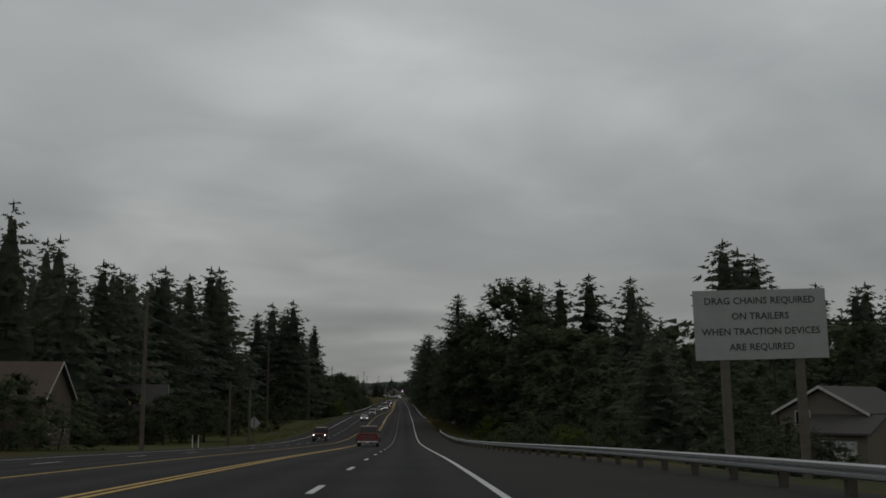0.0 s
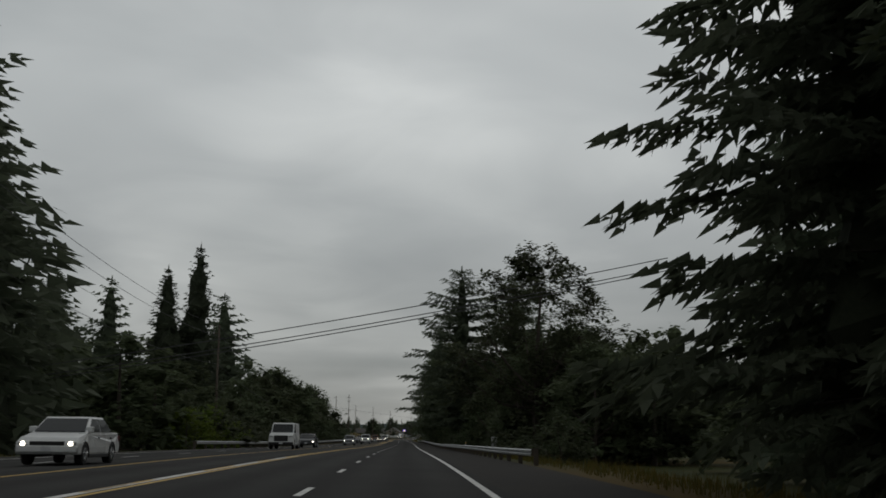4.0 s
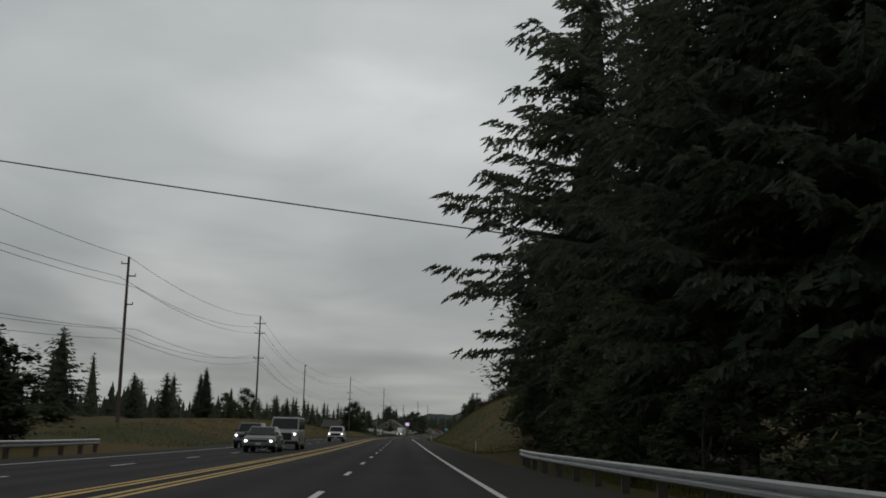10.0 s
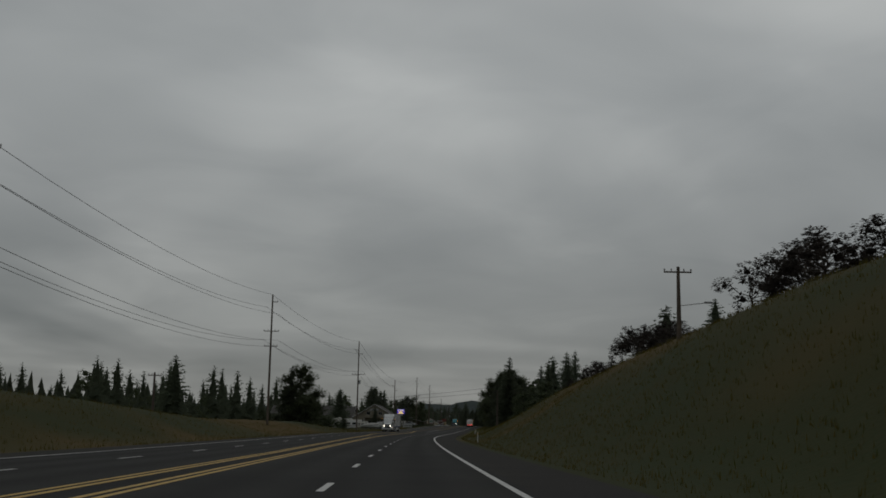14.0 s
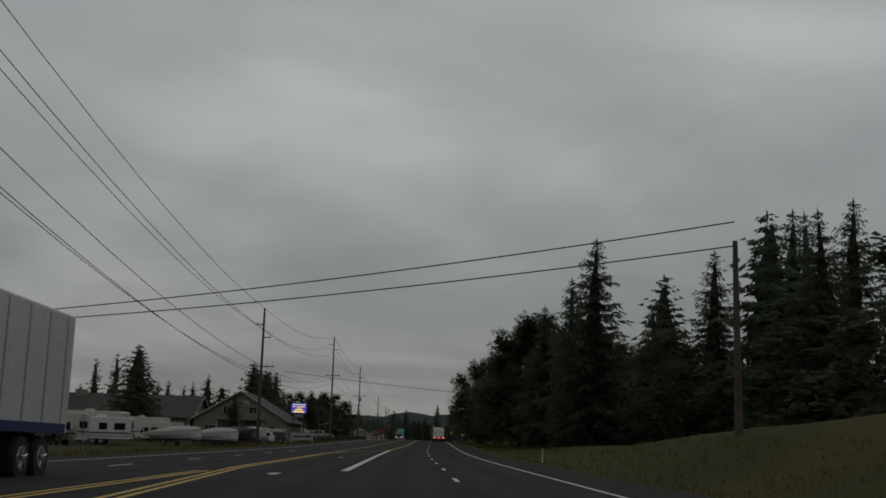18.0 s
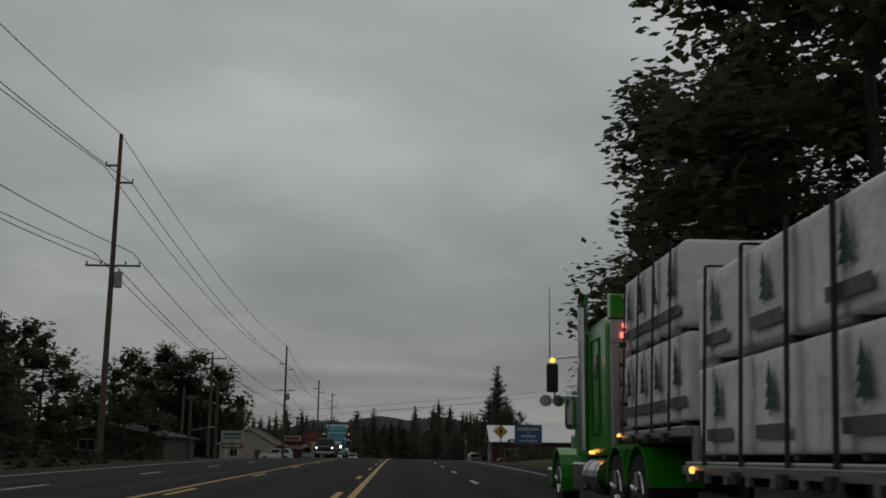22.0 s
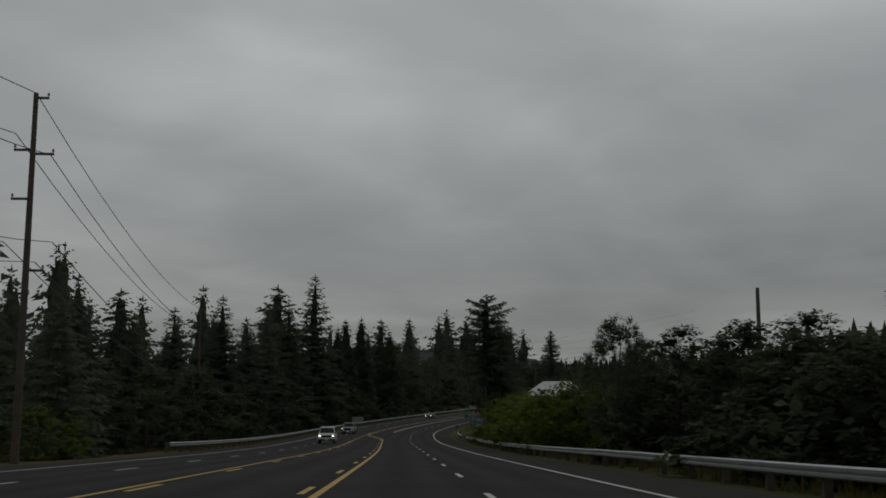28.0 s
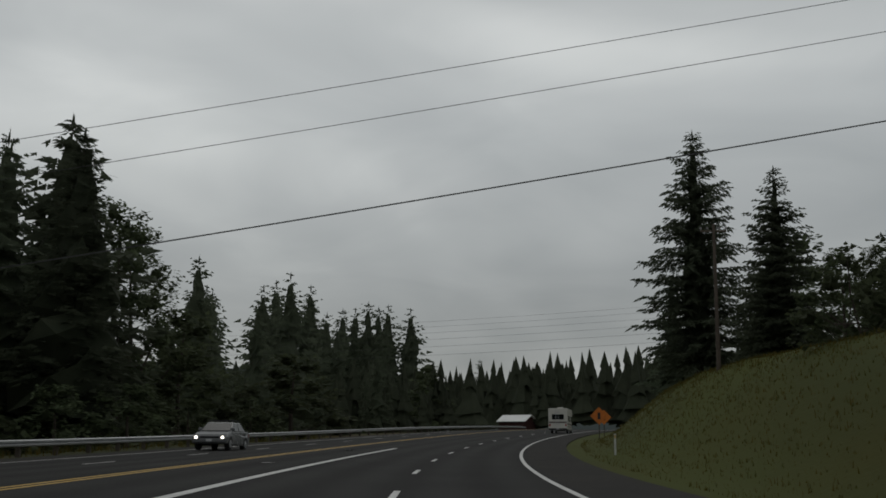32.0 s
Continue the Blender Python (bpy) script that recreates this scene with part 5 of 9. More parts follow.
def tall_grass(ranges, colour, second, dry, label):
    """Dry grass and weeds on the banks and verges."""
    r = random.Random(31)
    verts, faces = [], []

    def tuft(s, d, h):
        g = terrain(s, d)
        p = P(s, d, g - 0.03)
        for k in range(2):
            a = r.random() * 6.28
            w = r.uniform(0.012, 0.03)
            b = p + Vector((r.gauss(0, 0.10), r.gauss(0, 0.10), 0)) * U
            q = b + Vector((r.gauss(0, 0.16) * h, r.gauss(0, 0.16) * h, h * r.uniform(0.6, 1.2))) * U
            o = Vector((math.cos(a) * w * U, math.sin(a) * w * U, 0))
            k = len(verts)
            verts.extend((b - o, b + o, q))
            faces.append((k, k + 1, k + 2))
    for s0, s1, d0, d1, n, h in ranges:
        for i in range(n):
            s, d = r.uniform(s0, s1), r.uniform(d0, d1)
            if noise.noise((s * 0.15, d * 0.3, 2.0)) > -0.6:
                tuft(s, d, h * r.uniform(0.5, 1.3))
    mat = leaf_material("tall_grass_blades", colour, second, 0.1)
    nt = mat.node_tree
    bs = nt.nodes["Principled BSDF"]
    old = bs.inputs["Base Color"].links[0].from_socket
    geo, mx = nt.nodes.new("ShaderNodeNewGeometry"), nt.nodes.new("ShaderNodeMix")
    mx.data_type = "RGBA"
    mx.inputs[7].default_value = dry
    nt.links.new(geo.outputs["Random Per Island"], mx.inputs[0])
    nt.links.new(old, mx.inputs[6])
    nt.links.new(mx.outputs[2], bs.inputs["Base Color"])
    nt.links.new(mx.outputs[2], nt.nodes["Translucent BSDF"].inputs[0])
    tagged(new("tall_grass", mesh_from("tall_grass", verts, faces, mat)), label, "grass", kind="stuff")


tall_grass(((690, 1150, 7.2, 14, 16000, 0.24), (760, 1120, 14, 29, 20000, 0.26), (690, 1150, -26, -14.5, 13000, 0.26)),
           (0.070, 0.076, 0.022), (0.058, 0.062, 0.018), (0.128, 0.086, 0.022, 1), "dry golden grass and weeds on the banks of the cutting")
tall_grass(((1925, 2060, 7.4, 18, 15000, 0.17), (120, 300, -22, -17.0, 2500, 0.25), (215, 300, 8, 13, 2500, 0.4), (1490, 1640, 7.2, 14, 4000, 0.25), (1640, 1900, 8.2, 10.5, 4000, 0.5), (1790, 2060, -24, -17.6, 3500, 0.5), (300, 660, 8.3, 10.2, 4000, 0.45), (1150, 1420, 7.2, 14, 5000, 0.3), (1100, 1300, -24, -17, 3000, 0.3)),
           (0.062, 0.084, 0.020), (0.048, 0.066, 0.016), (0.098, 0.086, 0.022, 1), "green and yellowing grass and weeds along the verges")

# ---- vehicles ----
RUBBER = material("tyre_rubber", (0.018, 0.018, 0.018), rough=0.85, scale=6, fine=60)
CHROME = material("chrome", (0.62, 0.63, 0.64), rough=0.16, metal=1.0, scale=2.0, fine=30, bump=0)
ALLOY = material("alloy_rim", (0.40, 0.41, 0.42), rough=0.35, metal=0.8, bump=0)
BLACK_TRIM = material("black_plastic_trim", (0.022, 0.022, 0.023), rough=0.6)
CHASSIS = material("chassis_black", (0.025, 0.024, 0.023), rough=0.7, spot=(0.06, 0.05, 0.04), scale=2.0)
VEHICLE_GLASS = material("tinted_vehicle_glass", (0.010, 0.012, 0.013), rough=0.08, spec=0.3, bump=0, amount=0.1)
HEADLAMP_ON = material("lit_headlamp", (1.0, 0.93, 0.78), rough=0.2, emit=3.4, bump=0, amount=0.0)
HEADLAMP = material("headlamp_lens", (0.55, 0.56, 0.56), rough=0.12, metal=0.4, bump=0)
TAIL_LENS = material("red_tail_lens", (0.28, 0.012, 0.012), rough=0.2, bump=0)
TAIL_ON = material("lit_red_lamp", (1.0, 0.10, 0.06), rough=0.3, emit=3.2, bump=0, amount=0.0)
AMBER_ON = material("lit_amber_lamp", (1.0, 0.36, 0.05), rough=0.3, emit=2.6, bump=0, amount=0.0)
PLATE = material("number_plate", (0.55, 0.56, 0.58), rough=0.5)


def paint(name, colour, rough=0.28):
    return material(name, colour, rough=rough, spot=[c * 0.8 for c in colour], scale=0.8, fine=14, amount=0.2, bump=0.0, spec=0.5)


WHITE_BODY = paint("white_car_paint", (0.60, 0.61, 0.61))
SILVER_BODY = paint("silver_car_paint", (0.30, 0.31, 0.32))
DARK_BODY = paint("dark_car_paint", (0.030, 0.033, 0.038))
GREY_BODY = paint("grey_car_paint", (0.14, 0.145, 0.15))
RED_BODY = paint("dark_red_car_paint", (0.10, 0.013, 0.012))
COPPER_BODY = paint("copper_car_paint", (0.20, 0.085, 0.035))
GREEN_BODY = paint("bright_green_truck_paint", (0.025, 0.26, 0.012), 0.2)
BLUE_BODY = paint("teal_blue_truck_paint", (0.035, 0.22, 0.26))


def wheel(parent, x, y, r, width, rim_r=None, rim_mat=None, n=18):
    """A tyre with its rim and hub; x is the wheel's middle, outwards by its sign."""
    side = 1 if x > 0 else -1
    bm = bmesh.new()
    prof = [(-width / 2, r * 0.62), (-width / 2, r * 0.93), (-width * 0.36, r), (width * 0.36, r), (width / 2, r * 0.93), (width / 2, r * 0.62)]
    rows = [[bm.verts.new((x + u, y + math.sin(k * 6.28319 / n) * q, r + math.cos(k * 6.28319 / n) * q)) for k in range(n)] for u, q in prof]
    for a, b in zip(rows, rows[1:]):
        for k in range(n):
            bm.faces.new((a[k], a[(k + 1) % n], b[(k + 1) % n], b[k]))
    bm.faces.new(rows[0]); bm.faces.new(rows[-1][::-1])
    bmesh.ops.recalc_face_normals(bm, faces=bm.faces[:])
    tyre = part("tyre", bm, RUBBER, parent)
    rr = rim_r or r * 0.64
    bm = bmesh.new()
    o = x + side * (width / 2 + 0.004)
    tube(bm, (o - side * 0.03, y, r), (o + side * 0.012, y, r), rr, rr * 0.94, n)
    tube(bm, (o, y, r), (o + side * 0.05, y, r), rr * 0.35, rr * 0.25, 10)
    for k in range(5):
        a = k * 1.2566
        tube(bm, (o + side * 0.014, y + math.sin(a) * rr * 0.3, r + math.cos(a) * rr * 0.3), (o + side * 0.022, y + math.sin(a) * rr * 0.9, r + math.cos(a) * rr * 0.9), rr * 0.11, rr * 0.09, 5)
    part("rim", bm, rim_mat or ALLOY, tyre)
    return tyre


def cabin(bm, low, high, w_low, w_high, z0, z1):
    """A glasshouse: a box whose roof is shorter and narrower. low, high: (y back, y front)."""
    pts = []
    for (ya, yb), w, z in ((low, w_low, z0), (high, w_high, z1)):
        pts += [bm.verts.new((-w, ya, z)), bm.verts.new((w, ya, z)), bm.verts.new((w, yb, z)), bm.verts.new((-w, yb, z))]
    fs = [bm.faces.new(pts[3::-1]), bm.faces.new(pts[4:])]
    for i in range(4):
        fs.append(bm.faces.new((pts[i], pts[(i + 1) % 4], pts[4 + (i + 1) % 4], pts[4 + i])))
    bmesh.ops.recalc_face_normals(bm, faces=fs)
    bmesh.ops.bevel(bm, geom=list({e for f in fs for e in f.edges}), offset=0.06, segments=2, affect="EDGES", profile=0.6, clamp_overlap=True)


def pane(name, corners, parent, out=0.012, inset=0.0):
    """A window laid on a cabin face, with the thickness of glass; corners anticlockwise from outside."""
    c = [Vector(v) for v in corners]
    mid = sum(c, Vector()) / len(c)
    n = (c[1] - c[0]).cross(c[2] - c[1]).normalized()
    c = [v + (mid - v) * inset for v in c]
    bm = bmesh.new()
    hi = [bm.verts.new(v + n * out) for v in c]
    lo = [bm.verts.new(v - n * 0.02) for v in c]
    k = len(c)
    bm.faces.new(hi); bm.faces.new(lo[::-1])
    for i in range(k):
        bm.faces.new((hi[i], lo[i], lo[(i + 1) % k], hi[(i + 1) % k]))
    bmesh.ops.recalc_face_normals(bm, faces=bm.faces[:])
    return part(name, bm, VEHICLE_GLASS, parent)


# style: length, width, belt height, roof height, bonnet height, cabin low (back, front), cabin high, wheel radius, bed, clearance
STYLES = {
    "sedan": (4.7, 1.82, 0.95, 1.45, 0.82, (-1.75, 1.25), (-0.95, 0.35), 0.32, None, 0.20),
    "hatch": (4.4, 1.78, 0.98, 1.55, 0.88, (-2.0, 1.2), (-1.6, 0.4), 0.32, None, 0.20),
    "minivan": (5.0, 1.95, 1.02, 1.75, 0.98, (-2.4, 1.6), (-2.1, 0.55), 0.34, None, 0.20),
    "suv": (4.7, 1.9, 1.12, 1.80, 1.08, (-2.25, 1.1), (-2.0, 0.45), 0.37, None, 0.28),
    "jeep": (4.2, 1.88, 1.28, 1.95, 1.25, (-2.0, 0.65), (-1.95, 0.40), 0.44, None, 0.45),
    "pickup": (5.8, 2.0, 1.16, 1.88, 1.14, (-1.15, 1.25), (-1.0, 0.50), 0.41, (-2.8, -1.2), 0.36),
    "van": (5.7, 2.02, 1.30, 2.12, 1.22, (-2.78, 1.85), (-2.76, 1.05), 0.37, None, 0.26),
}


def car(style, name, label, category, body_mat, lights=False, side_windows=True, bars=False):
    L, W, belt, roof, bonnet, low, high, r, bed, clear = STYLES[style]
    ob = thing(name, label, category)
    w = W / 2
    yf, yb = L / 2, -L / 2
    ax_f, ax_b = yf - 0.17 * L, yb + 0.19 * L
    tail = belt if style not in ("sedan",) else 0.98
    outline = [(yb + 0.06, clear + 0.12), (yb, 0.55), (yb + 0.05, tail - 0.06), (yb + 0.14, tail)]
    if bed:
        outline += [(low[0] + 0.1, tail)]
    outline += [(low[1], belt), (yf - 0.25, bonnet), (yf - 0.06, bonnet - 0.16), (yf, 0.5), (yf - 0.05, clear + 0.12)]
    # wheel arches cut into the side outline
    low_edge = []
    for yc in (ax_f, ax_b):
        for k in range(7):
            a = math.pi * k / 6
            low_edge.append((yc + math.cos(a) * r * 1.18, max(clear, r + math.sin(a) * r * 1.14)))
    bm = bmesh.new()
    prism(bm, outline + low_edge, -w, w, "x", 0.05)
    for v in bm.verts:
        if v.co.z > belt * 0.72:
            v.co.x *= 0.95
    body = part("body", bm, body_mat, ob)
    if bed:
        bm = bmesh.new()
        box(bm, -w + 0.12, bed[0] + 0.1, tail + 0.003, w - 0.12, bed[1], tail + 0.012)
        part("bed", bm, BLACK_TRIM, body)
    bm = bmesh.new()
    wl, wh = w * 0.93, w * 0.76 if style not in ("van", "jeep") else w * 0.86
    cabin(bm, low, high, wl, wh, belt - 0.02, roof)
    part("cabin", bm, body_mat, ob)
    def edge(y_lo, y_hi, f, x_sign, g=1.0):
        return Vector((x_sign * (wl + (wh - wl) * f) * g, y_lo + (y_hi - y_lo) * f, belt + (roof - belt) * f))
    a, b = 0.08, 0.86
    pane("windscreen", [edge(low[1], high[1], a, 1, .9), edge(low[1], high[1], b, 1, .9), edge(low[1], high[1], b, -1, .9), edge(low[1], high[1], a, -1, .9)], ob)
    pane("rear_window", [edge(low[0], high[0], .2, -1, .86), edge(low[0], high[0], b, -1, .86), edge(low[0], high[0], b, 1, .86), edge(low[0], high[0], .2, 1, .86)], ob)
    splits = [(0.06, 0.47), (0.52, 0.94)]
    if not side_windows:
        splits = [(0.76, 0.97)]
    for sx in (-1, 1):
        for f0, f1 in splits:
            y = [low[0] + (low[1] - low[0]) * f for f in (f0, f1)]
            z = [high[0] + (high[1] - high[0]) * f for f in (f0, f1)]
            q = [edge(y[0], z[0], a, sx), edge(y[1], z[1], a, sx), edge(y[1], z[1], b, sx), edge(y[0], z[0], b, sx)]
            pane("side_window", q if sx > 0 else q[::-1], ob)
        for yc in (ax_f, ax_b):
            wheel(ob, sx * (w - 0.13), yc, r, 0.24)
        bm = bmesh.new()
        box(bm, sx * w * 0.94 - 0.1, low[1] - 0.35, belt + 0.02, sx * w * 0.94 + 0.13, low[1] - 0.2, belt + 0.2, 0.04)
        part("mirror", bm, body_mat if style == "sedan" else BLACK_TRIM, ob)
        lamp = bmesh.new()
        if style == "jeep":
            tube(lamp, (sx * w * 0.62, yf - 0.1, bonnet - 0.22), (sx * w * 0.62, yf + 0.014, bonnet - 0.22), 0.10, 0.10, 14)
        else:
            prism(lamp, [(sx * w * 0.58, bonnet - 0.25), (sx * w * 0.93, bonnet - 0.22), (sx * w * 0.93, bonnet - 0.13), (sx * w * 0.66, bonnet - 0.14)], yf - 0.12, yf + 0.012, "y", 0.015)
        housing = part("headlight", lamp, HEADLAMP, ob)
        if lights:
            bm = bmesh.new()
            tube(bm, (sx * w * (0.62 if style == "jeep" else 0.76), yf, bonnet - (0.22 if style == "jeep" else 0.19)), (sx * w * (0.62 if style == "jeep" else 0.76), yf + 0.02, bonnet - (0.22 if style == "jeep" else 0.19)), 0.075, 0.07, 12)
            part("lit_bulb", bm, HEADLAMP_ON, housing, "lit headlight bulb")
        for yc in (ax_f, ax_b):
            bm = bmesh.new()
            arch = [(yc + math.cos(math.pi * k / 8) * r * 1.2, r + math.sin(math.pi * k / 8) * r * 1.17) for k in range(9)]
            inner_arch = [(yc + math.cos(math.pi * k / 8) * r * 1.09, r + math.sin(math.pi * k / 8) * r * 1.06) for k in range(8, -1, -1)]
            prism(bm, arch + inner_arch, sx * (w * 0.99), sx * (w * 1.0 + (0.06 if style in ("jeep", "pickup") else 0.012)), "x")
            part("wheel_arch", bm, BLACK_TRIM, ob)
        for f0, f1 in splits if side_windows else ((0.76, 0.97),):
            bm = bmesh.new()
            yh = low[0] + (low[1] - low[0]) * (f0 + 0.05)
            box(bm, sx * w * 0.955 - 0.025, yh, belt - 0.16, sx * w * 0.955 + 0.03, yh + 0.16, belt - 0.12, 0.01)
            part("door_handle", bm, CHROME if style == "pickup" else BLACK_TRIM, ob)
        bm = bmesh.new()
        box(bm, sx * w * 0.985 - 0.02, ax_b + r * 1.25, clear + 0.02, sx * w * 0.985 + 0.03, ax_f - r * 1.25, clear + 0.13, 0.02)
        part("sill", bm, BLACK_TRIM, ob)
        bm = bmesh.new()
        box(bm, sx * w * 0.84 - 0.12, yb - 0.012, tail - 0.34, sx * w * 0.84 + 0.1, yb + 0.12, tail - 0.1, 0.03)
        part("tail_light", bm, TAIL_LENS, ob)
    tall = 0.46 if style in ("pickup", "van", "jeep") else 0.26
    bm = bmesh.new()
    if style == "jeep":
        for k in range(7):
            x = (k - 3) * w * 0.12
            box(bm, x - w * 0.035, yf - 0.05, bonnet - 0.40, x + w * 0.035, yf + 0.010, bonnet - 0.12, 0.008)
    else:
        box(bm, -w * 0.55, yf - 0.1, bonnet - 0.12 - tall, w * 0.55, yf + 0.008, bonnet - 0.12, 0.02)
        for k in range(4):
            z = bonnet - 0.12 - tall * (k + 0.5) / 4
            box(bm, -w * 0.53, yf, z - 0.012, w * 0.53, yf + 0.018, z + 0.012)
    grille = part("grille", bm, BLACK_TRIM, ob)
    if style == "pickup":
        bm = bmesh.new()
        box(bm, -w * 0.57, yf - 0.02, bonnet - 0.12, w * 0.57, yf + 0.022, bonnet - 0.085, 0.01)
        box(bm, -w * 0.57, yf - 0.02, bonnet - 0.14 - tall, w * 0.57, yf + 0.022, bonnet - 0.115 - tall, 0.01)
        part("grille_surround", bm, CHROME, grille)
    if bed:
        for sx in (-1, 1):
            bm = bmesh.new()
            box(bm, sx * (w - 0.07) - 0.055, bed[0] + 0.02, tail - 0.01, sx * (w - 0.07) + 0.055, bed[1] + 0.02, tail + 0.09, 0.02)
            part("bed_rail", bm, body_mat, body)
        bm = bmesh.new()
        box(bm, -w + 0.1, bed[0] - 0.01, tail - 0.02, w - 0.1, bed[0] + 0.07, tail + 0.09, 0.02)
        part("tailgate", bm, body_mat, body)
    if style == "jeep":
        bm = bmesh.new()
        tube(bm, (0, yb - 0.02, 1.05), (0, yb - 0.26, 1.05), 0.42, 0.40, 18)
        part("spare_tyre", bm, RUBBER, ob)
    for y0, y1, nm in ((yf - 0.14, yf + 0.05, "front_bumper"), (yb - 0.05, yb + 0.14, "rear_bumper")):
        bm = bmesh.new()
        box(bm, -w * 0.97, y0, 0.38, w * 0.97, y1, 0.58, 0.04)
        bumper = part(nm, bm, CHROME if style == "pickup" else (BLACK_TRIM if style in ("van", "jeep", "suv") else body_mat), ob)
        bm = bmesh.new()
        yy = y1 if nm == "front_bumper" else y0
        s_ = 1 if nm == "front_bumper" else -1
        box(bm, -0.15, min(yy, yy + s_ * 0.012), 0.42, 0.15, max(yy, yy + s_ * 0.012), 0.55)
        part("plate", bm, PLATE, bumper)
    if bars:
        for y in (-0.75, 0.15):
            bm = bmesh.new()
            box(bm, -wh - 0.05, y - 0.03, roof + 0.09, wh + 0.05, y + 0.03, roof + 0.13, 0.01)
            for sx in (-1, 1):
                box(bm, sx * wh * 0.9 - 0.03, y - 0.03, roof - 0.03, sx * wh * 0.9 + 0.03, y + 0.03, roof + 0.1)
            part("roof_bar", bm, BLACK_TRIM, ob)
    return ob


def drive(ob, s, d, turn=180.0):
    ob.matrix_basis = at(s, d, crown(s, d) + 0.003, turn)
    return ob


# a lumber truck: bright green sleeper tractor and a step-deck trailer, its origin under the front axle
WRAP = material("white_lumber_wrap", (0.80, 0.80, 0.79), rough=0.42, spot=(0.66, 0.66, 0.65), scale=1.2, fine=7.0, amount=0.4, bump=0.7, random_tint=0.08)
STRAP = material("dark_grey_webbing_strap", (0.045, 0.047, 0.05), rough=0.8)
EMBLEM = material("dark_green_print", (0.012, 0.075, 0.055), rough=0.55)
PRINT = material("dark_print", (0.13, 0.14, 0.14), rough=0.55)
ALUMINIUM = material("trailer_aluminium", (0.42, 0.43, 0.44), rough=0.35, metal=0.8)


def tree_emblem(bm, x, y, z, h, side):
    """The printed fir shape of the wrap, three tiers and a stem, laid on the pack's side."""
    for z0, z1, w in ((0.12, 0.55, 0.34), (0.34, 0.78, 0.28), (0.58, 1.0, 0.20)):
        v = [bm.verts.new((x, y - w * h, z + z0 * h)), bm.verts.new((x, y + w * h, z + z0 * h)), bm.verts.new((x, y + w * h * 0.3, z + (z0 * 0.4 + z1 * 0.6) * h)), bm.verts.new((x, y, z + z1 * h)), bm.verts.new((x, y - w * h * 0.3, z + (z0 * 0.4 + z1 * 0.6) * h))]
        bm.faces.new(v if side > 0 else v[::-1])
        x += side * 0.002
    v = [bm.verts.new((x, y - 0.03 * h, z)), bm.verts.new((x, y + 0.03 * h, z)), bm.verts.new((x, y + 0.03 * h, z + 0.14 * h)), bm.verts.new((x, y - 0.03 * h, z + 0.14 * h))]
    bm.faces.new(v if side > 0 else v[::-1])


def lumber_pack(y0, y1, z0, z1, seed):
    """One wrapped pack: soft-edged cover, printed emblems and the plain bars that stand for its lettering."""
    r = random.Random(seed)
    ob = thing("lumber_pack", "white-wrapped pack of sawn lumber printed with green tree emblems", "lumber", "packs on the flatbed")
    bm = bmesh.new()
    box(bm, -1.2, y0 + 0.015, z0 + 0.012, 1.2, y1 - 0.015, z1 - 0.01, 0.045)
    bmesh.ops.subdivide_edges(bm, edges=[e for e in bm.edges if e.calc_length() > 0.5], cuts=9, use_grid_fill=True)
    for v in bm.verts:
        n = noise.noise((v.co.x * 2.3, v.co.y * 2.3 + seed * 7, v.co.z * 2.3))
        m = noise.noise((v.co.x * 5, v.co.y * 6 + seed, v.co.z * 3))
        if abs(v.co.x) > 1.1:
            v.co.x -= math.copysign(0.020 * (1 + n) + 0.016 * (1 + m), v.co.x)
        if v.co.z > z1 - 0.06:
            v.co.z += 0.014 * n
    for f in bm.faces:
        f.smooth = True
    part("wrap", bm, WRAP, ob)
    bm = bmesh.new()
    for k in range(2):
        box(bm, -1.15, y0 + (y1 - y0) * (0.15 + 0.6 * k), z0 - 0.03, 1.15, y0 + (y1 - y0) * (0.15 + 0.6 * k) + 0.09, z0 + 0.014)
    part("bearer", bm, material("raw_timber", (0.10, 0.075, 0.05)), ob)
    h = (z1 - z0)
    for side in (-1, 1):
        for k in range(2):
            y = y0 + (y1 - y0) * (0.27 + 0.46 * k) + r.uniform(-0.1, 0.1)
            bm = bmesh.new()
            tree_emblem(bm, side * 1.204, y, z0 + h * 0.36, h * 0.52, side)
            part("printed_emblem", bm, EMBLEM, ob, "dark green printed tree emblem")
            bm = bmesh.new()
            box(bm, side * 1.2045 - 0.002, y - 0.38, z0 + h * 0.16, side * 1.2045 + 0.002, y + 0.38, z0 + h * 0.16 + 0.11)
            part("printed_bar", bm, PRINT, ob)
    return ob


def lamp_row(parent, name, points, mat, r=0.045, axis=(0, -1, 0)):
    for p in points:
        bm = bmesh.new()
        a = Vector(p)
        tube(bm, a, a + Vector(axis) * 0.03, r, r * 0.8, 10)
        part(name, bm, mat, parent)


def fender(parent, x0, x1, y, r, a0, a1, mat, name="fender", t=0.05):
    bm = bmesh.new()
    n = 9
    vs = []
    for k in range(n + 1):
        a = radians(a0 + (a1 - a0) * k / n)
        c, s_ = math.cos(a), math.sin(a)
        vs.append([bm.verts.new((x, y + c * q, 0.52 + s_ * q)) for x, q in ((x0, r), (x1, r), (x1, r + t), (x0, r + t))])
    for a, b in zip(vs, vs[1:]):
        for j in range(4):
            bm.faces.new((a[j], a[(j + 1) % 4], b[(j + 1) % 4], b[j]))
    bm.faces.new(vs[0][::-1]); bm.faces.new(vs[-1])
    bmesh.ops.recalc_face_normals(bm, faces=bm.faces[:])
    return part(name, bm, mat, parent)


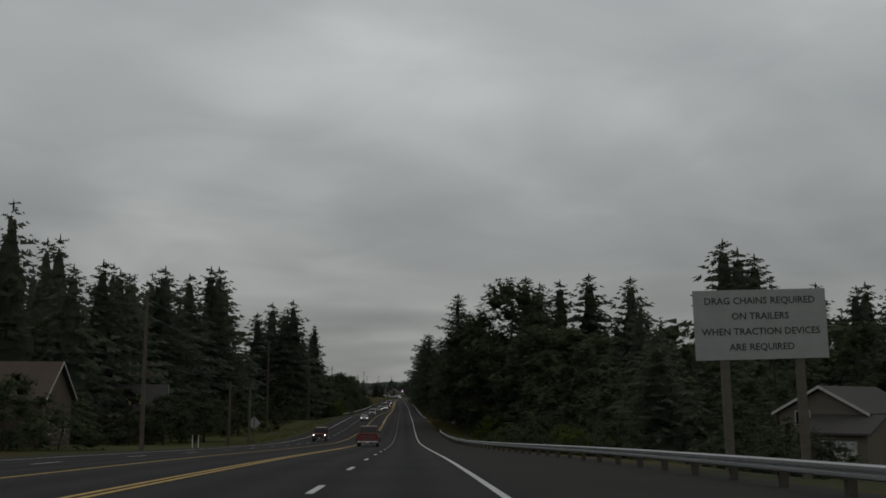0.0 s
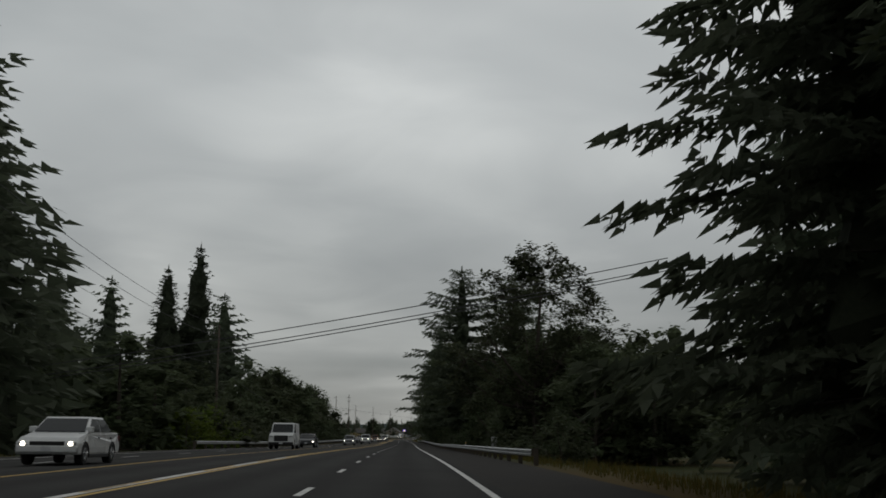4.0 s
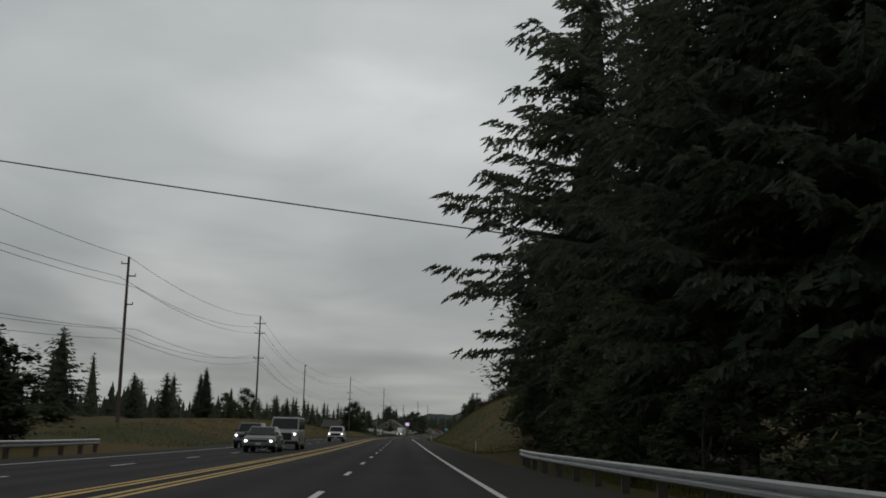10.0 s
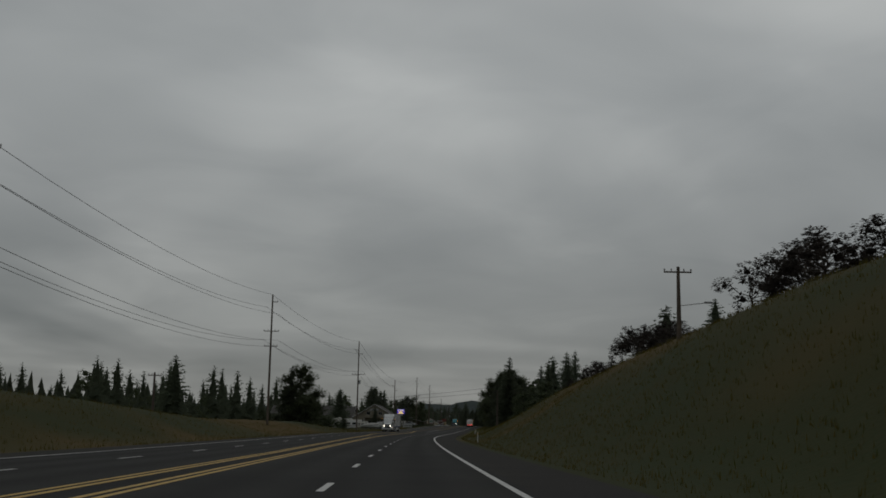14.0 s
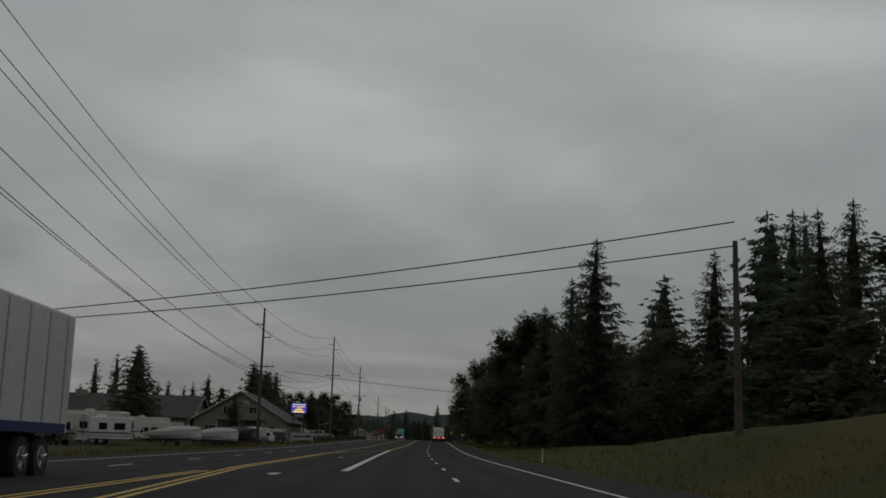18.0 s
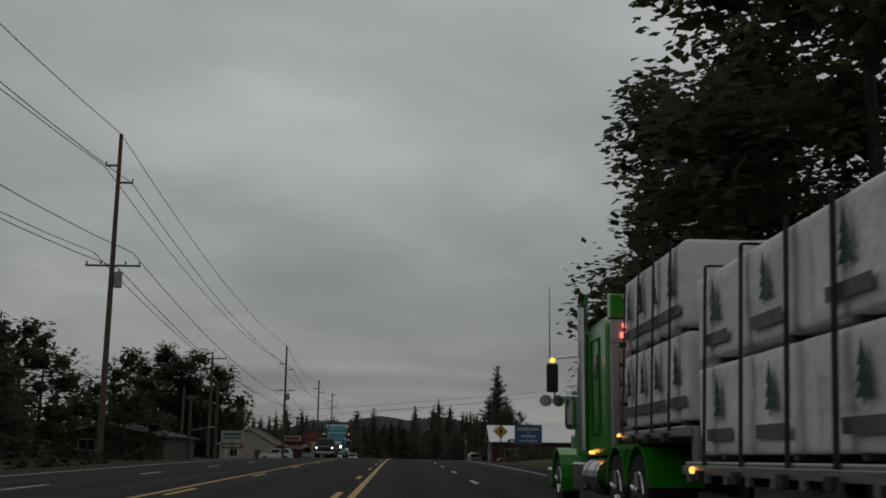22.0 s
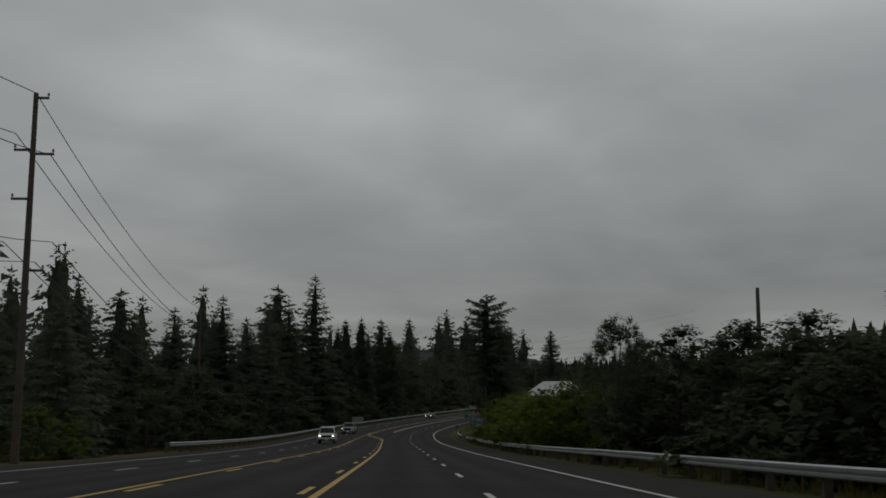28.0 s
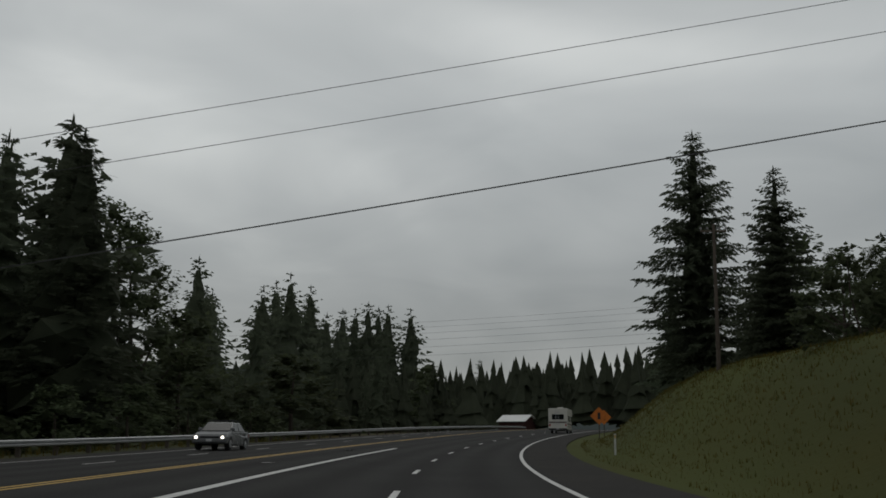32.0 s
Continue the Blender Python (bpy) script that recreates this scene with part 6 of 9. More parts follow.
def tractor(body_mat, label, loaded=True):
    ob = thing("truck_tractor", label, "truck")
    bm = bmesh.new()
    for x in (-0.45, 0.45):
        box(bm, x - 0.05, -7.4, 0.75, x + 0.05, 1.0, 1.02)
    box(bm, -0.9, -7.3, 1.02, 0.9, -5.2, 1.12)
    part("frame", bm, CHASSIS, ob)
    bm = bmesh.new()
    prism(bm, [(-1.0, 1.05), (-1.0, 1.98), (0.6, 1.86), (1.05, 1.72), (1.15, 1.0)], -0.72, 0.72, "x", 0.10)
    hood = part("hood", bm, body_mat, ob)
    bm = bmesh.new()
    prism(bm, [(-2.75, 1.0), (-2.75, 2.95), (-2.3, 3.05), (-1.35, 2.92), (-0.98, 2.0), (-0.98, 1.0)], -1.02, 1.02, "x", 0.09)
    part("cab", bm, body_mat, ob)
    bm = bmesh.new()
    prism(bm, [(-4.55, 1.0), (-4.55, 3.1), (-4.3, 3.22), (-3.0, 3.2), (-2.76, 2.98), (-2.76, 1.0)], -1.12, 1.12, "x", 0.12)
    sleeper = part("sleeper", bm, body_mat, ob)
    for sx in (-1, 1):
        q = [Vector((sx * 1.022, -2.5, 2.1)), Vector((sx * 1.022, -1.25, 2.1)), Vector((sx * 1.022, -1.5, 2.8)), Vector((sx * 1.022, -2.5, 2.8))]
        pane("side_window", q if sx > 0 else q[::-1], ob)
        q = [Vector((sx * 1.122, -3.75, 2.25)), Vector((sx * 1.122, -3.45, 2.25)), Vector((sx * 1.122, -3.45, 2.65)), Vector((sx * 1.122, -3.75, 2.65))]
        pane("sleeper_window", q if sx > 0 else q[::-1], sleeper)
        bm = bmesh.new()
        for z0, z1 in ((1.35, 2.9), (1.35, 2.9)):
            for y in (-3.95, -3.3):
                box(bm, sx * 1.13 - 0.012, y - 0.012, z0, sx * 1.13 + 0.012, y + 0.012, z1)
            for z in (z0, z1):
                box(bm, sx * 1.13 - 0.012, -3.95, z - 0.012, sx * 1.13 + 0.012, -3.3, z + 0.012)
        part("door_trim", bm, body_mat, sleeper)
        # fuel tank, step box, stack, mirror
        bm = bmesh.new()
        tube(bm, (sx * 0.92, -4.2, 0.68), (sx * 0.92, -2.9, 0.68), 0.31, n=20)
        for y in (-3.9, -3.2):
            tube(bm, (sx * 0.92, y - 0.03, 0.68), (sx * 0.92, y + 0.03, 0.68), 0.322, n=20)
        part("fuel_tank", bm, CHROME, ob, "polished round fuel tank")
        bm = bmesh.new()
        box(bm, sx * 0.9 - 0.28, -2.7, 0.42, sx * 0.9 + 0.28, -1.6, 0.9, 0.04)
        part("step_box", bm, CHROME, ob)
        bm = bmesh.new()
        box(bm, sx * 1.05 - 0.13, -0.98, 1.5, sx * 1.05 + 0.13, -0.7, 2.25, 0.1)
        part("air_cleaner", bm, CHROME, ob, "chrome air cleaner canister")
        bm = bmesh.new()
        tube(bm, (sx * 1.18, -2.86, 1.1), (sx * 1.18, -2.86, 3.55), 0.085, n=14)
        for k in range(5):
            a, b = radians(18 * k), radians(18 * (k + 1))
            tube(bm, (sx * 1.18, -2.86 - 0.28 * (1 - math.cos(a)), 3.55 + 0.28 * math.sin(a)), (sx * 1.18, -2.86 - 0.28 * (1 - math.cos(b)), 3.55 + 0.28 * math.sin(b)), 0.085, n=12)
        part("exhaust_pipe", bm, CHROME, ob, "tall chrome exhaust pipe with curved tip")
        bm = bmesh.new()
        tube(bm, (sx * 1.04, -1.4, 2.85), (sx * 1.42, -1.25, 2.82), 0.018, n=6)
        tube(bm, (sx * 1.04, -1.4, 2.1), (sx * 1.42, -1.25, 2.1), 0.018, n=6)
        tube(bm, (sx * 1.42, -1.25, 2.08), (sx * 1.42, -1.25, 2.84), 0.018, n=6)
        arm = part("mirror_arm", bm, CHROME, ob)
        bm = bmesh.new()
        box(bm, sx * 1.46 - 0.1, -1.32, 2.18, sx * 1.46 + 0.1, -1.22, 2.72, 0.03)
        part("mirror", bm, BLACK_TRIM, arm)
        for k in (0, 1):
            bm = bmesh.new()
            tube(bm, (sx * (1.36 + 0.22 * k), -1.3, 2.02), (sx * (1.36 + 0.22 * k), -1.2, 2.02), 0.11, 0.06, 14)
            part("round_mirror", bm, CHROME, arm)
        lamp_row(arm, "marker_lamp", [(sx * 1.46, -1.3, 2.78)], AMBER_ON, 0.05)
        bm = bmesh.new()
        tube(bm, (sx * 1.5, -1.25, 2.8), (sx * 1.5, -1.25, 4.2), 0.012, 0.005, 5)
        part("antenna", bm, BLACK_TRIM, arm)
        wheel(ob, sx * 1.02, 0.0, 0.52, 0.30, 0.30, CHROME, 24)
        fender(ob, sx * 0.72, sx * 1.22, 0.0, 0.60, -5, 195, body_mat, "front_fender")
        for y in (-5.75, -7.05):
            wheel(ob, sx * 0.95, y, 0.52, 0.58, 0.30, CHROME, 24)
            fender(ob, sx * 0.62, sx * 1.26, y, 0.60, 8, 172, body_mat if loaded else CHROME, "rear_fender")
        bm = bmesh.new()
        box(bm, sx * 0.62 - 0.16, 1.02, 1.15, sx * 0.62 + 0.16, 1.14, 1.45, 0.05)
        part("headlight", bm, HEADLAMP_ON if not loaded else HEADLAMP, hood)
        lamp_row(ob, "marker_lamp", [(sx * 1.13, -3.2 - 0.1 * k, 1.06) for k in range(4)], AMBER_ON, 0.03, (sx, 0, 0))
    q = [Vector((0.85, -1.03, 2.05)), Vector((0.85, -1.36, 2.85)), Vector((-0.85, -1.36, 2.85)), Vector((-0.85, -1.03, 2.05))]
    pane("windscreen", q, ob, 0.03)
    bm = bmesh.new()
    box(bm, -0.62, 1.1, 1.0, 0.62, 1.19, 1.75, 0.04)
    for k in range(9):
        box(bm, -0.56 + k * 0.132, 1.18, 1.05, -0.52 + k * 0.132, 1.205, 1.7)
    part("grille", bm, CHROME, ob)
    bm = bmesh.new()
    box(bm, -1.22, 0.98, 0.36, 1.22, 1.30, 0.78, 0.06)
    part("front_bumper", bm, CHROME, ob, "deep chrome bumper")
    lamp_row(ob, "tail_lamp", [(x, -7.46, 0.86) for x in (-0.95, -0.75, -0.55, 0.55, 0.75, 0.95)], TAIL_ON, 0.06)
    bm = bmesh.new()
    box(bm, -1.1, -7.45, 0.78, 1.1, -7.38, 0.94, 0.01)
    part("rear_crossmember", bm, body_mat, ob)
    if loaded:
        bm = bmesh.new()
        box(bm, -1.1, -4.82, 2.72, 1.1, -4.70, 3.1, 0.02)
        rack = part("headache_rack", bm, ALUMINIUM, ob, "polished headache rack with red lamps")
        for x in (-1.05, 1.05):
            bm = bmesh.new()
            box(bm, x - 0.06, -4.83, 1.05, x + 0.06, -4.71, 2.715, 0.02)
            part("rack_post", bm, ALUMINIUM, rack)
        for k in range(5):
            bm = bmesh.new()
            box(bm, -0.985, -4.79, 1.2 + k * 0.30, 0.985, -4.72, 1.2 + k * 0.30 + 0.25, 0.02)
            part("rack_slat", bm, ALUMINIUM, rack)
        bm = bmesh.new()
        prism(bm, [(-4.86, 3.105), (-4.86, 3.48), (-4.62, 3.52), (-4.62, 3.105)], -1.12, 1.12, "x", 0.02)
        part("rack_header", bm, body_mat, rack, "bright green header board")
        bm = bmesh.new()
        box(bm, -0.95, -4.9, 3.40, 0.95, -4.865, 3.45, 0.01)
        part("header_trim", bm, YELLOW_PAINT, rack)
        bm = bmesh.new()
        box(bm, -0.42, -4.9, 3.26, 0.42, -4.865, 3.31, 0.01)
        part("brake_lamp", bm, TAIL_ON, rack, "lit red brake lamp bar")
        lamp_row(rack, "red_lamp", [(x, -4.83, 3.0) for x in (-0.9, -0.75, -0.6, -0.45, 0.45, 0.6, 0.75, 0.9)], TAIL_ON, 0.05)
        for x in (-0.85, -0.5, 0.5, 0.85):
            bm = bmesh.new()
            box(bm, x - 0.13, -4.86, 2.80, x + 0.13, -4.82, 2.89, 0.02)
            part("red_lamp", bm, TAIL_ON, rack)
    else:
        bm = bmesh.new()
        prism(bm, [(-4.5, 3.15), (-4.5, 3.95), (-3.6, 3.85), (-2.8, 3.15)], -1.05, 1.05, "x", 0.1)
        part("roof_fairing", bm, body_mat, sleeper)
    return ob


def step_deck():
    """The trailer under the load: upper deck over the tractor, step, lower deck, three rear axles, tail bar."""
    ob = thing("flatbed_trailer", "aluminium step-deck trailer with three rear axles and red tail lamps", "trailer")
    bm = bmesh.new()
    box(bm, -1.28, -9.4, 1.10, 1.28, -6.0, 1.21, 0.015)
    box(bm, -1.28, -21.4, 0.76, 1.28, -9.4, 0.86, 0.015)
    box(bm, -1.2, -9.5, 0.74, 1.2, -9.36, 1.2, 0.01)
    part("deck", bm, ALUMINIUM, ob)
    for x in (-0.5, 0.5):
        for y0, y1, z0, z1 in ((-9.4, -7.6, 0.98, 1.10), (-21.2, -9.3, 0.5, 0.76)):
            bm = bmesh.new()
            box(bm, x - 0.06, y0, z0, x + 0.06, y1, z1)
            part("main_beam", bm, CHASSIS, ob)
    for k in range(16):
        bm = bmesh.new()
        box(bm, -1.2, -21.0 + k * 0.75, 0.665, 1.2, -20.92 + k * 0.75, 0.758)
        part("cross_beam", bm, CHASSIS, ob)
    for sx in (-1, 1):
        bm = bmesh.new()
        box(bm, sx * 1.29 - 0.02, -21.4, 0.74, sx * 1.29 + 0.02, -9.4, 0.82, 0.005)
        for k in range(20):
            box(bm, sx * 1.3 - 0.02, -21.1 + k * 0.6, 0.67, sx * 1.3 + 0.02, -21.0 + k * 0.6, 0.74)
        part("rub_rail", bm, ALUMINIUM, ob)
        for y in (-17.6, -18.6, -19.6):
            wheel(ob, sx * 0.95, y, 0.36, 0.5, 0.22, CHROME, 22)
        bm = bmesh.new()
        box(bm, sx * 0.95 - 0.3, -20.6, 0.14, sx * 0.95 + 0.3, -20.57, 0.75)
        part("mud_flap", bm, BLACK_TRIM, ob)
        bm = bmesh.new()
        box(bm, sx * 0.8 - 0.2, -12.6, 0.3, sx * 0.8 + 0.2, -10.6, 0.75, 0.03)
        part("tool_box", bm, ALUMINIUM, ob)
        bm = bmesh.new()
        box(bm, sx * 0.5 - 0.05, -10.2, 0.05, sx * 0.5 + 0.05, -10.05, 0.76)
        box(bm, sx * 0.5 - 0.14, -10.25, 0.03, sx * 0.5 + 0.14, -10.0, 0.07)
        part("landing_leg", bm, CHASSIS, ob)
        lamp_row(ob, "side_lamp", [(sx * 1.31, y, 0.78) for y in (-20.9, -15.5, -9.8)], AMBER_ON, 0.035, (sx, 0, 0))
        lamp_row(ob, "side_lamp", [(sx * 1.285, -6.2, 1.16)], AMBER_ON, 0.035, (sx, 0, 0))
    bm = bmesh.new()
    box(bm, -1.28, -21.52, 0.5, 1.28, -21.4, 0.86, 0.02)
    bar = part("tail_bar", bm, ALUMINIUM, ob)
    lamp_row(bar, "tail_lamp", [(x, -21.53, 0.68) for x in (-1.1, -0.94, -0.78, -0.16, 0.0, 0.16, 0.78, 0.94, 1.1)], TAIL_ON, 0.062)
    bm = bmesh.new()
    box(bm, 0.36, -21.535, 0.6, 0.66, -21.52, 0.75)
    part("plate", bm, PLATE, bar)
    return ob


TRUCK_AT, TRUCK_LANE = 1362.2, 1.88
base_h = crown(TRUCK_AT, TRUCK_LANE)


def ride(ob):
    ob.matrix_basis = at(TRUCK_AT, TRUCK_LANE, base_h + 0.003, 0)
    return ob


green_tractor = ride(tractor(GREEN_BODY, "bright green conventional sleeper tractor with chrome exhaust pipes"))
green_tractor.matrix_basis = green_tractor.matrix_basis @ Matrix.Diagonal((1, 1, 0.92, 1))
ride(step_deck())
LOAD = [(-9.2, -7.6, 1.26), (-7.6, -6.05, 1.26), (-12.6, -9.55, 0.91), (-15.6, -12.62, 0.91), (-19.6, -17.0, 0.91), (-17.0, -15.62, 0.91)]
for i, (y0, y1, z0) in enumerate(LOAD):
    for k in (0, 1):
        top = 0.85 if i > 1 else 0.93
        ride(lumber_pack(y0, y1, z0 + k * (top + 0.03), z0 + k * (top + 0.03) + top, i * 2 + k + 1))


def straps():
    for y, z0, z1, slant in ((-6.4, 1.17, 3.17, 0), (-7.2, 1.17, 3.17, 0), (-8.0, 1.17, 3.17, 0), (-8.8, 1.17, 3.17, 0), (-10.1, 0.8, 2.67, 0), (-11.2, 0.8, 2.67, 0), (-12.3, 0.8, 2.67, 0), (-13.2, 0.8, 2.67, 0), (-14.3, 0.8, 2.67, 0), (-15.4, 0.8, 2.67, 0), (-16.9, 0.8, 2.67, -1.0), (-18.0, 0.8, 2.67, -1.2)):
        ob = tagged(new("load_strap"), "dark webbing strap over the wrapped lumber", "strap", "straps over the load")
        bm = bmesh.new()
        w = 0.06
        loop = [(-1.29, y, z0), (-1.214, y + slant, z1 + 0.02), (1.214, y + slant, z1 + 0.02), (1.29, y, z0)]
        lo = [bm.verts.new((x, q - w, z)) for x, q, z in loop]
        hi = [bm.verts.new((x, q + w, z)) for x, q, z in loop]
        for k in range(3):
            bm.faces.new((lo[k], hi[k], hi[k + 1], lo[k + 1]))
        bmesh.ops.solidify(bm, geom=bm.faces[:], thickness=0.006)
        part("webbing", bm, STRAP, ob)
        for sx in (-1, 1):
            bm = bmesh.new()
            box(bm, sx * 1.33 - 0.03, y - 0.07, z0 - 0.12, sx * 1.33 + 0.03, y + 0.07, z0 - 0.02, 0.01)
            part("winch", bm, CHASSIS, ob)
        ride(ob)


straps()

# the other traffic, standing where it is met
drive(car("suv", "suv", "dark red suv with lit headlights on the far carriageway", "car", RED_BODY, True), 146, -9.6)
drive(car("pickup", "pickup_truck", "dark red pickup seen from behind in the inner lane", "pickup", RED_BODY), 103, -1.9, 0)
drive(car("sedan", "sedan", "white sedan coming the other way", "car", WHITE_BODY, True), 279, -8.6)
drive(car("van", "cargo_van", "white cargo van with black grille and blank sides", "van", WHITE_BODY, False, False), 335.8, -8.0)
drive(car("sedan", "sedan", "dark sedan with lit headlights coming the other way", "car", DARK_BODY, True), 361, -8.3)
drive(car("minivan", "minivan", "silver minivan coming the other way", "car", SILVER_BODY, True), 441, -8.2)
drive(car("jeep", "off_road_car", "white lifted off-road car with big tyres and headlights", "car", WHITE_BODY, True), 466, -6.3)
drive(car("sedan", "sedan", "dark sedan in the outer westbound lane", "car", DARK_BODY, True), 507, -9.4)
drive(car("suv", "suv", "boxy dark suv coming the other way", "car", DARK_BODY, True), 526, -9.6)
drive(car("pickup", "pickup_truck", "copper pickup with lit headlights", "pickup", COPPER_BODY, True), 538, -6.2)
drive(car("sedan", "sedan", "grey sedan coming down the long straight", "car", GREY_BODY, True), 674, -6.4)
drive(car("suv", "suv", "grey suv coming down the long straight", "car", GREY_BODY, True), 690, -9.3)
drive(car("van", "cargo_van", "grey tall van coming down the straight", "van", SILVER_BODY, True), 684, -6.1)
drive(car("suv", "suv", "white suv with lit headlights in the cutting", "car", WHITE_BODY, True), 742, -6.2)
drive(car("pickup", "pickup_truck", "dark pickup with lit headlights by the shops", "pickup", DARK_BODY, True), 1453, -9.6)
drive(car("pickup", "pickup_truck", "white pickup with lit headlights near the shops", "pickup", WHITE_BODY, True), 1561, -12.2)
drive(car("suv", "suv", "white suv with lit headlights before the bend", "car", WHITE_BODY, True), 1830, -9.4)
drive(car("pickup", "pickup_truck", "silver pickup on the bend", "pickup", SILVER_BODY), 1896, -10.8)
drive(car("sedan", "sedan", "dark sedan coming round the bend", "car", DARK_BODY, True), 1910, -12.6)
drive(car("sedan", "sedan", "dark grey sedan with roof bars on the bend", "car", GREY_BODY, True, bars=True), 2010, -12.3)


def box_trailer(label, length=16.0):
    ob = thing("box_trailer", label, "trailer")
    bm = bmesh.new()
    box(bm, -1.28, -length, 1.1, 1.28, 0, 4.05, 0.05)
    box_part = part("box", bm, WHITE_BODY, ob)
    for sx in (-1, 1):
        for k in range(12):
            bm = bmesh.new()
            y = -length + 0.6 + k * (length - 1.2) / 11
            box(bm, sx * 1.286 - 0.008, y - 0.03, 1.2, sx * 1.286 + 0.008, y + 0.03, 3.95)
            part("side_rib", bm, ALUMINIUM, box_part)
        bm = bmesh.new()
        box(bm, sx * 1.292 - 0.006, -length + 0.2, 1.12, sx * 1.292 + 0.006, -0.2, 1.34)
        part("side_stripe", bm, material("dark_blue_stripe", (0.02, 0.04, 0.14)), box_part, "dark blue stripe low on the side")
        for y in (-length + 1.6, -length + 2.9):
            wheel(ob, sx * 0.95, y, 0.52, 0.58, 0.3)
        bm = bmesh.new()
        box(bm, sx * 1.15 - 0.02, -length + 4.2, 0.45, sx * 1.15 + 0.02, -3.6, 1.05, 0.01)
        part("side_skirt", bm, WHITE_BODY, ob)
    bm = bmesh.new()
    box(bm, -0.5, -length, 0.75, 0.5, -1.0, 1.1)
    part("frame", bm, CHASSIS, ob)
    return ob


def semi(s, d, mat, label, trailer_label):
    drive(tractor(mat, label, False), s, d)
    b = box_trailer(trailer_label)
    b.matrix_basis = at(s, d, crown(s, d) + 0.003, 180) @ Matrix.Translation((0, -4.9, 0))


semi(1105, -11.3, WHITE_BODY, "white sleeper tractor of an articulated lorry", "long white box trailer with ribbed sides")
drive(tractor(BLUE_BODY, "teal blue sleeper tractor with lit headlights", False), 1471, -9.8)


CREAM_BODY = paint("cream_motorhome_body", (0.52, 0.51, 0.47), 0.4)
STRIPE = material("brown_grey_stripe", (0.13, 0.11, 0.10), rough=0.5)


def motorhome(length=8.2, label="white class-c motorhome with over-cab bunk and striped sides", cab=True, mat=None, height=3.15):
    """A motorhome or a towed caravan: coach body, cab, windows, door, stripes, roof unit, wheels."""
    ob = thing("motorhome" if cab else "travel_trailer", label, "motorhome" if cab else "caravan")
    mat = mat or CREAM_BODY
    L = length
    bm = bmesh.new()
    if cab:
        prism(bm, [(0, 0.55), (0, height), (L - 1.9, height), (L - 1.2, height - 0.25), (L - 1.1, height - 0.75), (L - 2.1, height - 1.0), (L - 2.1, 0.55)], -1.2, 1.2, "x", 0.07)
    else:
        prism(bm, [(0, 0.6), (0, height - 0.1), (0.3, height), (L - 0.6, height), (L, height - 0.7), (L, 0.6)], -1.2, 1.2, "x", 0.07)
    body = part("coach_body", bm, mat, ob)
    if cab:
        bm = bmesh.new()
        prism(bm, [(L - 2.15, 0.5), (L - 2.15, 2.1), (L - 1.5, 2.05), (L - 0.95, 1.35), (L, 1.2), (L, 0.5)], -0.98, 0.98, "x", 0.07)
        part("cab", bm, mat, ob)
        pane("windscreen", [(0.86, L - 0.97, 1.4), (0.86, L - 1.46, 2.02), (-0.86, L - 1.46, 2.02), (-0.86, L - 0.97, 1.4)], ob, 0.03)
        for sx in (-1, 1):
            q = [Vector((sx * 0.985, L - 2.0, 1.4)), Vector((sx * 0.985, L - 1.15, 1.4)), Vector((sx * 0.985, L - 1.55, 1.95)), Vector((sx * 0.985, L - 2.0, 1.95))]
            pane("cab_window", q if sx > 0 else q[::-1], ob)
    for sx in (-1, 1):
        for k, (f0, f1) in enumerate(((0.08, 0.24), (0.34, 0.46), (0.60, 0.72))):
            q = [Vector((sx * 1.202, L * f0, 1.55)), Vector((sx * 1.202, L * f1, 1.55)), Vector((sx * 1.202, L * f1, 2.25)), Vector((sx * 1.202, L * f0, 2.25))]
            pane("side_window", q if sx > 0 else q[::-1], body)
        bm = bmesh.new()
        box(bm, sx * 1.204 - 0.006, 0.05, 1.12, sx * 1.204 + 0.006, L - 2.3, 1.3)
        box(bm, sx * 1.204 - 0.006, 0.05, 0.85, sx * 1.204 + 0.006, L - 2.3, 0.93)
        part("side_stripe", bm, STRIPE, body)
        ys = (L * 0.28, L - 1.0) if cab else (L * 0.42, L * 0.42 + 0.85)
        for y in ys:
            wheel(ob, sx * 0.98, y, 0.38, 0.26)
        bm = bmesh.new()
        box(bm, sx * 1.0 - 0.09, -0.03, 0.9, sx * 1.0 + 0.09, 0.02, 1.2, 0.02)
        part("tail_light", bm, TAIL_LENS, ob)
    pane("rear_window", [(-0.75, -0.002, 1.75), (-0.75, -0.002, 2.4), (0.75, -0.002, 2.4), (0.75, -0.002, 1.75)][::-1], body)
    bm = bmesh.new()
    box(bm, -1.12, -0.012, 1.3, 1.12, -0.002, 1.5)
    part("rear_stripe", bm, STRIPE, body)
    bm = bmesh.new()
    box(bm, -1.15, -0.14, 0.45, 1.15, 0.05, 0.66, 0.03)
    bumper = part("rear_bumper", bm, BLACK_TRIM, ob)
    bm = bmesh.new()
    box(bm, -0.15, -0.152, 0.5, 0.15, -0.14, 0.62)
    part("plate", bm, PLATE, bumper)
    bm = bmesh.new()
    box(bm, -0.35, L * 0.4, height - 0.02, 0.35, L * 0.4 + 0.9, height + 0.26, 0.06)
    part("roof_unit", bm, mat, body)
    bm = bmesh.new()
    for x in (-0.3, 0.1):
        box(bm, x, -0.05, 1.0, x + 0.03, -0.02, height - 0.1)
    for k in range(6):
        box(bm, -0.3, -0.05, 1.15 + k * 0.3, 0.13, -0.02, 1.18 + k * 0.3)
    if not cab:
        tube(bm, (0, L, 0.6), (0, L + 1.2, 0.5), 0.06, n=6)
    part("rear_ladder" if cab else "drawbar", bm, ALUMINIUM, ob)
    return ob


drive(motorhome(), 2092, 2.0, 0)

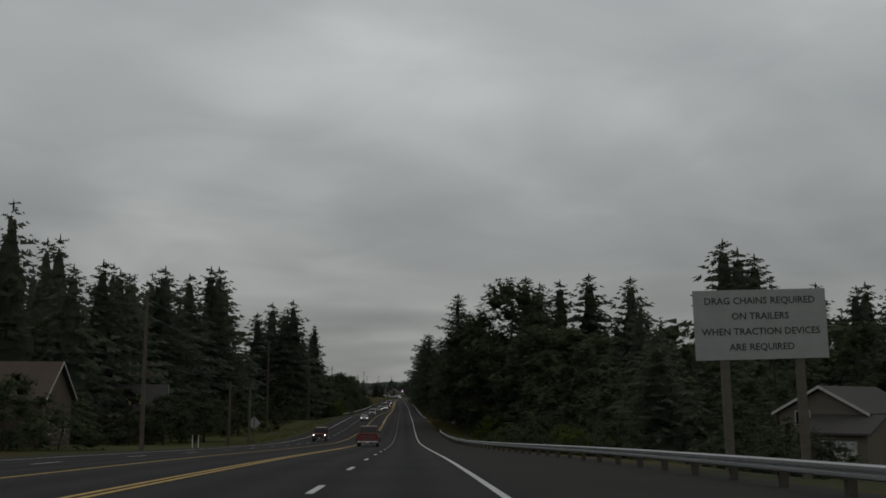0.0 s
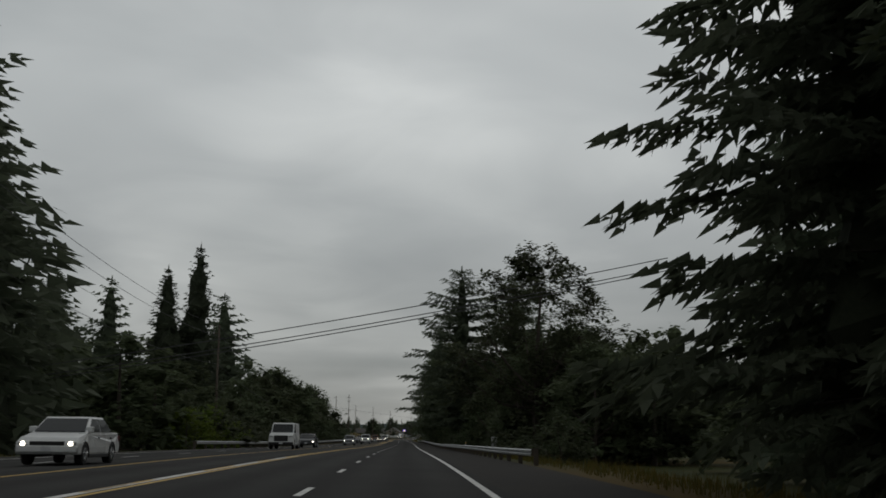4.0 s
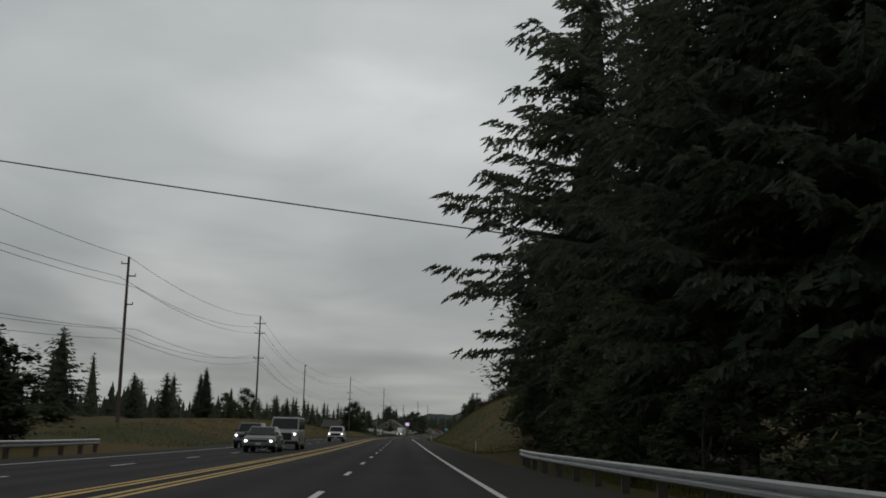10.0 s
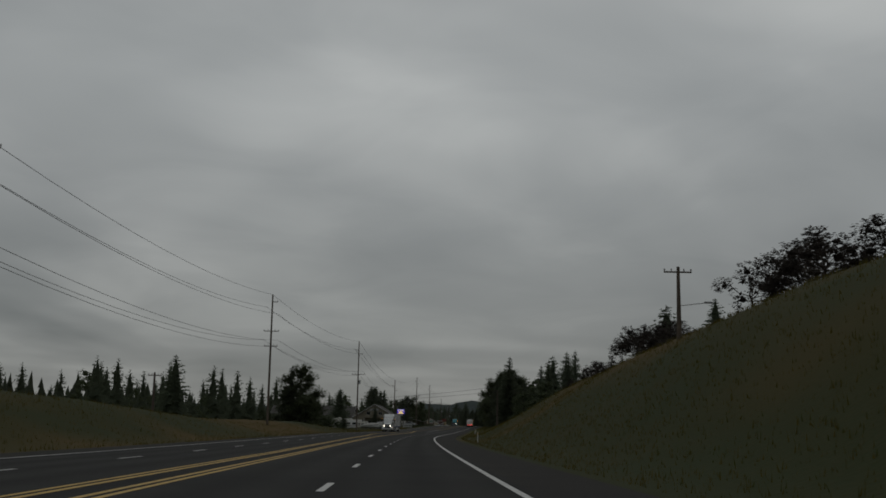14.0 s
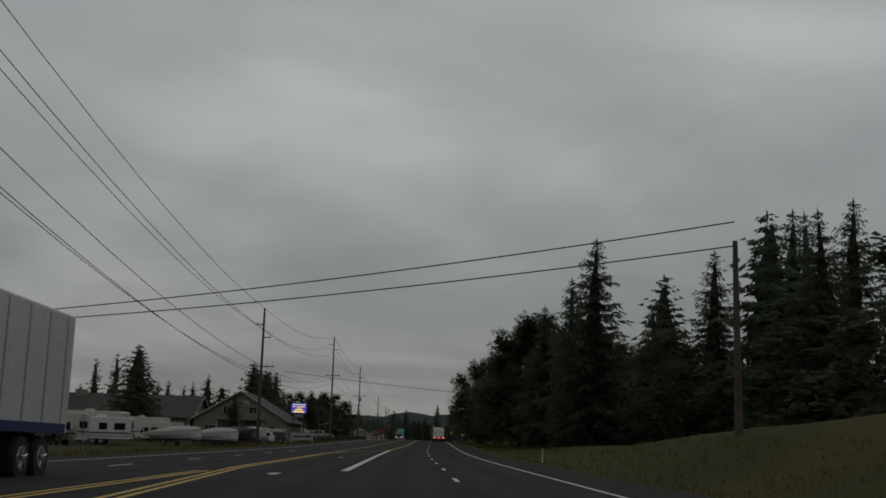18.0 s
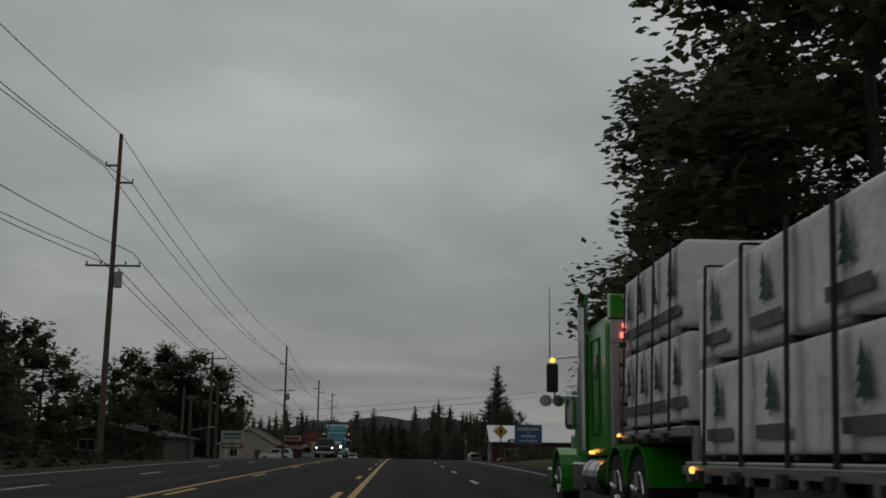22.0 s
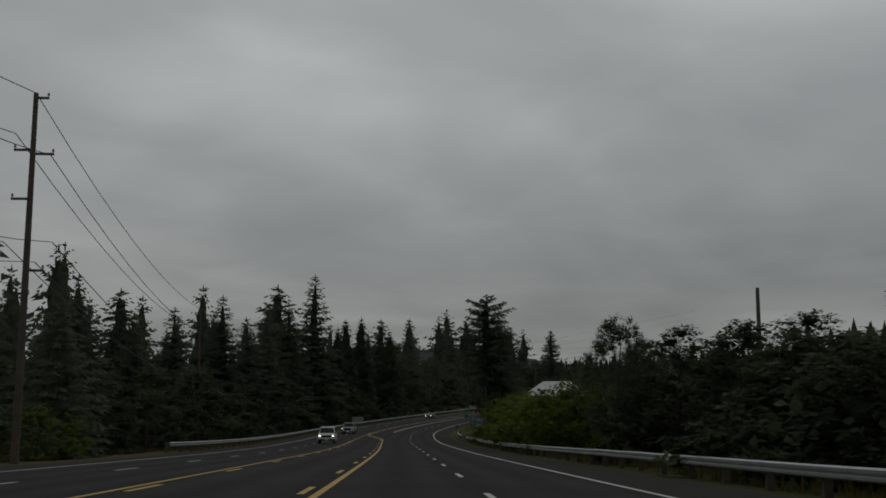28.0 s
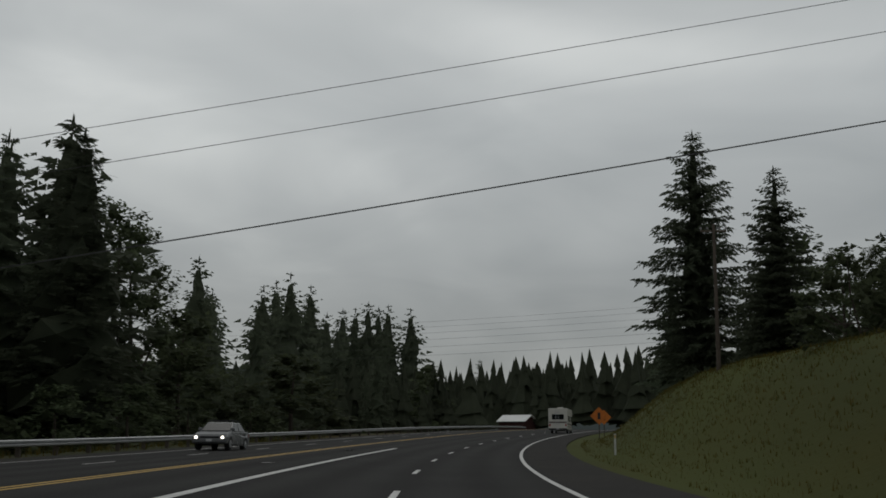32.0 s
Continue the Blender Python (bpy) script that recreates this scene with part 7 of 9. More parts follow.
# the dealer's row of motorhomes and caravans, and cars among them
rv_a = stand(motorhome(8.4, "white motorhome parked on the dealer's lot"), 1204, -33, 78)
rv_b = stand(motorhome(7.0, "white travel trailer parked on the dealer's lot", False, WHITE_BODY, 2.85), 1214, -31, 96)
rv_c = stand(motorhome(9.6, "long white fifth-wheel caravan on the dealer's lot", False, CREAM_BODY, 3.5), 1222, -34, 84)
for i, (s, d) in enumerate(((1230, -30), (1238, -33), (1284, -27), (1292, -25.5), (1346, -33), (1354, -31), (1361, -33), (1368, -31), (1376, -34), (1384, -31.5), (1392, -33), (1400, -34), (1409, -32), (1417, -34), (1425, -33))):
    again((rv_a, rv_b, rv_c)[(i * 5) % 3], s, d, 60 + (i * 53) % 70, scale=(0.86, 0.72 + 0.06 * (i % 4), 0.74 + 0.05 * (i % 3)))
for i, (s, d, st, m, lb) in enumerate(((1247, -26, "suv", SILVER_BODY, "silver suv parked on the lot"), (1256, -27, "pickup", WHITE_BODY, "white pickup parked on the lot"), (1264, -26.5, "sedan", GREY_BODY, "grey sedan parked on the lot"), (1272, -27, "minivan", WHITE_BODY, "white minivan parked on the lot"), (1280, -26, "suv", DARK_BODY, "dark suv parked on the lot"), (1352, -25.5, "pickup", SILVER_BODY, "silver pickup parked by the lot fence"), (1372, -26, "sedan", WHITE_BODY, "white sedan parked by the lot fence"),
                                       (1543, 10.8, "pickup", GREY_BODY, "grey pickup parked by the red shop"), (1519, 15.5, "sedan", RED_BODY, "red car parked in front of the red shop"), (1505, -20.5, "suv", WHITE_BODY, "white suv parked before the shops"), (1552, -21, "suv", DARK_BODY, "dark suv parked outside the flat-roofed shop"), (1566, -21.5, "sedan", WHITE_BODY, "white sedan parked outside the cream shop"), (1573, -20.5, "pickup", DARK_BODY, "dark pickup parked at the forecourt edge"), (1590, -21, "sedan", SILVER_BODY, "silver sedan parked at the forecourt edge"))):
    stand(car(st, {"suv": "suv", "pickup": "pickup_truck", "sedan": "sedan", "minivan": "minivan"}[st], lb, "car" if st != "pickup" else "pickup", m), s, d, (95, 80, 100, 88)[i % 4] if i < 7 else {7: 8, 8: 100}.get(i, (170, 88, 175, 95)[i % 4]))

# ---- signs and buildings ----
SIGN_WHITE = material("white_sign_sheet", (0.34, 0.35, 0.34), rough=0.5, spot=(0.27, 0.28, 0.27), scale=1.5, fine=12)
SIGN_BLACK = material("black_sign_letters", (0.02, 0.02, 0.02), rough=0.6)
SIGN_BACK = material("bare_aluminium_sheet", (0.34, 0.35, 0.35), rough=0.5, metal=0.4)
SIGN_YELLOW = material("yellow_sign_sheet", (0.55, 0.33, 0.03), rough=0.5)
SIGN_ORANGE = material("orange_sign_sheet", (0.60, 0.17, 0.02), rough=0.5)
SIGN_BLUE = material("blue_sign_sheet", (0.03, 0.10, 0.22), rough=0.5)
SIGN_GREEN = material("green_sign_sheet", (0.01, 0.14, 0.08), rough=0.5)
SIGN_RED = material("faded_red_sign", (0.14, 0.03, 0.025), rough=0.6)
STEEL_POST = material("dull_steel_post", (0.20, 0.205, 0.21), rough=0.6, metal=0.4)
LED_BLUE = material("glowing_led_panel", (0.07, 0.05, 0.42), rough=0.4, emit=0.75, bump=0, amount=0.1)
LED_YELLOW = material("glowing_yellow_letters", (1.0, 0.72, 0.08), rough=0.4, emit=0.9, bump=0, amount=0.0)
LED_WHITE = material("glowing_white_bars", (0.8, 0.8, 0.95), rough=0.4, emit=0.5, bump=0, amount=0.0)
TIMBER_POST = WEATHERED_POST
SIGN_POST = material("sign_post_timber", (0.14, 0.12, 0.095), spot=(0.09, 0.076, 0.06), rough=0.88, scale=2.0, fine=26.0, amount=0.5)


def letters(words, size, x, y, z, mat, parent, name="lettering"):
    """Flat lettering that faces the oncoming driver, one part a word, the row centred on x."""
    row, total = [], 0.0
    for word in words.split():
        cu = bpy.data.curves.new("words", "FONT")
        cu.body, cu.size, cu.align_x, cu.align_y, cu.extrude, cu.offset = word, size, "LEFT", "CENTER", 0.004, size * 0.012
        cu.resolution_u = 2
        tmp = new("words", cu)
        me = bpy.data.meshes.new_from_object(tmp)
        bpy.data.objects.remove(tmp)
        wide = max(v.co.x for v in me.vertices)
        row.append((me, total))
        total += wide + size * 0.34
    total -= size * 0.34
    for me, start in row:
        me.transform(Matrix.Translation((x - total / 2 + start, y, z)) @ Matrix.Rotation(math.pi / 2, 4, "X"))
        me.materials.clear()
        me.materials.append(mat)
        part_me(name, me, parent)


def bar_rows(rows, y, mat, parent, name="printed_bar"):
    """Plain bars in place of lettering: x0, x1, z0, z1."""
    for x0, x1, z0, z1 in rows:
        bm = bmesh.new()
        box(bm, x0, y - 0.006, z0, x1, y, z1)
        part(name, bm, mat, parent)


def panel_sign(label, w, z0, z1, mat, posts=(0.0,), post_mat=None, category="sign", thick=0.06, name="road_sign"):
    """A flat sheet on posts, facing -y."""
    ob = thing(name, label, category)
    for x in posts:
        bm = bmesh.new()
        box(bm, x - thick, 0.03, -1.2, x + thick, 0.03 + thick * 1.9, z1 - 0.1, 0.01)
        part("post", bm, post_mat or TIMBER_POST, ob)
    bm = bmesh.new()
    box(bm, -w / 2, 0.0, z0, w / 2, 0.026, z1, 0.011)
    part("panel", bm, mat, ob)
    bm = bmesh.new()
    for z in (z0 + 0.03, z1 - 0.07):
        box(bm, -w / 2 + 0.06, 0.026, z, w / 2 - 0.06, 0.05, z + 0.05)
    part("stiffener", bm, SIGN_BACK, ob)
    return ob


def diamond_sign(label, size, zc, mat, symbol=None, name="warning_sign"):
    ob = thing(name, label, "sign")
    bm = bmesh.new()
    box(bm, -0.05, 0.012, -0.8, 0.05, 0.10, zc + size * 0.6, 0.008)
    part("post", bm, TIMBER_POST, ob)
    bm = bmesh.new()
    k = size * 0.7071
    prism(bm, [(0, zc - k), (k, zc), (0, zc + k), (-k, zc)], 0.0, 0.01, "y")
    part("panel", bm, mat, ob)
    if symbol:
        bm = bmesh.new()
        box(bm, -k * 0.16, -0.006, zc - k * 0.38, k * 0.16, -0.001, zc + k * 0.38)
        part("symbol_bar", bm, symbol, ob)
    return ob


drag = panel_sign("big white sign about drag chains on two timber posts", 5.24, 4.40, 7.12, SIGN_WHITE, (-1.45, 1.5), SIGN_POST, thick=0.15)
for i, words in enumerate(("DRAG CHAINS REQUIRED", "ON TRAILERS", "WHEN TRACTION DEVICES", "ARE REQUIRED")):
    letters(words, 0.375, 0.0, -0.004, 6.68 - i * 0.6, SIGN_BLACK, drag)
stand(drag, 42, 15.55)
drag.matrix_basis = drag.matrix_basis @ Matrix.Rotation(math.radians(-1.7), 4, "Y")

s_back = diamond_sign("bare back of a diamond warning sign on a post", 1.22, 2.6, SIGN_BACK)
stand(s_back, 147, -18.5, 180)
stand(diamond_sign("yellow diamond warning sign with dark symbol", 0.92, 2.75, SIGN_YELLOW, SIGN_BLACK), 1442, 6.9)
for s, d in ((2062, 8.6), (2084, 8.2)):
    stand(diamond_sign("orange diamond roadwork sign on a post", 1.22, 2.3, SIGN_ORANGE, SIGN_BLACK), s, d)
speed = panel_sign("small white speed limit sign on a post", 0.46, 2.3, 2.9, SIGN_WHITE)
bar_rows([(-0.15, 0.15, 2.78, 2.83), (-0.12, 0.12, 2.69, 2.74), (-0.15, -0.03, 2.38, 2.62), (0.03, 0.15, 2.38, 2.62)], -0.002, SIGN_BLACK, speed)
stand(speed, 1492, 6.6, -66)
small_w = panel_sign("small white roadside notice on a post", 0.62, 0.75, 1.7, SIGN_WHITE)
bar_rows([(-0.22, 0.22, 1.45, 1.52), (-0.22, 0.22, 1.3, 1.36)], -0.002, SIGN_BLACK, small_w)
stand(small_w, 356, 11.0)
blue = panel_sign("dark blue shop sign with pale lettering on two posts", 3.6, 2.5, 5.0, SIGN_BLUE, (-1.5, 1.5), name="shop_sign")
bar_rows([(-1.4, 1.4, 4.25, 4.6), (-0.15, 0.15, 3.85, 4.05), (-1.0, 1.0, 3.35, 3.65), (-1.2, 1.2, 2.8, 3.0)], -0.002, SIGN_WHITE, blue)
stand(blue, 1486.5, 14.5)
service = panel_sign("square blue service sign with a small white panel", 1.35, 1.95, 3.2, SIGN_BLUE, (0.0,))
bar_rows([(-0.45, 0.45, 2.98, 3.06), (-0.4, 0.4, 2.8, 2.88), (-0.36, 0.36, 2.1, 2.52)], -0.002, SIGN_WHITE, service)
bar_rows([(-0.12, 0.12, 2.28, 2.48)], -0.01, YELLOW_PAINT, service, "printed_mark")
bar_rows([(-0.28, 0.28, 2.15, 2.22)], -0.01, SIGN_BLACK, service)
stand(service, 1838, 8.0)
green = panel_sign("green upright road sign with a white ring of arrows", 0.86, 2.4, 3.9, SIGN_GREEN, (0.0,))
bm = bmesh.new()
for k in range(3):
    a0 = k * 2.094
    for q in range(4):
        a, b = a0 + q * 0.4, a0 + q * 0.4 + 0.4
        tube(bm, (math.sin(a) * 0.22, -0.01, 3.42 + math.cos(a) * 0.22), (math.sin(b) * 0.22, -0.01, 3.42 + math.cos(b) * 0.22), 0.03, n=4)
part("ring_symbol", bm, SIGN_WHITE, green)
stand(green, 1944, 7.8)
board = panel_sign("wide white sign board with two dark marks", 1.65, 4.2, 4.84, SIGN_WHITE, (-0.6, 0.6))
bar_rows([(-0.25, -0.12, 4.52, 4.67), (0.42, 0.52, 4.52, 4.67)], -0.002, SIGN_BLACK, board)
stand(board, 1947, 9.1)
low = panel_sign("low white lot sign with a dark stripe beside the entrance", 3.2, 0.45, 1.5, SIGN_WHITE, (-1.5, 1.5), material("white_painted_post", (0.5, 0.5, 0.49)))
bar_rows([(-1.3, 0.2, 0.85, 1.05), (0.4, 1.3, 0.85, 1.15)], -0.002, SIGN_BLACK, low)
stand(low, 1256, -18.2)
low_2 = panel_sign("low white board sign before the flat-roofed shop", 2.9, 0.9, 1.6, SIGN_WHITE, (0.0,))
stand(low_2, 1540, -18.6)
white_3 = panel_sign("white shop board over a red board on white posts", 2.8, 2.1, 3.5, SIGN_WHITE, (-0.75, 0.75), material("white_sign_posts", (0.55, 0.55, 0.53)), thick=0.09)
bar_rows([(-1.1, 1.1, 2.95, 3.25), (-1.1, 1.1, 2.55, 2.75)], -0.002, SIGN_GREEN, white_3)
bm = bmesh.new()
box(bm, -1.3, -0.01, 1.35, 1.3, 0.026, 2.02, 0.01)
low_board = part("lower_panel", bm, SIGN_RED, white_3, "faded red lower board")
bar_rows([(-1.1, -0.1, 1.55, 1.85), (0.1, 1.1, 1.55, 1.85)], -0.012, SIGN_WHITE, low_board)
stand(white_3, 1480, -23.1)
red_r = thing("round_sign", "faded red rounded sign on a tall pole", "sign")
bm = bmesh.new()
tube(bm, (0, 0.1, -0.6), (0, 0.1, 6.2), 0.09, n=10)
part("pole", bm, STEEL_POST, red_r)
bm = bmesh.new()
prism(bm, [(math.cos(k * 0.3927) * (1.75 if abs(math.cos(k * 0.3927)) > 0.5 else 1.6), 5.4 + math.sin(k * 0.3927) * 1.15) for k in range(16)], 0.0, 0.2, "y", 0.03)
part("panel", bm, SIGN_RED, red_r)
bar_rows([(-1.1, 1.1, 5.55, 5.85), (-0.9, 0.9, 5.0, 5.3)], -0.002, material("pale_red_print", (0.28, 0.10, 0.08)), red_r)
stand(red_r, 1566, -21)

# the dealer's pylon with its lit board
pylon = thing("pylon_sign", "tall dealer pylon with glowing blue and yellow board", "sign")
for x in (-1.05, 1.05):
    bm = bmesh.new()
    box(bm, x - 0.13, -0.13, -0.5, x + 0.13, 0.13, 6.2, 0.02)
    part("post", bm, CHASSIS, pylon)
bm = bmesh.new()
box(bm, -1.6, -0.22, 5.35, 1.6, 0.22, 7.4, 0.03)
part("cabinet", bm, CHASSIS, pylon)
bm = bmesh.new()
box(bm, -1.53, -0.24, 5.42, 1.53, -0.221, 7.33)
lit = part("lit_board", bm, LED_BLUE, pylon, "glowing blue message board")
letters("RV Specialist", 0.46, 0.0, -0.25, 6.72, LED_YELLOW, lit)
bar_rows([(-1.3, 1.3, 7.02, 7.22)], -0.241, LED_WHITE, lit)
bar_rows([(-0.35, 0.35, 6.36, 6.48), (-0.8, 0.8, 5.98, 6.22), (-1.15, 1.15, 5.55, 5.8)], -0.241, LED_YELLOW, lit)
bm = bmesh.new()
box(bm, -0.85, -0.16, 4.5, 0.85, 0.16, 5.05, 0.03)
lower = part("lower_panel", bm, SIGN_WHITE, pylon)
bar_rows([(-0.6, 0.6, 4.6, 4.7)], -0.161, SIGN_BLACK, lower)
stand(pylon, 1323, -27)

# slim white marker posts along the verge
def marker_post():
    ob = thing("marker_post", "slim white marker post with a reflector on the verge", "marker post", "marker posts along the verge")
    bm = bmesh.new()
    box(bm, -0.05, -0.015, -0.3, 0.05, 0.015, 1.15, 0.008)
    part("blade", bm, material("white_marker_plastic", (0.60, 0.61, 0.60)), ob)
    bm = bmesh.new()
    box(bm, -0.035, -0.022, 0.92, 0.035, -0.016, 1.08)
    part("reflector", bm, SIGN_YELLOW, ob)
    return ob


mk = stand(marker_post(), 385, 9.6)
for s, d in ((598, 9.0), (715, 8.6), (831, 7.4), (976, 8.4), (1110, 8.6), (1180, 8.4), (2009, 8.4), (2118, 8.4), (101, -17.8), (106, -18.2), (1962, 7.6)):
    again(mk, s, d)

mail = thing("mailbox", "dark mailbox on a timber post by the grass bank", "mailbox")
bm = bmesh.new()
box(bm, -0.05, -0.05, -0.3, 0.05, 0.05, 1.1, 0.008)
part("post", bm, TIMBER_POST, mail)
bm = bmesh.new()
prism(bm, [(-0.16, 1.1), (0.16, 1.1), (0.16, 1.3), (0.11, 1.4), (0.0, 1.44), (-0.11, 1.4), (-0.16, 1.3)], -0.34, 0.34, "x", 0.01)
part("box", bm, material("dark_mailbox_steel", (0.04, 0.042, 0.045), rough=0.5), mail)
bm = bmesh.new()
box(bm, -0.36, -0.13, 1.12, -0.342, 0.13, 1.4, 0.005)
part("flap", bm, BLACK_TRIM, mail)
stand(mail, 1914, 7.5)

SIDING_CREAM = material("cream_siding", (0.36, 0.33, 0.25), rough=0.7, spot=(0.28, 0.26, 0.20), scale=0.6, fine=8)
SIDING_GREY = material("light_grey_siding", (0.22, 0.225, 0.22), rough=0.7, spot=(0.16, 0.165, 0.16), scale=0.6, fine=8)
SIDING_TAN = material("weathered_tan_siding", (0.150, 0.128, 0.100), rough=0.8, spot=(0.105, 0.090, 0.072), scale=0.8, fine=10)
SIDING_BEIGE = material("beige_siding", (0.20, 0.18, 0.135), rough=0.75, spot=(0.15, 0.135, 0.10), scale=0.6, fine=8)
SIDING_RED = material("barn_red_boards", (0.050, 0.017, 0.015), rough=0.75, spot=(0.034, 0.013, 0.012), scale=0.8, fine=10)
SIDING_MAROON = material("maroon_boards", (0.070, 0.022, 0.020), rough=0.75)
SIDING_BROWN = material("brown_siding", (0.10, 0.075, 0.055), rough=0.8)
SIDING_YELLOW = material("pale_yellow_siding", (0.38, 0.33, 0.16), rough=0.7)
SIDING_BLUE = material("blue_grey_siding", (0.17, 0.22, 0.26), rough=0.7)
SHINGLE_DARK = material("dark_shingles", (0.045, 0.042, 0.040), rough=0.9, spot=(0.07, 0.065, 0.06), scale=0.8, fine=20)
SHINGLE_BROWN = material("brown_shingles", (0.09, 0.065, 0.05), rough=0.9, spot=(0.06, 0.045, 0.035), scale=0.8, fine=20)
METAL_WHITE = material("white_metal_roof", (0.74, 0.75, 0.75), rough=0.45, spot=(0.64, 0.65, 0.65), scale=0.5, fine=6)
METAL_PALE = material("weathered_white_metal_roof", (0.52, 0.53, 0.54), rough=0.5, spot=(0.36, 0.37, 0.37), scale=0.5, fine=6)
METAL_GREY = material("pale_grey_metal_roof", (0.33, 0.34, 0.35), rough=0.45)
WINDOW_GLASS = material("dark_window_glass", (0.02, 0.024, 0.026), rough=0.08, spec=0.6, bump=0)
TRIM_WHITE = material("white_trim", (0.52, 0.52, 0.50), rough=0.6)


def window(parent, face, u, z, w, h, x=0.0, mullions=1, name="window"):
    """A framed window on a wall. face: 'y-', 'y+', 'x-' or 'x+' with the wall's plane at x; u is along the wall."""
    def b(bm, u0, z0, u1, z1, o0, o1):
        s_ = -1 if face[1] == "-" else 1
        a, c = sorted((x + s_ * o0, x + s_ * o1))
        if face[0] == "y":
            box(bm, u0, a, z0, u1, c, z1)
        else:
            box(bm, a, u0, z0, c, u1, z1)
    bm = bmesh.new()
    b(bm, u - w / 2, z, u + w / 2, z + h, -0.05, 0.012)
    win = part(name, bm, WINDOW_GLASS, parent)
    bm = bmesh.new()
    t = 0.07
    for u0, z0, u1, z1 in ((u - w / 2 - t, z - t, u + w / 2 + t, z), (u - w / 2 - t, z + h, u + w / 2 + t, z + h + t), (u - w / 2 - t, z, u - w / 2, z + h), (u + w / 2, z, u + w / 2 + t, z + h)):
        b(bm, u0, z0, u1, z1, -0.05, 0.04)
    for k in range(mullions):
        uu = u - w / 2 + w * (k + 1) / (mullions + 1)
        b(bm, uu - 0.025, z, uu + 0.025, z + h, 0.012, 0.03)
    part("window_frame", bm, TRIM_WHITE, win)
    return win


def door(parent, face, u, w, h, x, mat):
    bm = bmesh.new()
    s_ = -1 if face[1] == "-" else 1
    a, c = sorted((x - s_ * 0.03, x + s_ * 0.03))
    if face[0] == "y":
        box(bm, u - w / 2, a, 0.02, u + w / 2, c, h, 0.01)
    else:
        box(bm, a, u - w / 2, 0.02, c, u + w / 2, h, 0.01)
    d = part("door", bm, mat, parent)
    bm = bmesh.new()
    o = x + s_ * 0.05
    if face[0] == "y":
        tube(bm, (u + w * 0.38, o - 0.03, 1.02), (u + w * 0.38, o + 0.03, 1.02), 0.035, n=8)
    else:
        tube(bm, (o - 0.03, u + w * 0.38, 1.02), (o + 0.03, u + w * 0.38, 1.02), 0.035, n=8)
    part("door_handle", bm, ALUMINIUM, d)


def gable_house(label, W, L, eave, ridge, wall_mat, roof_mat, over=0.45, seams=0, name="house", boards=True):
    """A house with its ridge along y: W wide in x, L long in y. Walls, two roof slopes with thickness, fascias, siding courses."""
    ob = thing(name, label, "house" if name == "house" else "building")
    t = 0.18
    w, l = W / 2, L / 2
    for sx in (-1, 1):
        bm = bmesh.new()
        box(bm, min(sx * w, sx * (w - t)), -l, -0.8, max(sx * w, sx * (w - t)), l, eave)
        side = part("wall", bm, wall_mat, ob)
        if boards:
            bm = bmesh.new()
            box(bm, min(0, sx * 0.018), -l + 0.01, 0.0, max(0, sx * 0.018), l - 0.01, 0.16)
            board = part("siding_board", bm, wall_mat, side)
            n = int((eave - 0.1) / 0.24)
            board.matrix_basis = Matrix.Translation((sx * w, 0, 0.03))
            for k in range(1, n):
                part_me("siding_board", board.data, side).matrix_basis = Matrix.Translation((sx * w, 0, 0.03 + k * 0.24))
    for sy in (-1, 1):
        bm = bmesh.new()
        y0, y1 = sorted((sy * l, sy * (l - t)))
        prism(bm, [(-w + t, -0.8), (w - t, -0.8), (w - t, eave), (0, ridge - t * (ridge - eave) / w), (-w + t, eave)], y0, y1, "y")
        part("gable_wall", bm, wall_mat, ob)
    slope = (ridge - eave) / w
    for sx in (-1, 1):
        bm = bmesh.new()
        xe = w + over
        pts = [(0, ridge + 0.03), (sx * xe, eave - over * slope + 0.03), (sx * xe, eave - over * slope + 0.17), (0, ridge + 0.17)]
        prism(bm, pts, -l - over, l + over, "y")
        slab = part("roof_slope", bm, roof_mat, ob)
        for k in range(seams):
            y = -l - over + (2 * l + 2 * over) * (k + 0.5) / seams
            bm = bmesh.new()
            prism(bm, [(0, ridge + 0.165), (sx * xe, eave - over * slope + 0.165), (sx * xe, eave - over * slope + 0.21), (0, ridge + 0.21)], y - 0.02, y + 0.02, "y")
            part("roof_seam", bm, roof_mat, slab)
        for sy in (-1, 1):
            bm = bmesh.new()
            y0, y1 = sorted((sy * (l + over), sy * (l + over + 0.03)))
            prism(bm, [(0, ridge - 0.03), (sx * xe, eave - over * slope - 0.03), (sx * xe, eave - over * slope + 0.175), (0, ridge + 0.175)], y0, y1, "y")
            part("bargeboard", bm, TRIM_WHITE, ob)
    return ob


def flat_shop(label, W, L, top, wall_mat, roof_mat):
    """A flat-roofed shop with parapet: W in x (away from the road), L along y."""
    ob = thing("shop", label, "building")
    w, l, t = W / 2, L / 2, 0.2
    for x0, y0, x1, y1 in ((-w, -l, -w + t, l), (w - t, -l, w, l), (-w + t, -l, w - t, -l + t), (-w + t, l - t, w - t, l)):
        bm = bmesh.new()
        box(bm, x0, y0, -0.8, x1, y1, top)
        part("wall", bm, wall_mat, ob)
    bm = bmesh.new()
    box(bm, -w + t, -l + t, top - 0.35, w - t, l - t, top - 0.2)
    part("roof", bm, roof_mat, ob)
    bm = bmesh.new()
    for x0, y0, x1, y1 in ((-w - 0.06, -l - 0.06, -w + t + 0.06, l + 0.06), (w - t - 0.06, -l - 0.06, w + 0.06, l + 0.06), (-w + t + 0.06, -l - 0.06, w - t - 0.06, -l + t + 0.06), (-w + t + 0.06, l - t - 0.06, w - t - 0.06, l + 0.06)):
        box(bm, x0, y0, top, x1, y1, top + 0.08)
    part("coping", bm, roof_mat, ob)
    return ob


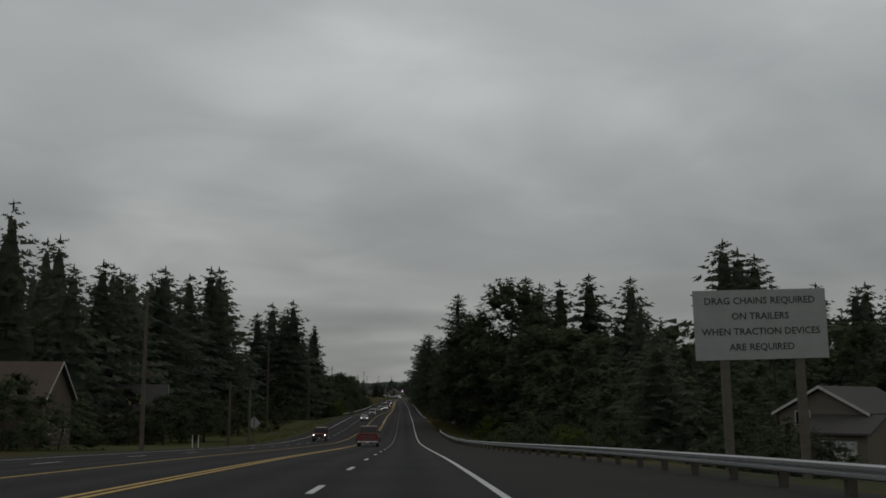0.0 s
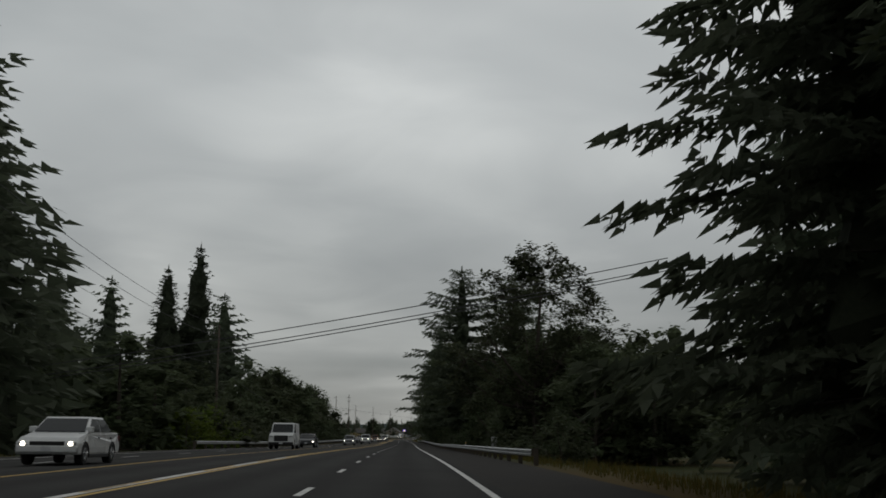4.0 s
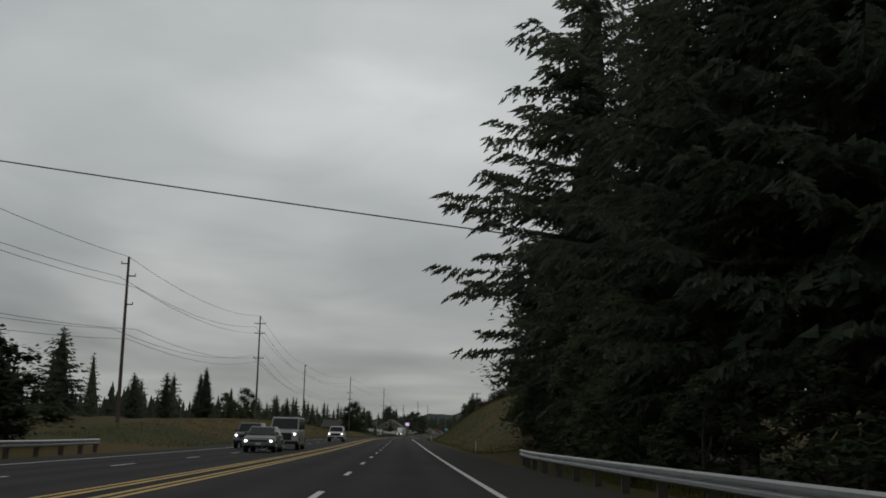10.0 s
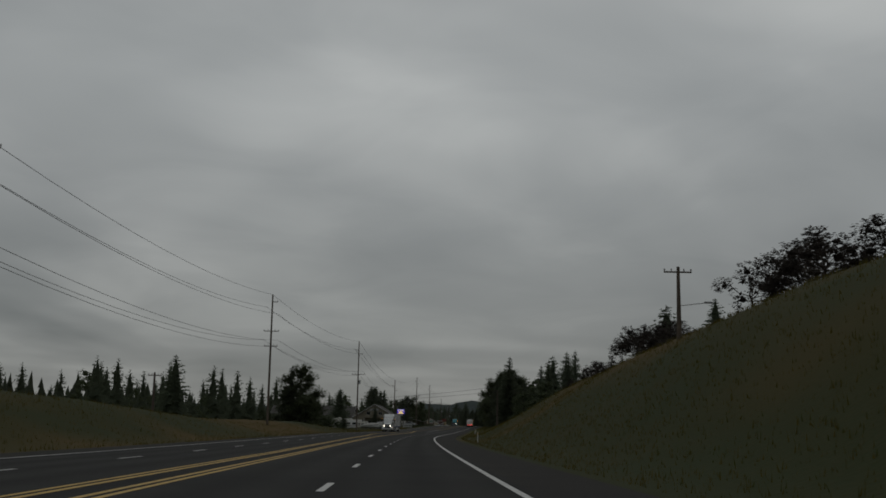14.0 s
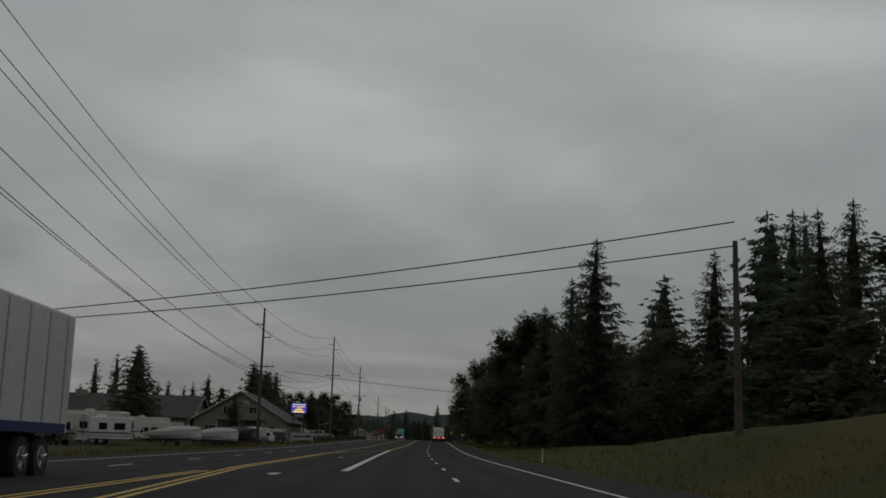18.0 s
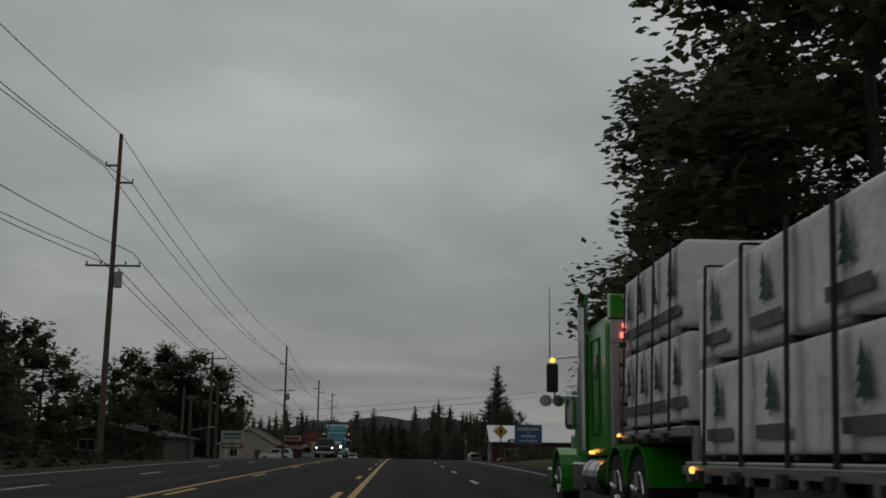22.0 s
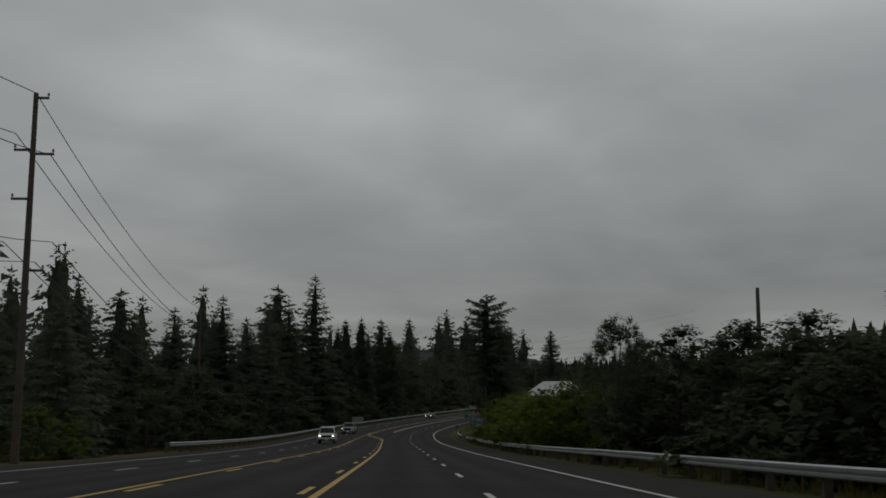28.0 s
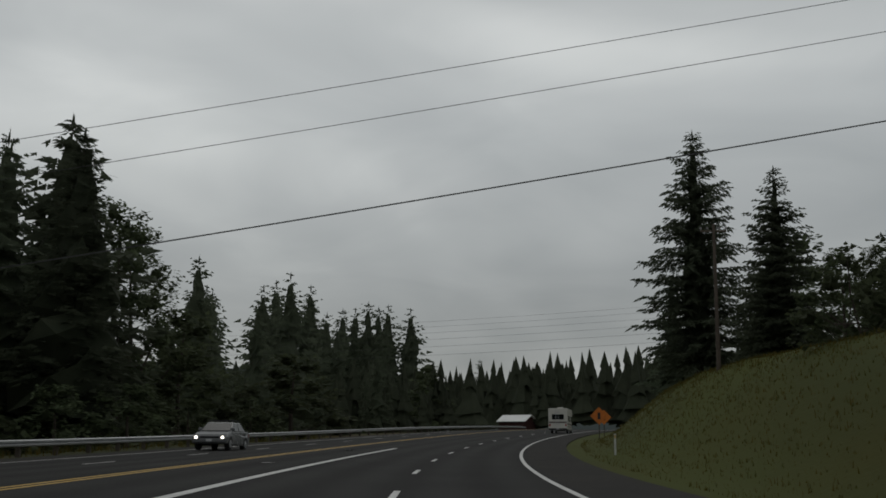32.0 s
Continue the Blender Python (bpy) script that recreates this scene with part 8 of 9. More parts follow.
# houses by the start
h = gable_house("weathered tan house with a gable and a low front wing", 6.2, 11, 4.0, 5.7, SIDING_TAN, SHINGLE_DARK)
window(h, "y-", -1.4, 3.1, 1.0, 0.9, -5.5)
bm = bmesh.new()
prism(bm, [(-5.5, 3.7), (-9.0, 2.5), (-9.0, 2.64), (-5.5, 3.84)], -0.6, 4.6, "x")
wing = part("wing_roof", bm, SHINGLE_DARK, h)
bm = bmesh.new()
box(bm, -0.2, -8.5, -0.8, 4.2, -8.32, 2.58)
wing_wall = part("wing_wall", bm, SIDING_TAN, h)
for x in (-0.2, 4.05):
    bm = bmesh.new()
    box(bm, x, -8.32, -0.8, x + 0.15, -5.52, 2.55)
    part("wing_wall", bm, SIDING_TAN, h)
bm = bmesh.new()
box(bm, 1.0, -8.54, 0.0, 3.5, -8.505, 2.1, 0.01)
gate = part("garage_door", bm, material("pale_garage_door", (0.40, 0.39, 0.36), rough=0.6), h, "pale panelled garage door")
for k in range(4):
    bm = bmesh.new()
    box(bm, 1.08, -8.56, 0.08 + k * 0.51, 3.42, -8.541, 0.52 + k * 0.51, 0.008)
    part("door_panel", bm, TRIM_WHITE, gate)
stand(h, 82, 35.0, -42)
for s, d, hg in ((66, 22, 2.6), (70, 24.5, 3.0), (62, 25.5, 2.4), (74, 22.5, 2.8), (58, 21, 2.0), (69, 28.5, 2.4), (52, 20, 2.2), (60, 31, 2.6)):
    plant("bush", s, d, hg, 1.4)
h = gable_house("brown-roofed house half hidden among the firs", 9, 12, 5.0, 8.4, SIDING_BROWN, SHINGLE_BROWN)
window(h, "y-", -2.0, 1.4, 1.2, 1.1, -6.0)
window(h, "y-", 2.0, 1.4, 1.2, 1.1, -6.0)
stand(h, 112, -39.5, 90)
h = gable_house("dark house with two pale-trimmed dormers among trees", 9, 14, 4.6, 8.2, SIDING_BROWN, SHINGLE_DARK)
for u in (-2.6, 2.6):
    bm = bmesh.new()
    prism(bm, [(u - 0.9, 4.9), (u + 0.9, 4.9), (u + 0.9, 6.3), (u, 7.1), (u - 0.9, 6.3)], 1.2, 3.8, "x")
    dm = part("dormer", bm, SIDING_YELLOW, h, "pale yellow dormer")
    for q in (-1, 1):
        bm = bmesh.new()
        prism(bm, [(u, 7.08), (u + q * 1.15, 6.02), (u + q * 1.15, 6.16), (u, 7.24)], 1.0, 4.05, "x")
        part("dormer_roof", bm, TRIM_WHITE, dm)
    window(dm, "x+", u, 5.2, 0.9, 0.9, 3.8)
stand(h, 168, -42, -78)
h = gable_house("low dark house under the firs", 8, 11, 3.0, 5.6, SIDING_BROWN, SHINGLE_DARK)
stand(h, 238, -50, 80)

# the motorhome dealer: a wide gable towards the road
h = gable_house("beige dealer building with a steep gable and dark roof", 18, 25, 3.6, 8.9, SIDING_BEIGE, SHINGLE_DARK, 0.9, 0, "dealer_building", False)
window(h, "y-", 2.4, 4.7, 1.5, 1.3, -12.5)
window(h, "y-", -2.6, 4.7, 1.5, 1.3, -12.5)
for u in (-5.6, 1.0, 5.6):
    window(h, "y-", u, 0.7, 2.4, 1.7, -12.5, 2)
door(h, "y-", -2.2, 1.8, 2.1, -12.5, WINDOW_GLASS)
for k in range(5):
    window(h, "x+", -9.0 + k * 4.5, 0.9, 2.2, 1.5, 9.0, 2)
bm = bmesh.new()
box(bm, -2.0, -12.62, 6.2, 1.6, -12.5, 7.2, 0.03)
sg = part("fascia_sign", bm, SIGN_WHITE, h, "white fascia sign with dark peak shape")
bar_rows([(-1.7, 1.3, 6.35, 6.5)], -12.621, SIGN_BLACK, sg)
bm = bmesh.new()
prism(bm, [(-1.2, 6.6), (0.8, 6.6), (-0.2, 7.1)], -12.626, -12.621, "y")
part("peak_shape", bm, SIGN_BLACK, sg)
bm = bmesh.new()
box(bm, -4.4, -14.6, 3.3, 4.8, -12.52, 3.5, 0.02)
part("canopy", bm, SIDING_BROWN, h)
for x in (-4.2, 0.2, 4.6):
    bm = bmesh.new()
    box(bm, x - 0.08, -14.5, -0.4, x + 0.08, -14.34, 3.3)
    part("canopy_post", bm, TRIM_WHITE, h)
for u in (-8.9, -4.5, 4.5, 8.9):
    bm = bmesh.new()
    box(bm, u - 0.06, -12.53, 0.0, u + 0.06, -12.5, 3.6 + 5.3 * (1 - abs(u) / 9) - 0.3)
    part("wall_rib", bm, SIDING_BEIGE, h)
stand(h, 1324.5, -37.0)
h = gable_house("long dealer hall with a dark roof and beige walls", 17, 34, 4.0, 8.2, SIDING_BEIGE, SHINGLE_DARK, 0.8, 0, "dealer_hall", False)
for k in range(6):
    window(h, "x+", -13.5 + k * 5.2, 0.3, 3.0, 2.6, 8.5, 2)
    window(h, "x-", -13.5 + k * 5.2, 0.3, 3.0, 2.6, -8.5, 2)
bm = bmesh.new()
box(bm, -1.6, 6.0, 7.2, 0.4, 8.0, 9.0, 0.03)
part("roof_vent", bm, SIDING_BEIGE, h, "beige boxed vent on the roof")
stand(h, 1321, -63.7, 90)


def boat(label, hull_mat, cover_mat, length=6.2, tent=0.55):
    """A small motor boat under a canvas cover on its trailer, bow towards -y."""
    ob = thing("motor_boat", label, "boat")
    rings = []
    for k in range(8):
        f = k / 7
        half = 1.12 * min(1.0, (f * 1.9 + 0.02)) ** 0.55
        keel = 0.52 + 0.55 * max(0.0, 0.45 - f) ** 1.4
        rim = 1.42 + 0.36 * (1 - f) ** 2
        y = -length / 2 + length * f
        rings.append([(-half, y, rim), (-half * 0.93, y, rim - 0.35), (-half * 0.62, y, keel + 0.22), (0, y, keel), (half * 0.62, y, keel + 0.22), (half * 0.93, y, rim - 0.35), (half, y, rim)])
    verts = [v for r_ in rings for v in r_]
    faces = [(a * 7 + b, a * 7 + b + 1, a * 7 + b + 8, a * 7 + b + 7) for a in range(7) for b in range(6)]
    faces += [tuple(range(49, 56)), (0, 6, 5, 4, 3, 2, 1)]
    part_me("hull", mesh_from("hull", verts, faces, hull_mat), ob)
    verts, faces = [], []
    for a, r_ in enumerate(rings):
        half, y, rim = r_[6][0] + 0.03, r_[6][1], r_[6][2] + 0.01
        rise = tent * math.sin(math.pi * min(1.0, max(0.0, (a + 0.4) / 7.6))) ** 0.8
        verts += [(-half, y, rim - 0.12), (-half, y, rim), (-half * 0.5, y, rim + rise * 0.72), (0, y, rim + rise), (half * 0.5, y, rim + rise * 0.72), (half, y, rim), (half, y, rim - 0.12)]
    faces = [(a * 7 + b, a * 7 + b + 1, a * 7 + b + 8, a * 7 + b + 7) for a in range(7) for b in range(6)] + [tuple(range(49, 56)), tuple(range(7))]
    part_me("cover", mesh_from("cover", verts, faces, cover_mat, smooth=True), ob, "laced canvas cover")
    bm = bmesh.new()
    for x in (-0.7, 0.7):
        box(bm, x - 0.05, -length / 2 + 0.6, 0.40, x + 0.05, length / 2 - 0.5, 0.50)
    for y in (-1.2, 0.6, 2.0):
        box(bm, -0.65, y, 0.42, 0.65, y + 0.09, 0.50)
    box(bm, -0.05, -length / 2 - 1.0, 0.40, 0.05, -length / 2 + 0.8, 0.49)
    part("trailer_frame", bm, CHASSIS, ob)
    for x in (-1.0, 1.0):
        bm = bmesh.new()
        tube(bm, (x - 0.1, 0.9, 0.30), (x + 0.1, 0.9, 0.30), 0.30, n=14)
        wheel = part("wheel", bm, RUBBER, ob)
        bm = bmesh.new()
        tube(bm, (x - 0.11, 0.9, 0.30), (x + 0.11, 0.9, 0.30), 0.17, n=12)
        part("rim", bm, ALLOY, wheel)
    bm = bmesh.new()
    box(bm, -0.2, length / 2 + 0.02, 0.9, 0.2, length / 2 + 0.42, 1.9, 0.08)
    box(bm, -0.08, length / 2 + 0.1, 0.3, 0.08, length / 2 + 0.3, 0.95, 0.02)
    part("outboard_motor", bm, BLACK_TRIM, ob)
    return ob


CANVAS_DARK = material("dark_boat_canvas", (0.035, 0.038, 0.042), rough=0.85, spot=(0.055, 0.057, 0.06), scale=1.5, fine=12)
CANVAS_PALE = material("pale_boat_canvas", (0.42, 0.42, 0.40), rough=0.85, spot=(0.30, 0.30, 0.29), scale=1.5, fine=12)
for s, d, turn, hull_mat, cover_mat, size, label in (
        (1221, -23.6, 62, WHITE_BODY, CANVAS_PALE, 6.0, "white motor boat under a pale cover on its trailer"),
        (1226.5, -23.8, 70, DARK_BODY, CANVAS_DARK, 7.4, "dark motor boat under a dark cover on its trailer"),
        (1218, -27.2, 58, WHITE_BODY, CANVAS_PALE, 7.0, "long white boat under a pale cover on the lot"),
        (1231.5, -23.4, 74, GREY_BODY, CANVAS_DARK, 5.6, "small grey boat with a dark cover on the lot"),
        (1237, -24.8, 80, WHITE_BODY, CANVAS_DARK, 6.0, "white boat with a dark cover on the lot"),
        (1242, -23.6, 68, WHITE_BODY, CANVAS_PALE, 5.4, "small white boat with a pale cover on the lot")):
    stand(boat(label, hull_mat, cover_mat, size), s, d, turn)


# hedge of the lot
for i in range(22):
    s = 1262 + i * 7.2
    plant("bush", s, -18.7 - (i % 3) * 0.3, 0.8 + 0.15 * (i % 4), 1.9)

# brown hall and shops on the far side
h = gable_house("low brown hall with a shallow grey roof", 11, 16, 2.2, 3.4, SIDING_BROWN, SHINGLE_DARK, name="hall")
window(h, "y-", -2, 0.8, 1.6, 1.0, -8.0)
stand(h, 1460, -31, 0)
h = gable_house("cream house with white bargeboards and porch by the shops", 9, 12, 2.9, 5.4, SIDING_CREAM, SHINGLE_BROWN)
window(h, "y-", -2.2, 1.0, 1.3, 1.1, -6.0)
window(h, "x+", -2.0, 1.0, 1.5, 1.1, 4.5)
window(h, "x+", 3.0, 1.0, 1.5, 1.1, 4.5)
door(h, "y-", 1.5, 0.95, 2.05, -6.0, SIDING_BROWN)
for y in (-5.5, -2.0, 1.5, 5.0):
    bm = bmesh.new()
    box(bm, 5.9, y - 0.06, -0.3, 6.02, y + 0.06, 2.35)
    part("porch_post", bm, TRIM_WHITE, h)
bm = bmesh.new()
prism(bm, [(4.5, 2.86), (6.2, 2.35), (6.2, 2.45), (4.5, 2.98)], -6.2, 6.2, "y")
part("porch_roof", bm, SHINGLE_BROWN, h)
stand(h, 1524, -26.5)
h = gable_house("blue-grey metal shed behind the shops", 8, 10, 3.0, 4.6, SIDING_BLUE, SIDING_BLUE, name="shed")
stand(h, 1540, -33)
h = flat_shop("maroon flat-roofed shop with a columned porch and roof sign", 6.4, 12, 3.9, SIDING_MAROON, SHINGLE_DARK)
for y in (-4.0, 0.0):
    window(h, "x+", y, 0.8, 2.4, 1.6, 3.2, 2)
door(h, "x+", 4.0, 1.1, 2.1, 3.2, WINDOW_GLASS)
for k in range(6):
    bm = bmesh.new()
    y = -6.0 + k * 2.4
    box(bm, 5.05, y - 0.07, -0.3, 5.2, y + 0.07, 2.55)
    part("porch_column", bm, TRIM_WHITE, h)
bm = bmesh.new()
prism(bm, [(3.2, 2.95), (5.4, 2.55), (5.4, 2.68), (3.2, 3.1)], -6.4, 6.4, "y")
part("porch_roof", bm, SIDING_BROWN, h)
bm = bmesh.new()
box(bm, 2.9, -6.1, 2.75, 3.6, -6.02, 3.5)
part("side_board", bm, TRIM_WHITE, h)
for k in range(6):
    bm = bmesh.new()
    box(bm, 0.0 + k * 0.5, -6.08, 2.6, 0.25 + k * 0.5, -6.02, 3.3)
    part("wall_board", bm, TRIM_WHITE, h)
bm = bmesh.new()
box(bm, -0.6, -5.9, 4.1, 2.4, -5.8, 5.0, 0.02)
sg = part("roof_sign", bm, SIGN_WHITE, h, "white roof sign with dark red bars")
bar_rows([(-0.3, 2.1, 4.3, 4.75)], -5.902, SIGN_RED, sg)
for x in (-0.3, 2.0):
    bm = bmesh.new()
    box(bm, x - 0.04, -5.8, 3.7, x + 0.04, -5.72, 4.9)
    part("sign_strut", bm, CHASSIS, sg)
stand(h, 1550, -23.2)
h = flat_shop("cream two-tone shop with plain parapet", 11, 13, 4.3, SIDING_YELLOW, SHINGLE_DARK)
for y in (-4.0, 0.0):
    window(h, "x+", y, 0.9, 2.2, 1.5, 5.5, 1)
door(h, "x+", 4.0, 1.1, 2.1, 5.5, SIDING_BROWN)
window(h, "y-", 2.0, 1.0, 1.6, 1.2, -6.5)
stand(h, 1565, -25.2)
h = gable_house("low grey building with a shallow gable towards the road", 9, 8, 2.2, 3.3, SIDING_GREY, METAL_GREY, 0.7, 0, "garage")
window(h, "y-", -2.6, 0.9, 1.5, 0.9, -4.0)
bm = bmesh.new()
box(bm, 0.6, -4.05, 0.0, 3.6, -4.0, 2.0, 0.01)
part("roller_door", bm, TRIM_WHITE, h)
stand(h, 1612, -21.8, -8)
h = gable_house("pale yellow shed beyond the shops", 8, 10, 2.7, 4.4, SIDING_YELLOW, SHINGLE_DARK, name="shed")
stand(h, 1632, -27, 20)

# red shop with its white metal roof, gable towards the road
h = gable_house("barn-red shop with a long white metal roof", 11.5, 14.5, 3.8, 6.4, SIDING_RED, METAL_WHITE, 0.5, 0, "red_shop")
window(h, "y-", -2.8, 0.5, 1.7, 2.3, -7.25, 2)
window(h, "y-", 2.6, 0.9, 1.4, 1.3, -7.25)
door(h, "y-", 0.0, 1.0, 2.1, -7.25, TRIM_WHITE)
bm = bmesh.new()
box(bm, -3.4, -7.32, 3.1, -2.2, -7.26, 3.6, 0.01)
part("wall_sign", bm, SIGN_WHITE, h)
bm = bmesh.new()
box(bm, -1.0, -7.32, 2.7, 0.6, -7.26, 3.1, 0.01)
part("wall_sign", bm, SIGN_WHITE, h)
for u in (-4.2,):
    window(h, "x+", u, 1.5, 1.9, 1.0, 5.75)
bm = bmesh.new()
tube(bm, (0.2, -6.9, 6.3), (0.2, -6.9, 13.0), 0.03, 0.012, 6)
part("roof_mast", bm, STEEL_POST, h)
stand(h, 1531.5, 12.8 + 7.25, -90)

# clipped shrubs before the red shop
def topiary(label, z0, r):
    ob = thing("topiary_shrub", label, "shrub")
    rr = random.Random(int(r * 100))
    bm = bmesh.new()
    tube(bm, (0, 0, -0.2), (0.05, 0, z0), 0.07, 0.05, 7)
    part("trunk", bm, BARK, ob)
    vs, fs = [], []
    for k in range(420):
        v = Vector((rr.gauss(0, 1), rr.gauss(0, 1), rr.gauss(0, 1))).normalized()
        p = Vector((v.x * r, v.y * r, z0 + r * 0.6 + v.z * r * 0.6)) * 1.0
        q = Vector((rr.gauss(0, 1), rr.gauss(0, 1), rr.gauss(0, 1))).normalized() * 0.22
        diamond(vs, fs, p - q * 0.5, p + q * 0.5, 0.08, 0.0)
    part_me("crown", mesh_from("crown", vs, fs, LEAVES), ob)
    return ob


for s, d, z0, r in ((1503, 14.0, 2.5, 0.75), (1500, 15.6, 1.5, 1.2), (1511, 13.8, 1.0, 0.9), (1516, 16.5, 0.6, 1.3), (1494, 16.5, 0.8, 1.2)):
    stand(topiary("dark clipped shrub trained on a bare stem", z0, r), s, d)
for s, d, hgt in ((1497, 18, 2.4), (1506, 20, 2.2), (1513, 21, 2.6), (1522, 18.5, 2.0)):
    plant("bush", s, d, hgt, 1.3)

DIGGER_ORANGE = material("faded_orange_machine_paint", (0.40, 0.10, 0.02), rough=0.5, spot=(0.26, 0.07, 0.02), scale=1.2, fine=12)


def digger():
    """A tracked digger with its arm raised and folded."""
    ob = thing("excavator", "orange tracked excavator with its arm folded among the bushes", "excavator")
    for x in (-1.2, 0.7):
        bm = bmesh.new()
        prism(bm, [(-1.9, 0.35), (-1.6, 0.0), (1.6, 0.0), (1.9, 0.35), (1.6, 0.8), (-1.6, 0.8)], x, x + 0.5, "x", 0.03)
        part("track", bm, CHASSIS, ob)
    bm = bmesh.new()
    tube(bm, (0, 0, 0.6), (0, 0, 1.0), 0.7, n=14)
    part("turntable", bm, CHASSIS, ob)
    bm = bmesh.new()
    box(bm, -1.25, -0.6, 1.0, 1.25, 1.7, 1.95, 0.08)
    box(bm, 0.1, 0.2, 1.95, 1.2, 1.65, 2.3, 0.08)
    part("house", bm, DIGGER_ORANGE, ob)
    bm = bmesh.new()
    box(bm, -1.2, -1.0, 1.05, -0.2, 0.5, 2.85, 0.08)
    cab = part("cab", bm, DIGGER_ORANGE, ob)
    bm = bmesh.new()
    box(bm, -1.215, -0.8, 1.75, -0.185, 0.3, 2.65)
    box(bm, -1.1, -1.012, 1.6, -0.3, -0.9, 2.65)
    part("cab_window", bm, VEHICLE_GLASS, cab)
    bm = bmesh.new()
    prism(bm, [(-0.4, 1.5), (-1.6, 3.6), (-3.0, 4.3), (-3.1, 4.05), (-1.9, 3.3), (-0.9, 1.4)], 0.15, 0.5, "x", 0.03)
    part("boom", bm, DIGGER_ORANGE, ob)
    bm = bmesh.new()
    prism(bm, [(-3.2, 4.5), (-2.8, 4.3), (-2.4, 2.1), (-2.6, 2.1)], 0.17, 0.48, "x", 0.02)
    part("dipper_arm", bm, DIGGER_ORANGE, ob)
    bm = bmesh.new()
    prism(bm, [(-2.6, 2.2), (-2.2, 2.15), (-1.8, 1.6), (-2.1, 1.2), (-2.6, 1.3)], -0.15, 0.8, "x", 0.02)
    part("bucket", bm, CHASSIS, ob)
    return ob


stand(digger(), 1675, 12.8, 70)

# barns and sheds round the last bend
def hip_barn(label, W, L, eave, ridge, run, wall_mat, roof_mat, over=0.5, seams=16):
    """A barn whose metal roof slopes on all four sides; the ridge runs along y and stops short of each end."""
    ob = thing("barn", label, "building")
    w, l = W / 2, L / 2
    for x0, y0, x1, y1 in ((-w, -l, -w + 0.2, l), (w - 0.2, -l, w, l), (-w + 0.2, -l, w - 0.2, -l + 0.2), (-w + 0.2, l - 0.2, w - 0.2, l)):
        bm = bmesh.new()
        box(bm, x0, y0, -1.2, x1, y1, eave)
        part("wall", bm, wall_mat, ob)
    X, Y = w + over, l + over
    c = [Vector(v) for v in ((-X, -Y, eave), (X, -Y, eave), (X, Y, eave), (-X, Y, eave), (0, -Y + run, ridge), (0, Y - run, ridge))]
    for name_, ring in (("roof_end", (0, 1, 4)), ("roof_slope", (1, 2, 5, 4)), ("roof_end", (2, 3, 5)), ("roof_slope", (3, 0, 4, 5))):
        up = Vector((0, 0, 0.13))
        vs = [c[k] for k in ring] + [c[k] + up for k in ring]
        n = len(ring)
        fs = [tuple(range(n))[::-1], tuple(range(n, 2 * n))] + [(k, (k + 1) % n, n + (k + 1) % n, n + k) for k in range(n)]
        slab = part_me(name_, mesh_from(name_, vs, fs, roof_mat), ob)
        if n == 4:
            a, b = c[ring[0]], c[ring[1]]
            for k in range(1, seams):
                f = k / seams
                p = a.lerp(b, f)
                g = min(1.0, min(f, 1 - f) * (2 * Y) / run)
                q = Vector((p.x * (1 - g), p.y, eave + (ridge - eave) * g))
                bm = bmesh.new()
                tube(bm, p + up, q + up, 0.03, n=4)
                part("roof_seam", bm, roof_mat, slab)
    return ob


h = hip_barn("pale metal-roofed barn with sloping ends on the grassy rise", 10, 13, 1.7, 5.2, 3.6, SIDING_GREY, METAL_PALE)
window(h, "x-", -2.0, 0.5, 1.4, 0.9, -5.0)
window(h, "x-", 2.5, 0.5, 1.4, 0.9, -5.0)
stand(h, 1984, 25.5, 80)
h = gable_house("small red shed with a white roof beyond the bend", 5, 7, 2.6, 3.9, SIDING_RED, METAL_WHITE, name="shed")
stand(h, 2208, -23.6, 70)
cont = thing("box_container", "dull grey steel container behind the far guard rail", "container")
bm = bmesh.new()
box(bm, -1.1, -2.2, 0.1, 1.1, 2.2, 1.75, 0.03)
cb = part("shell", bm, SIDING_GREY, cont)
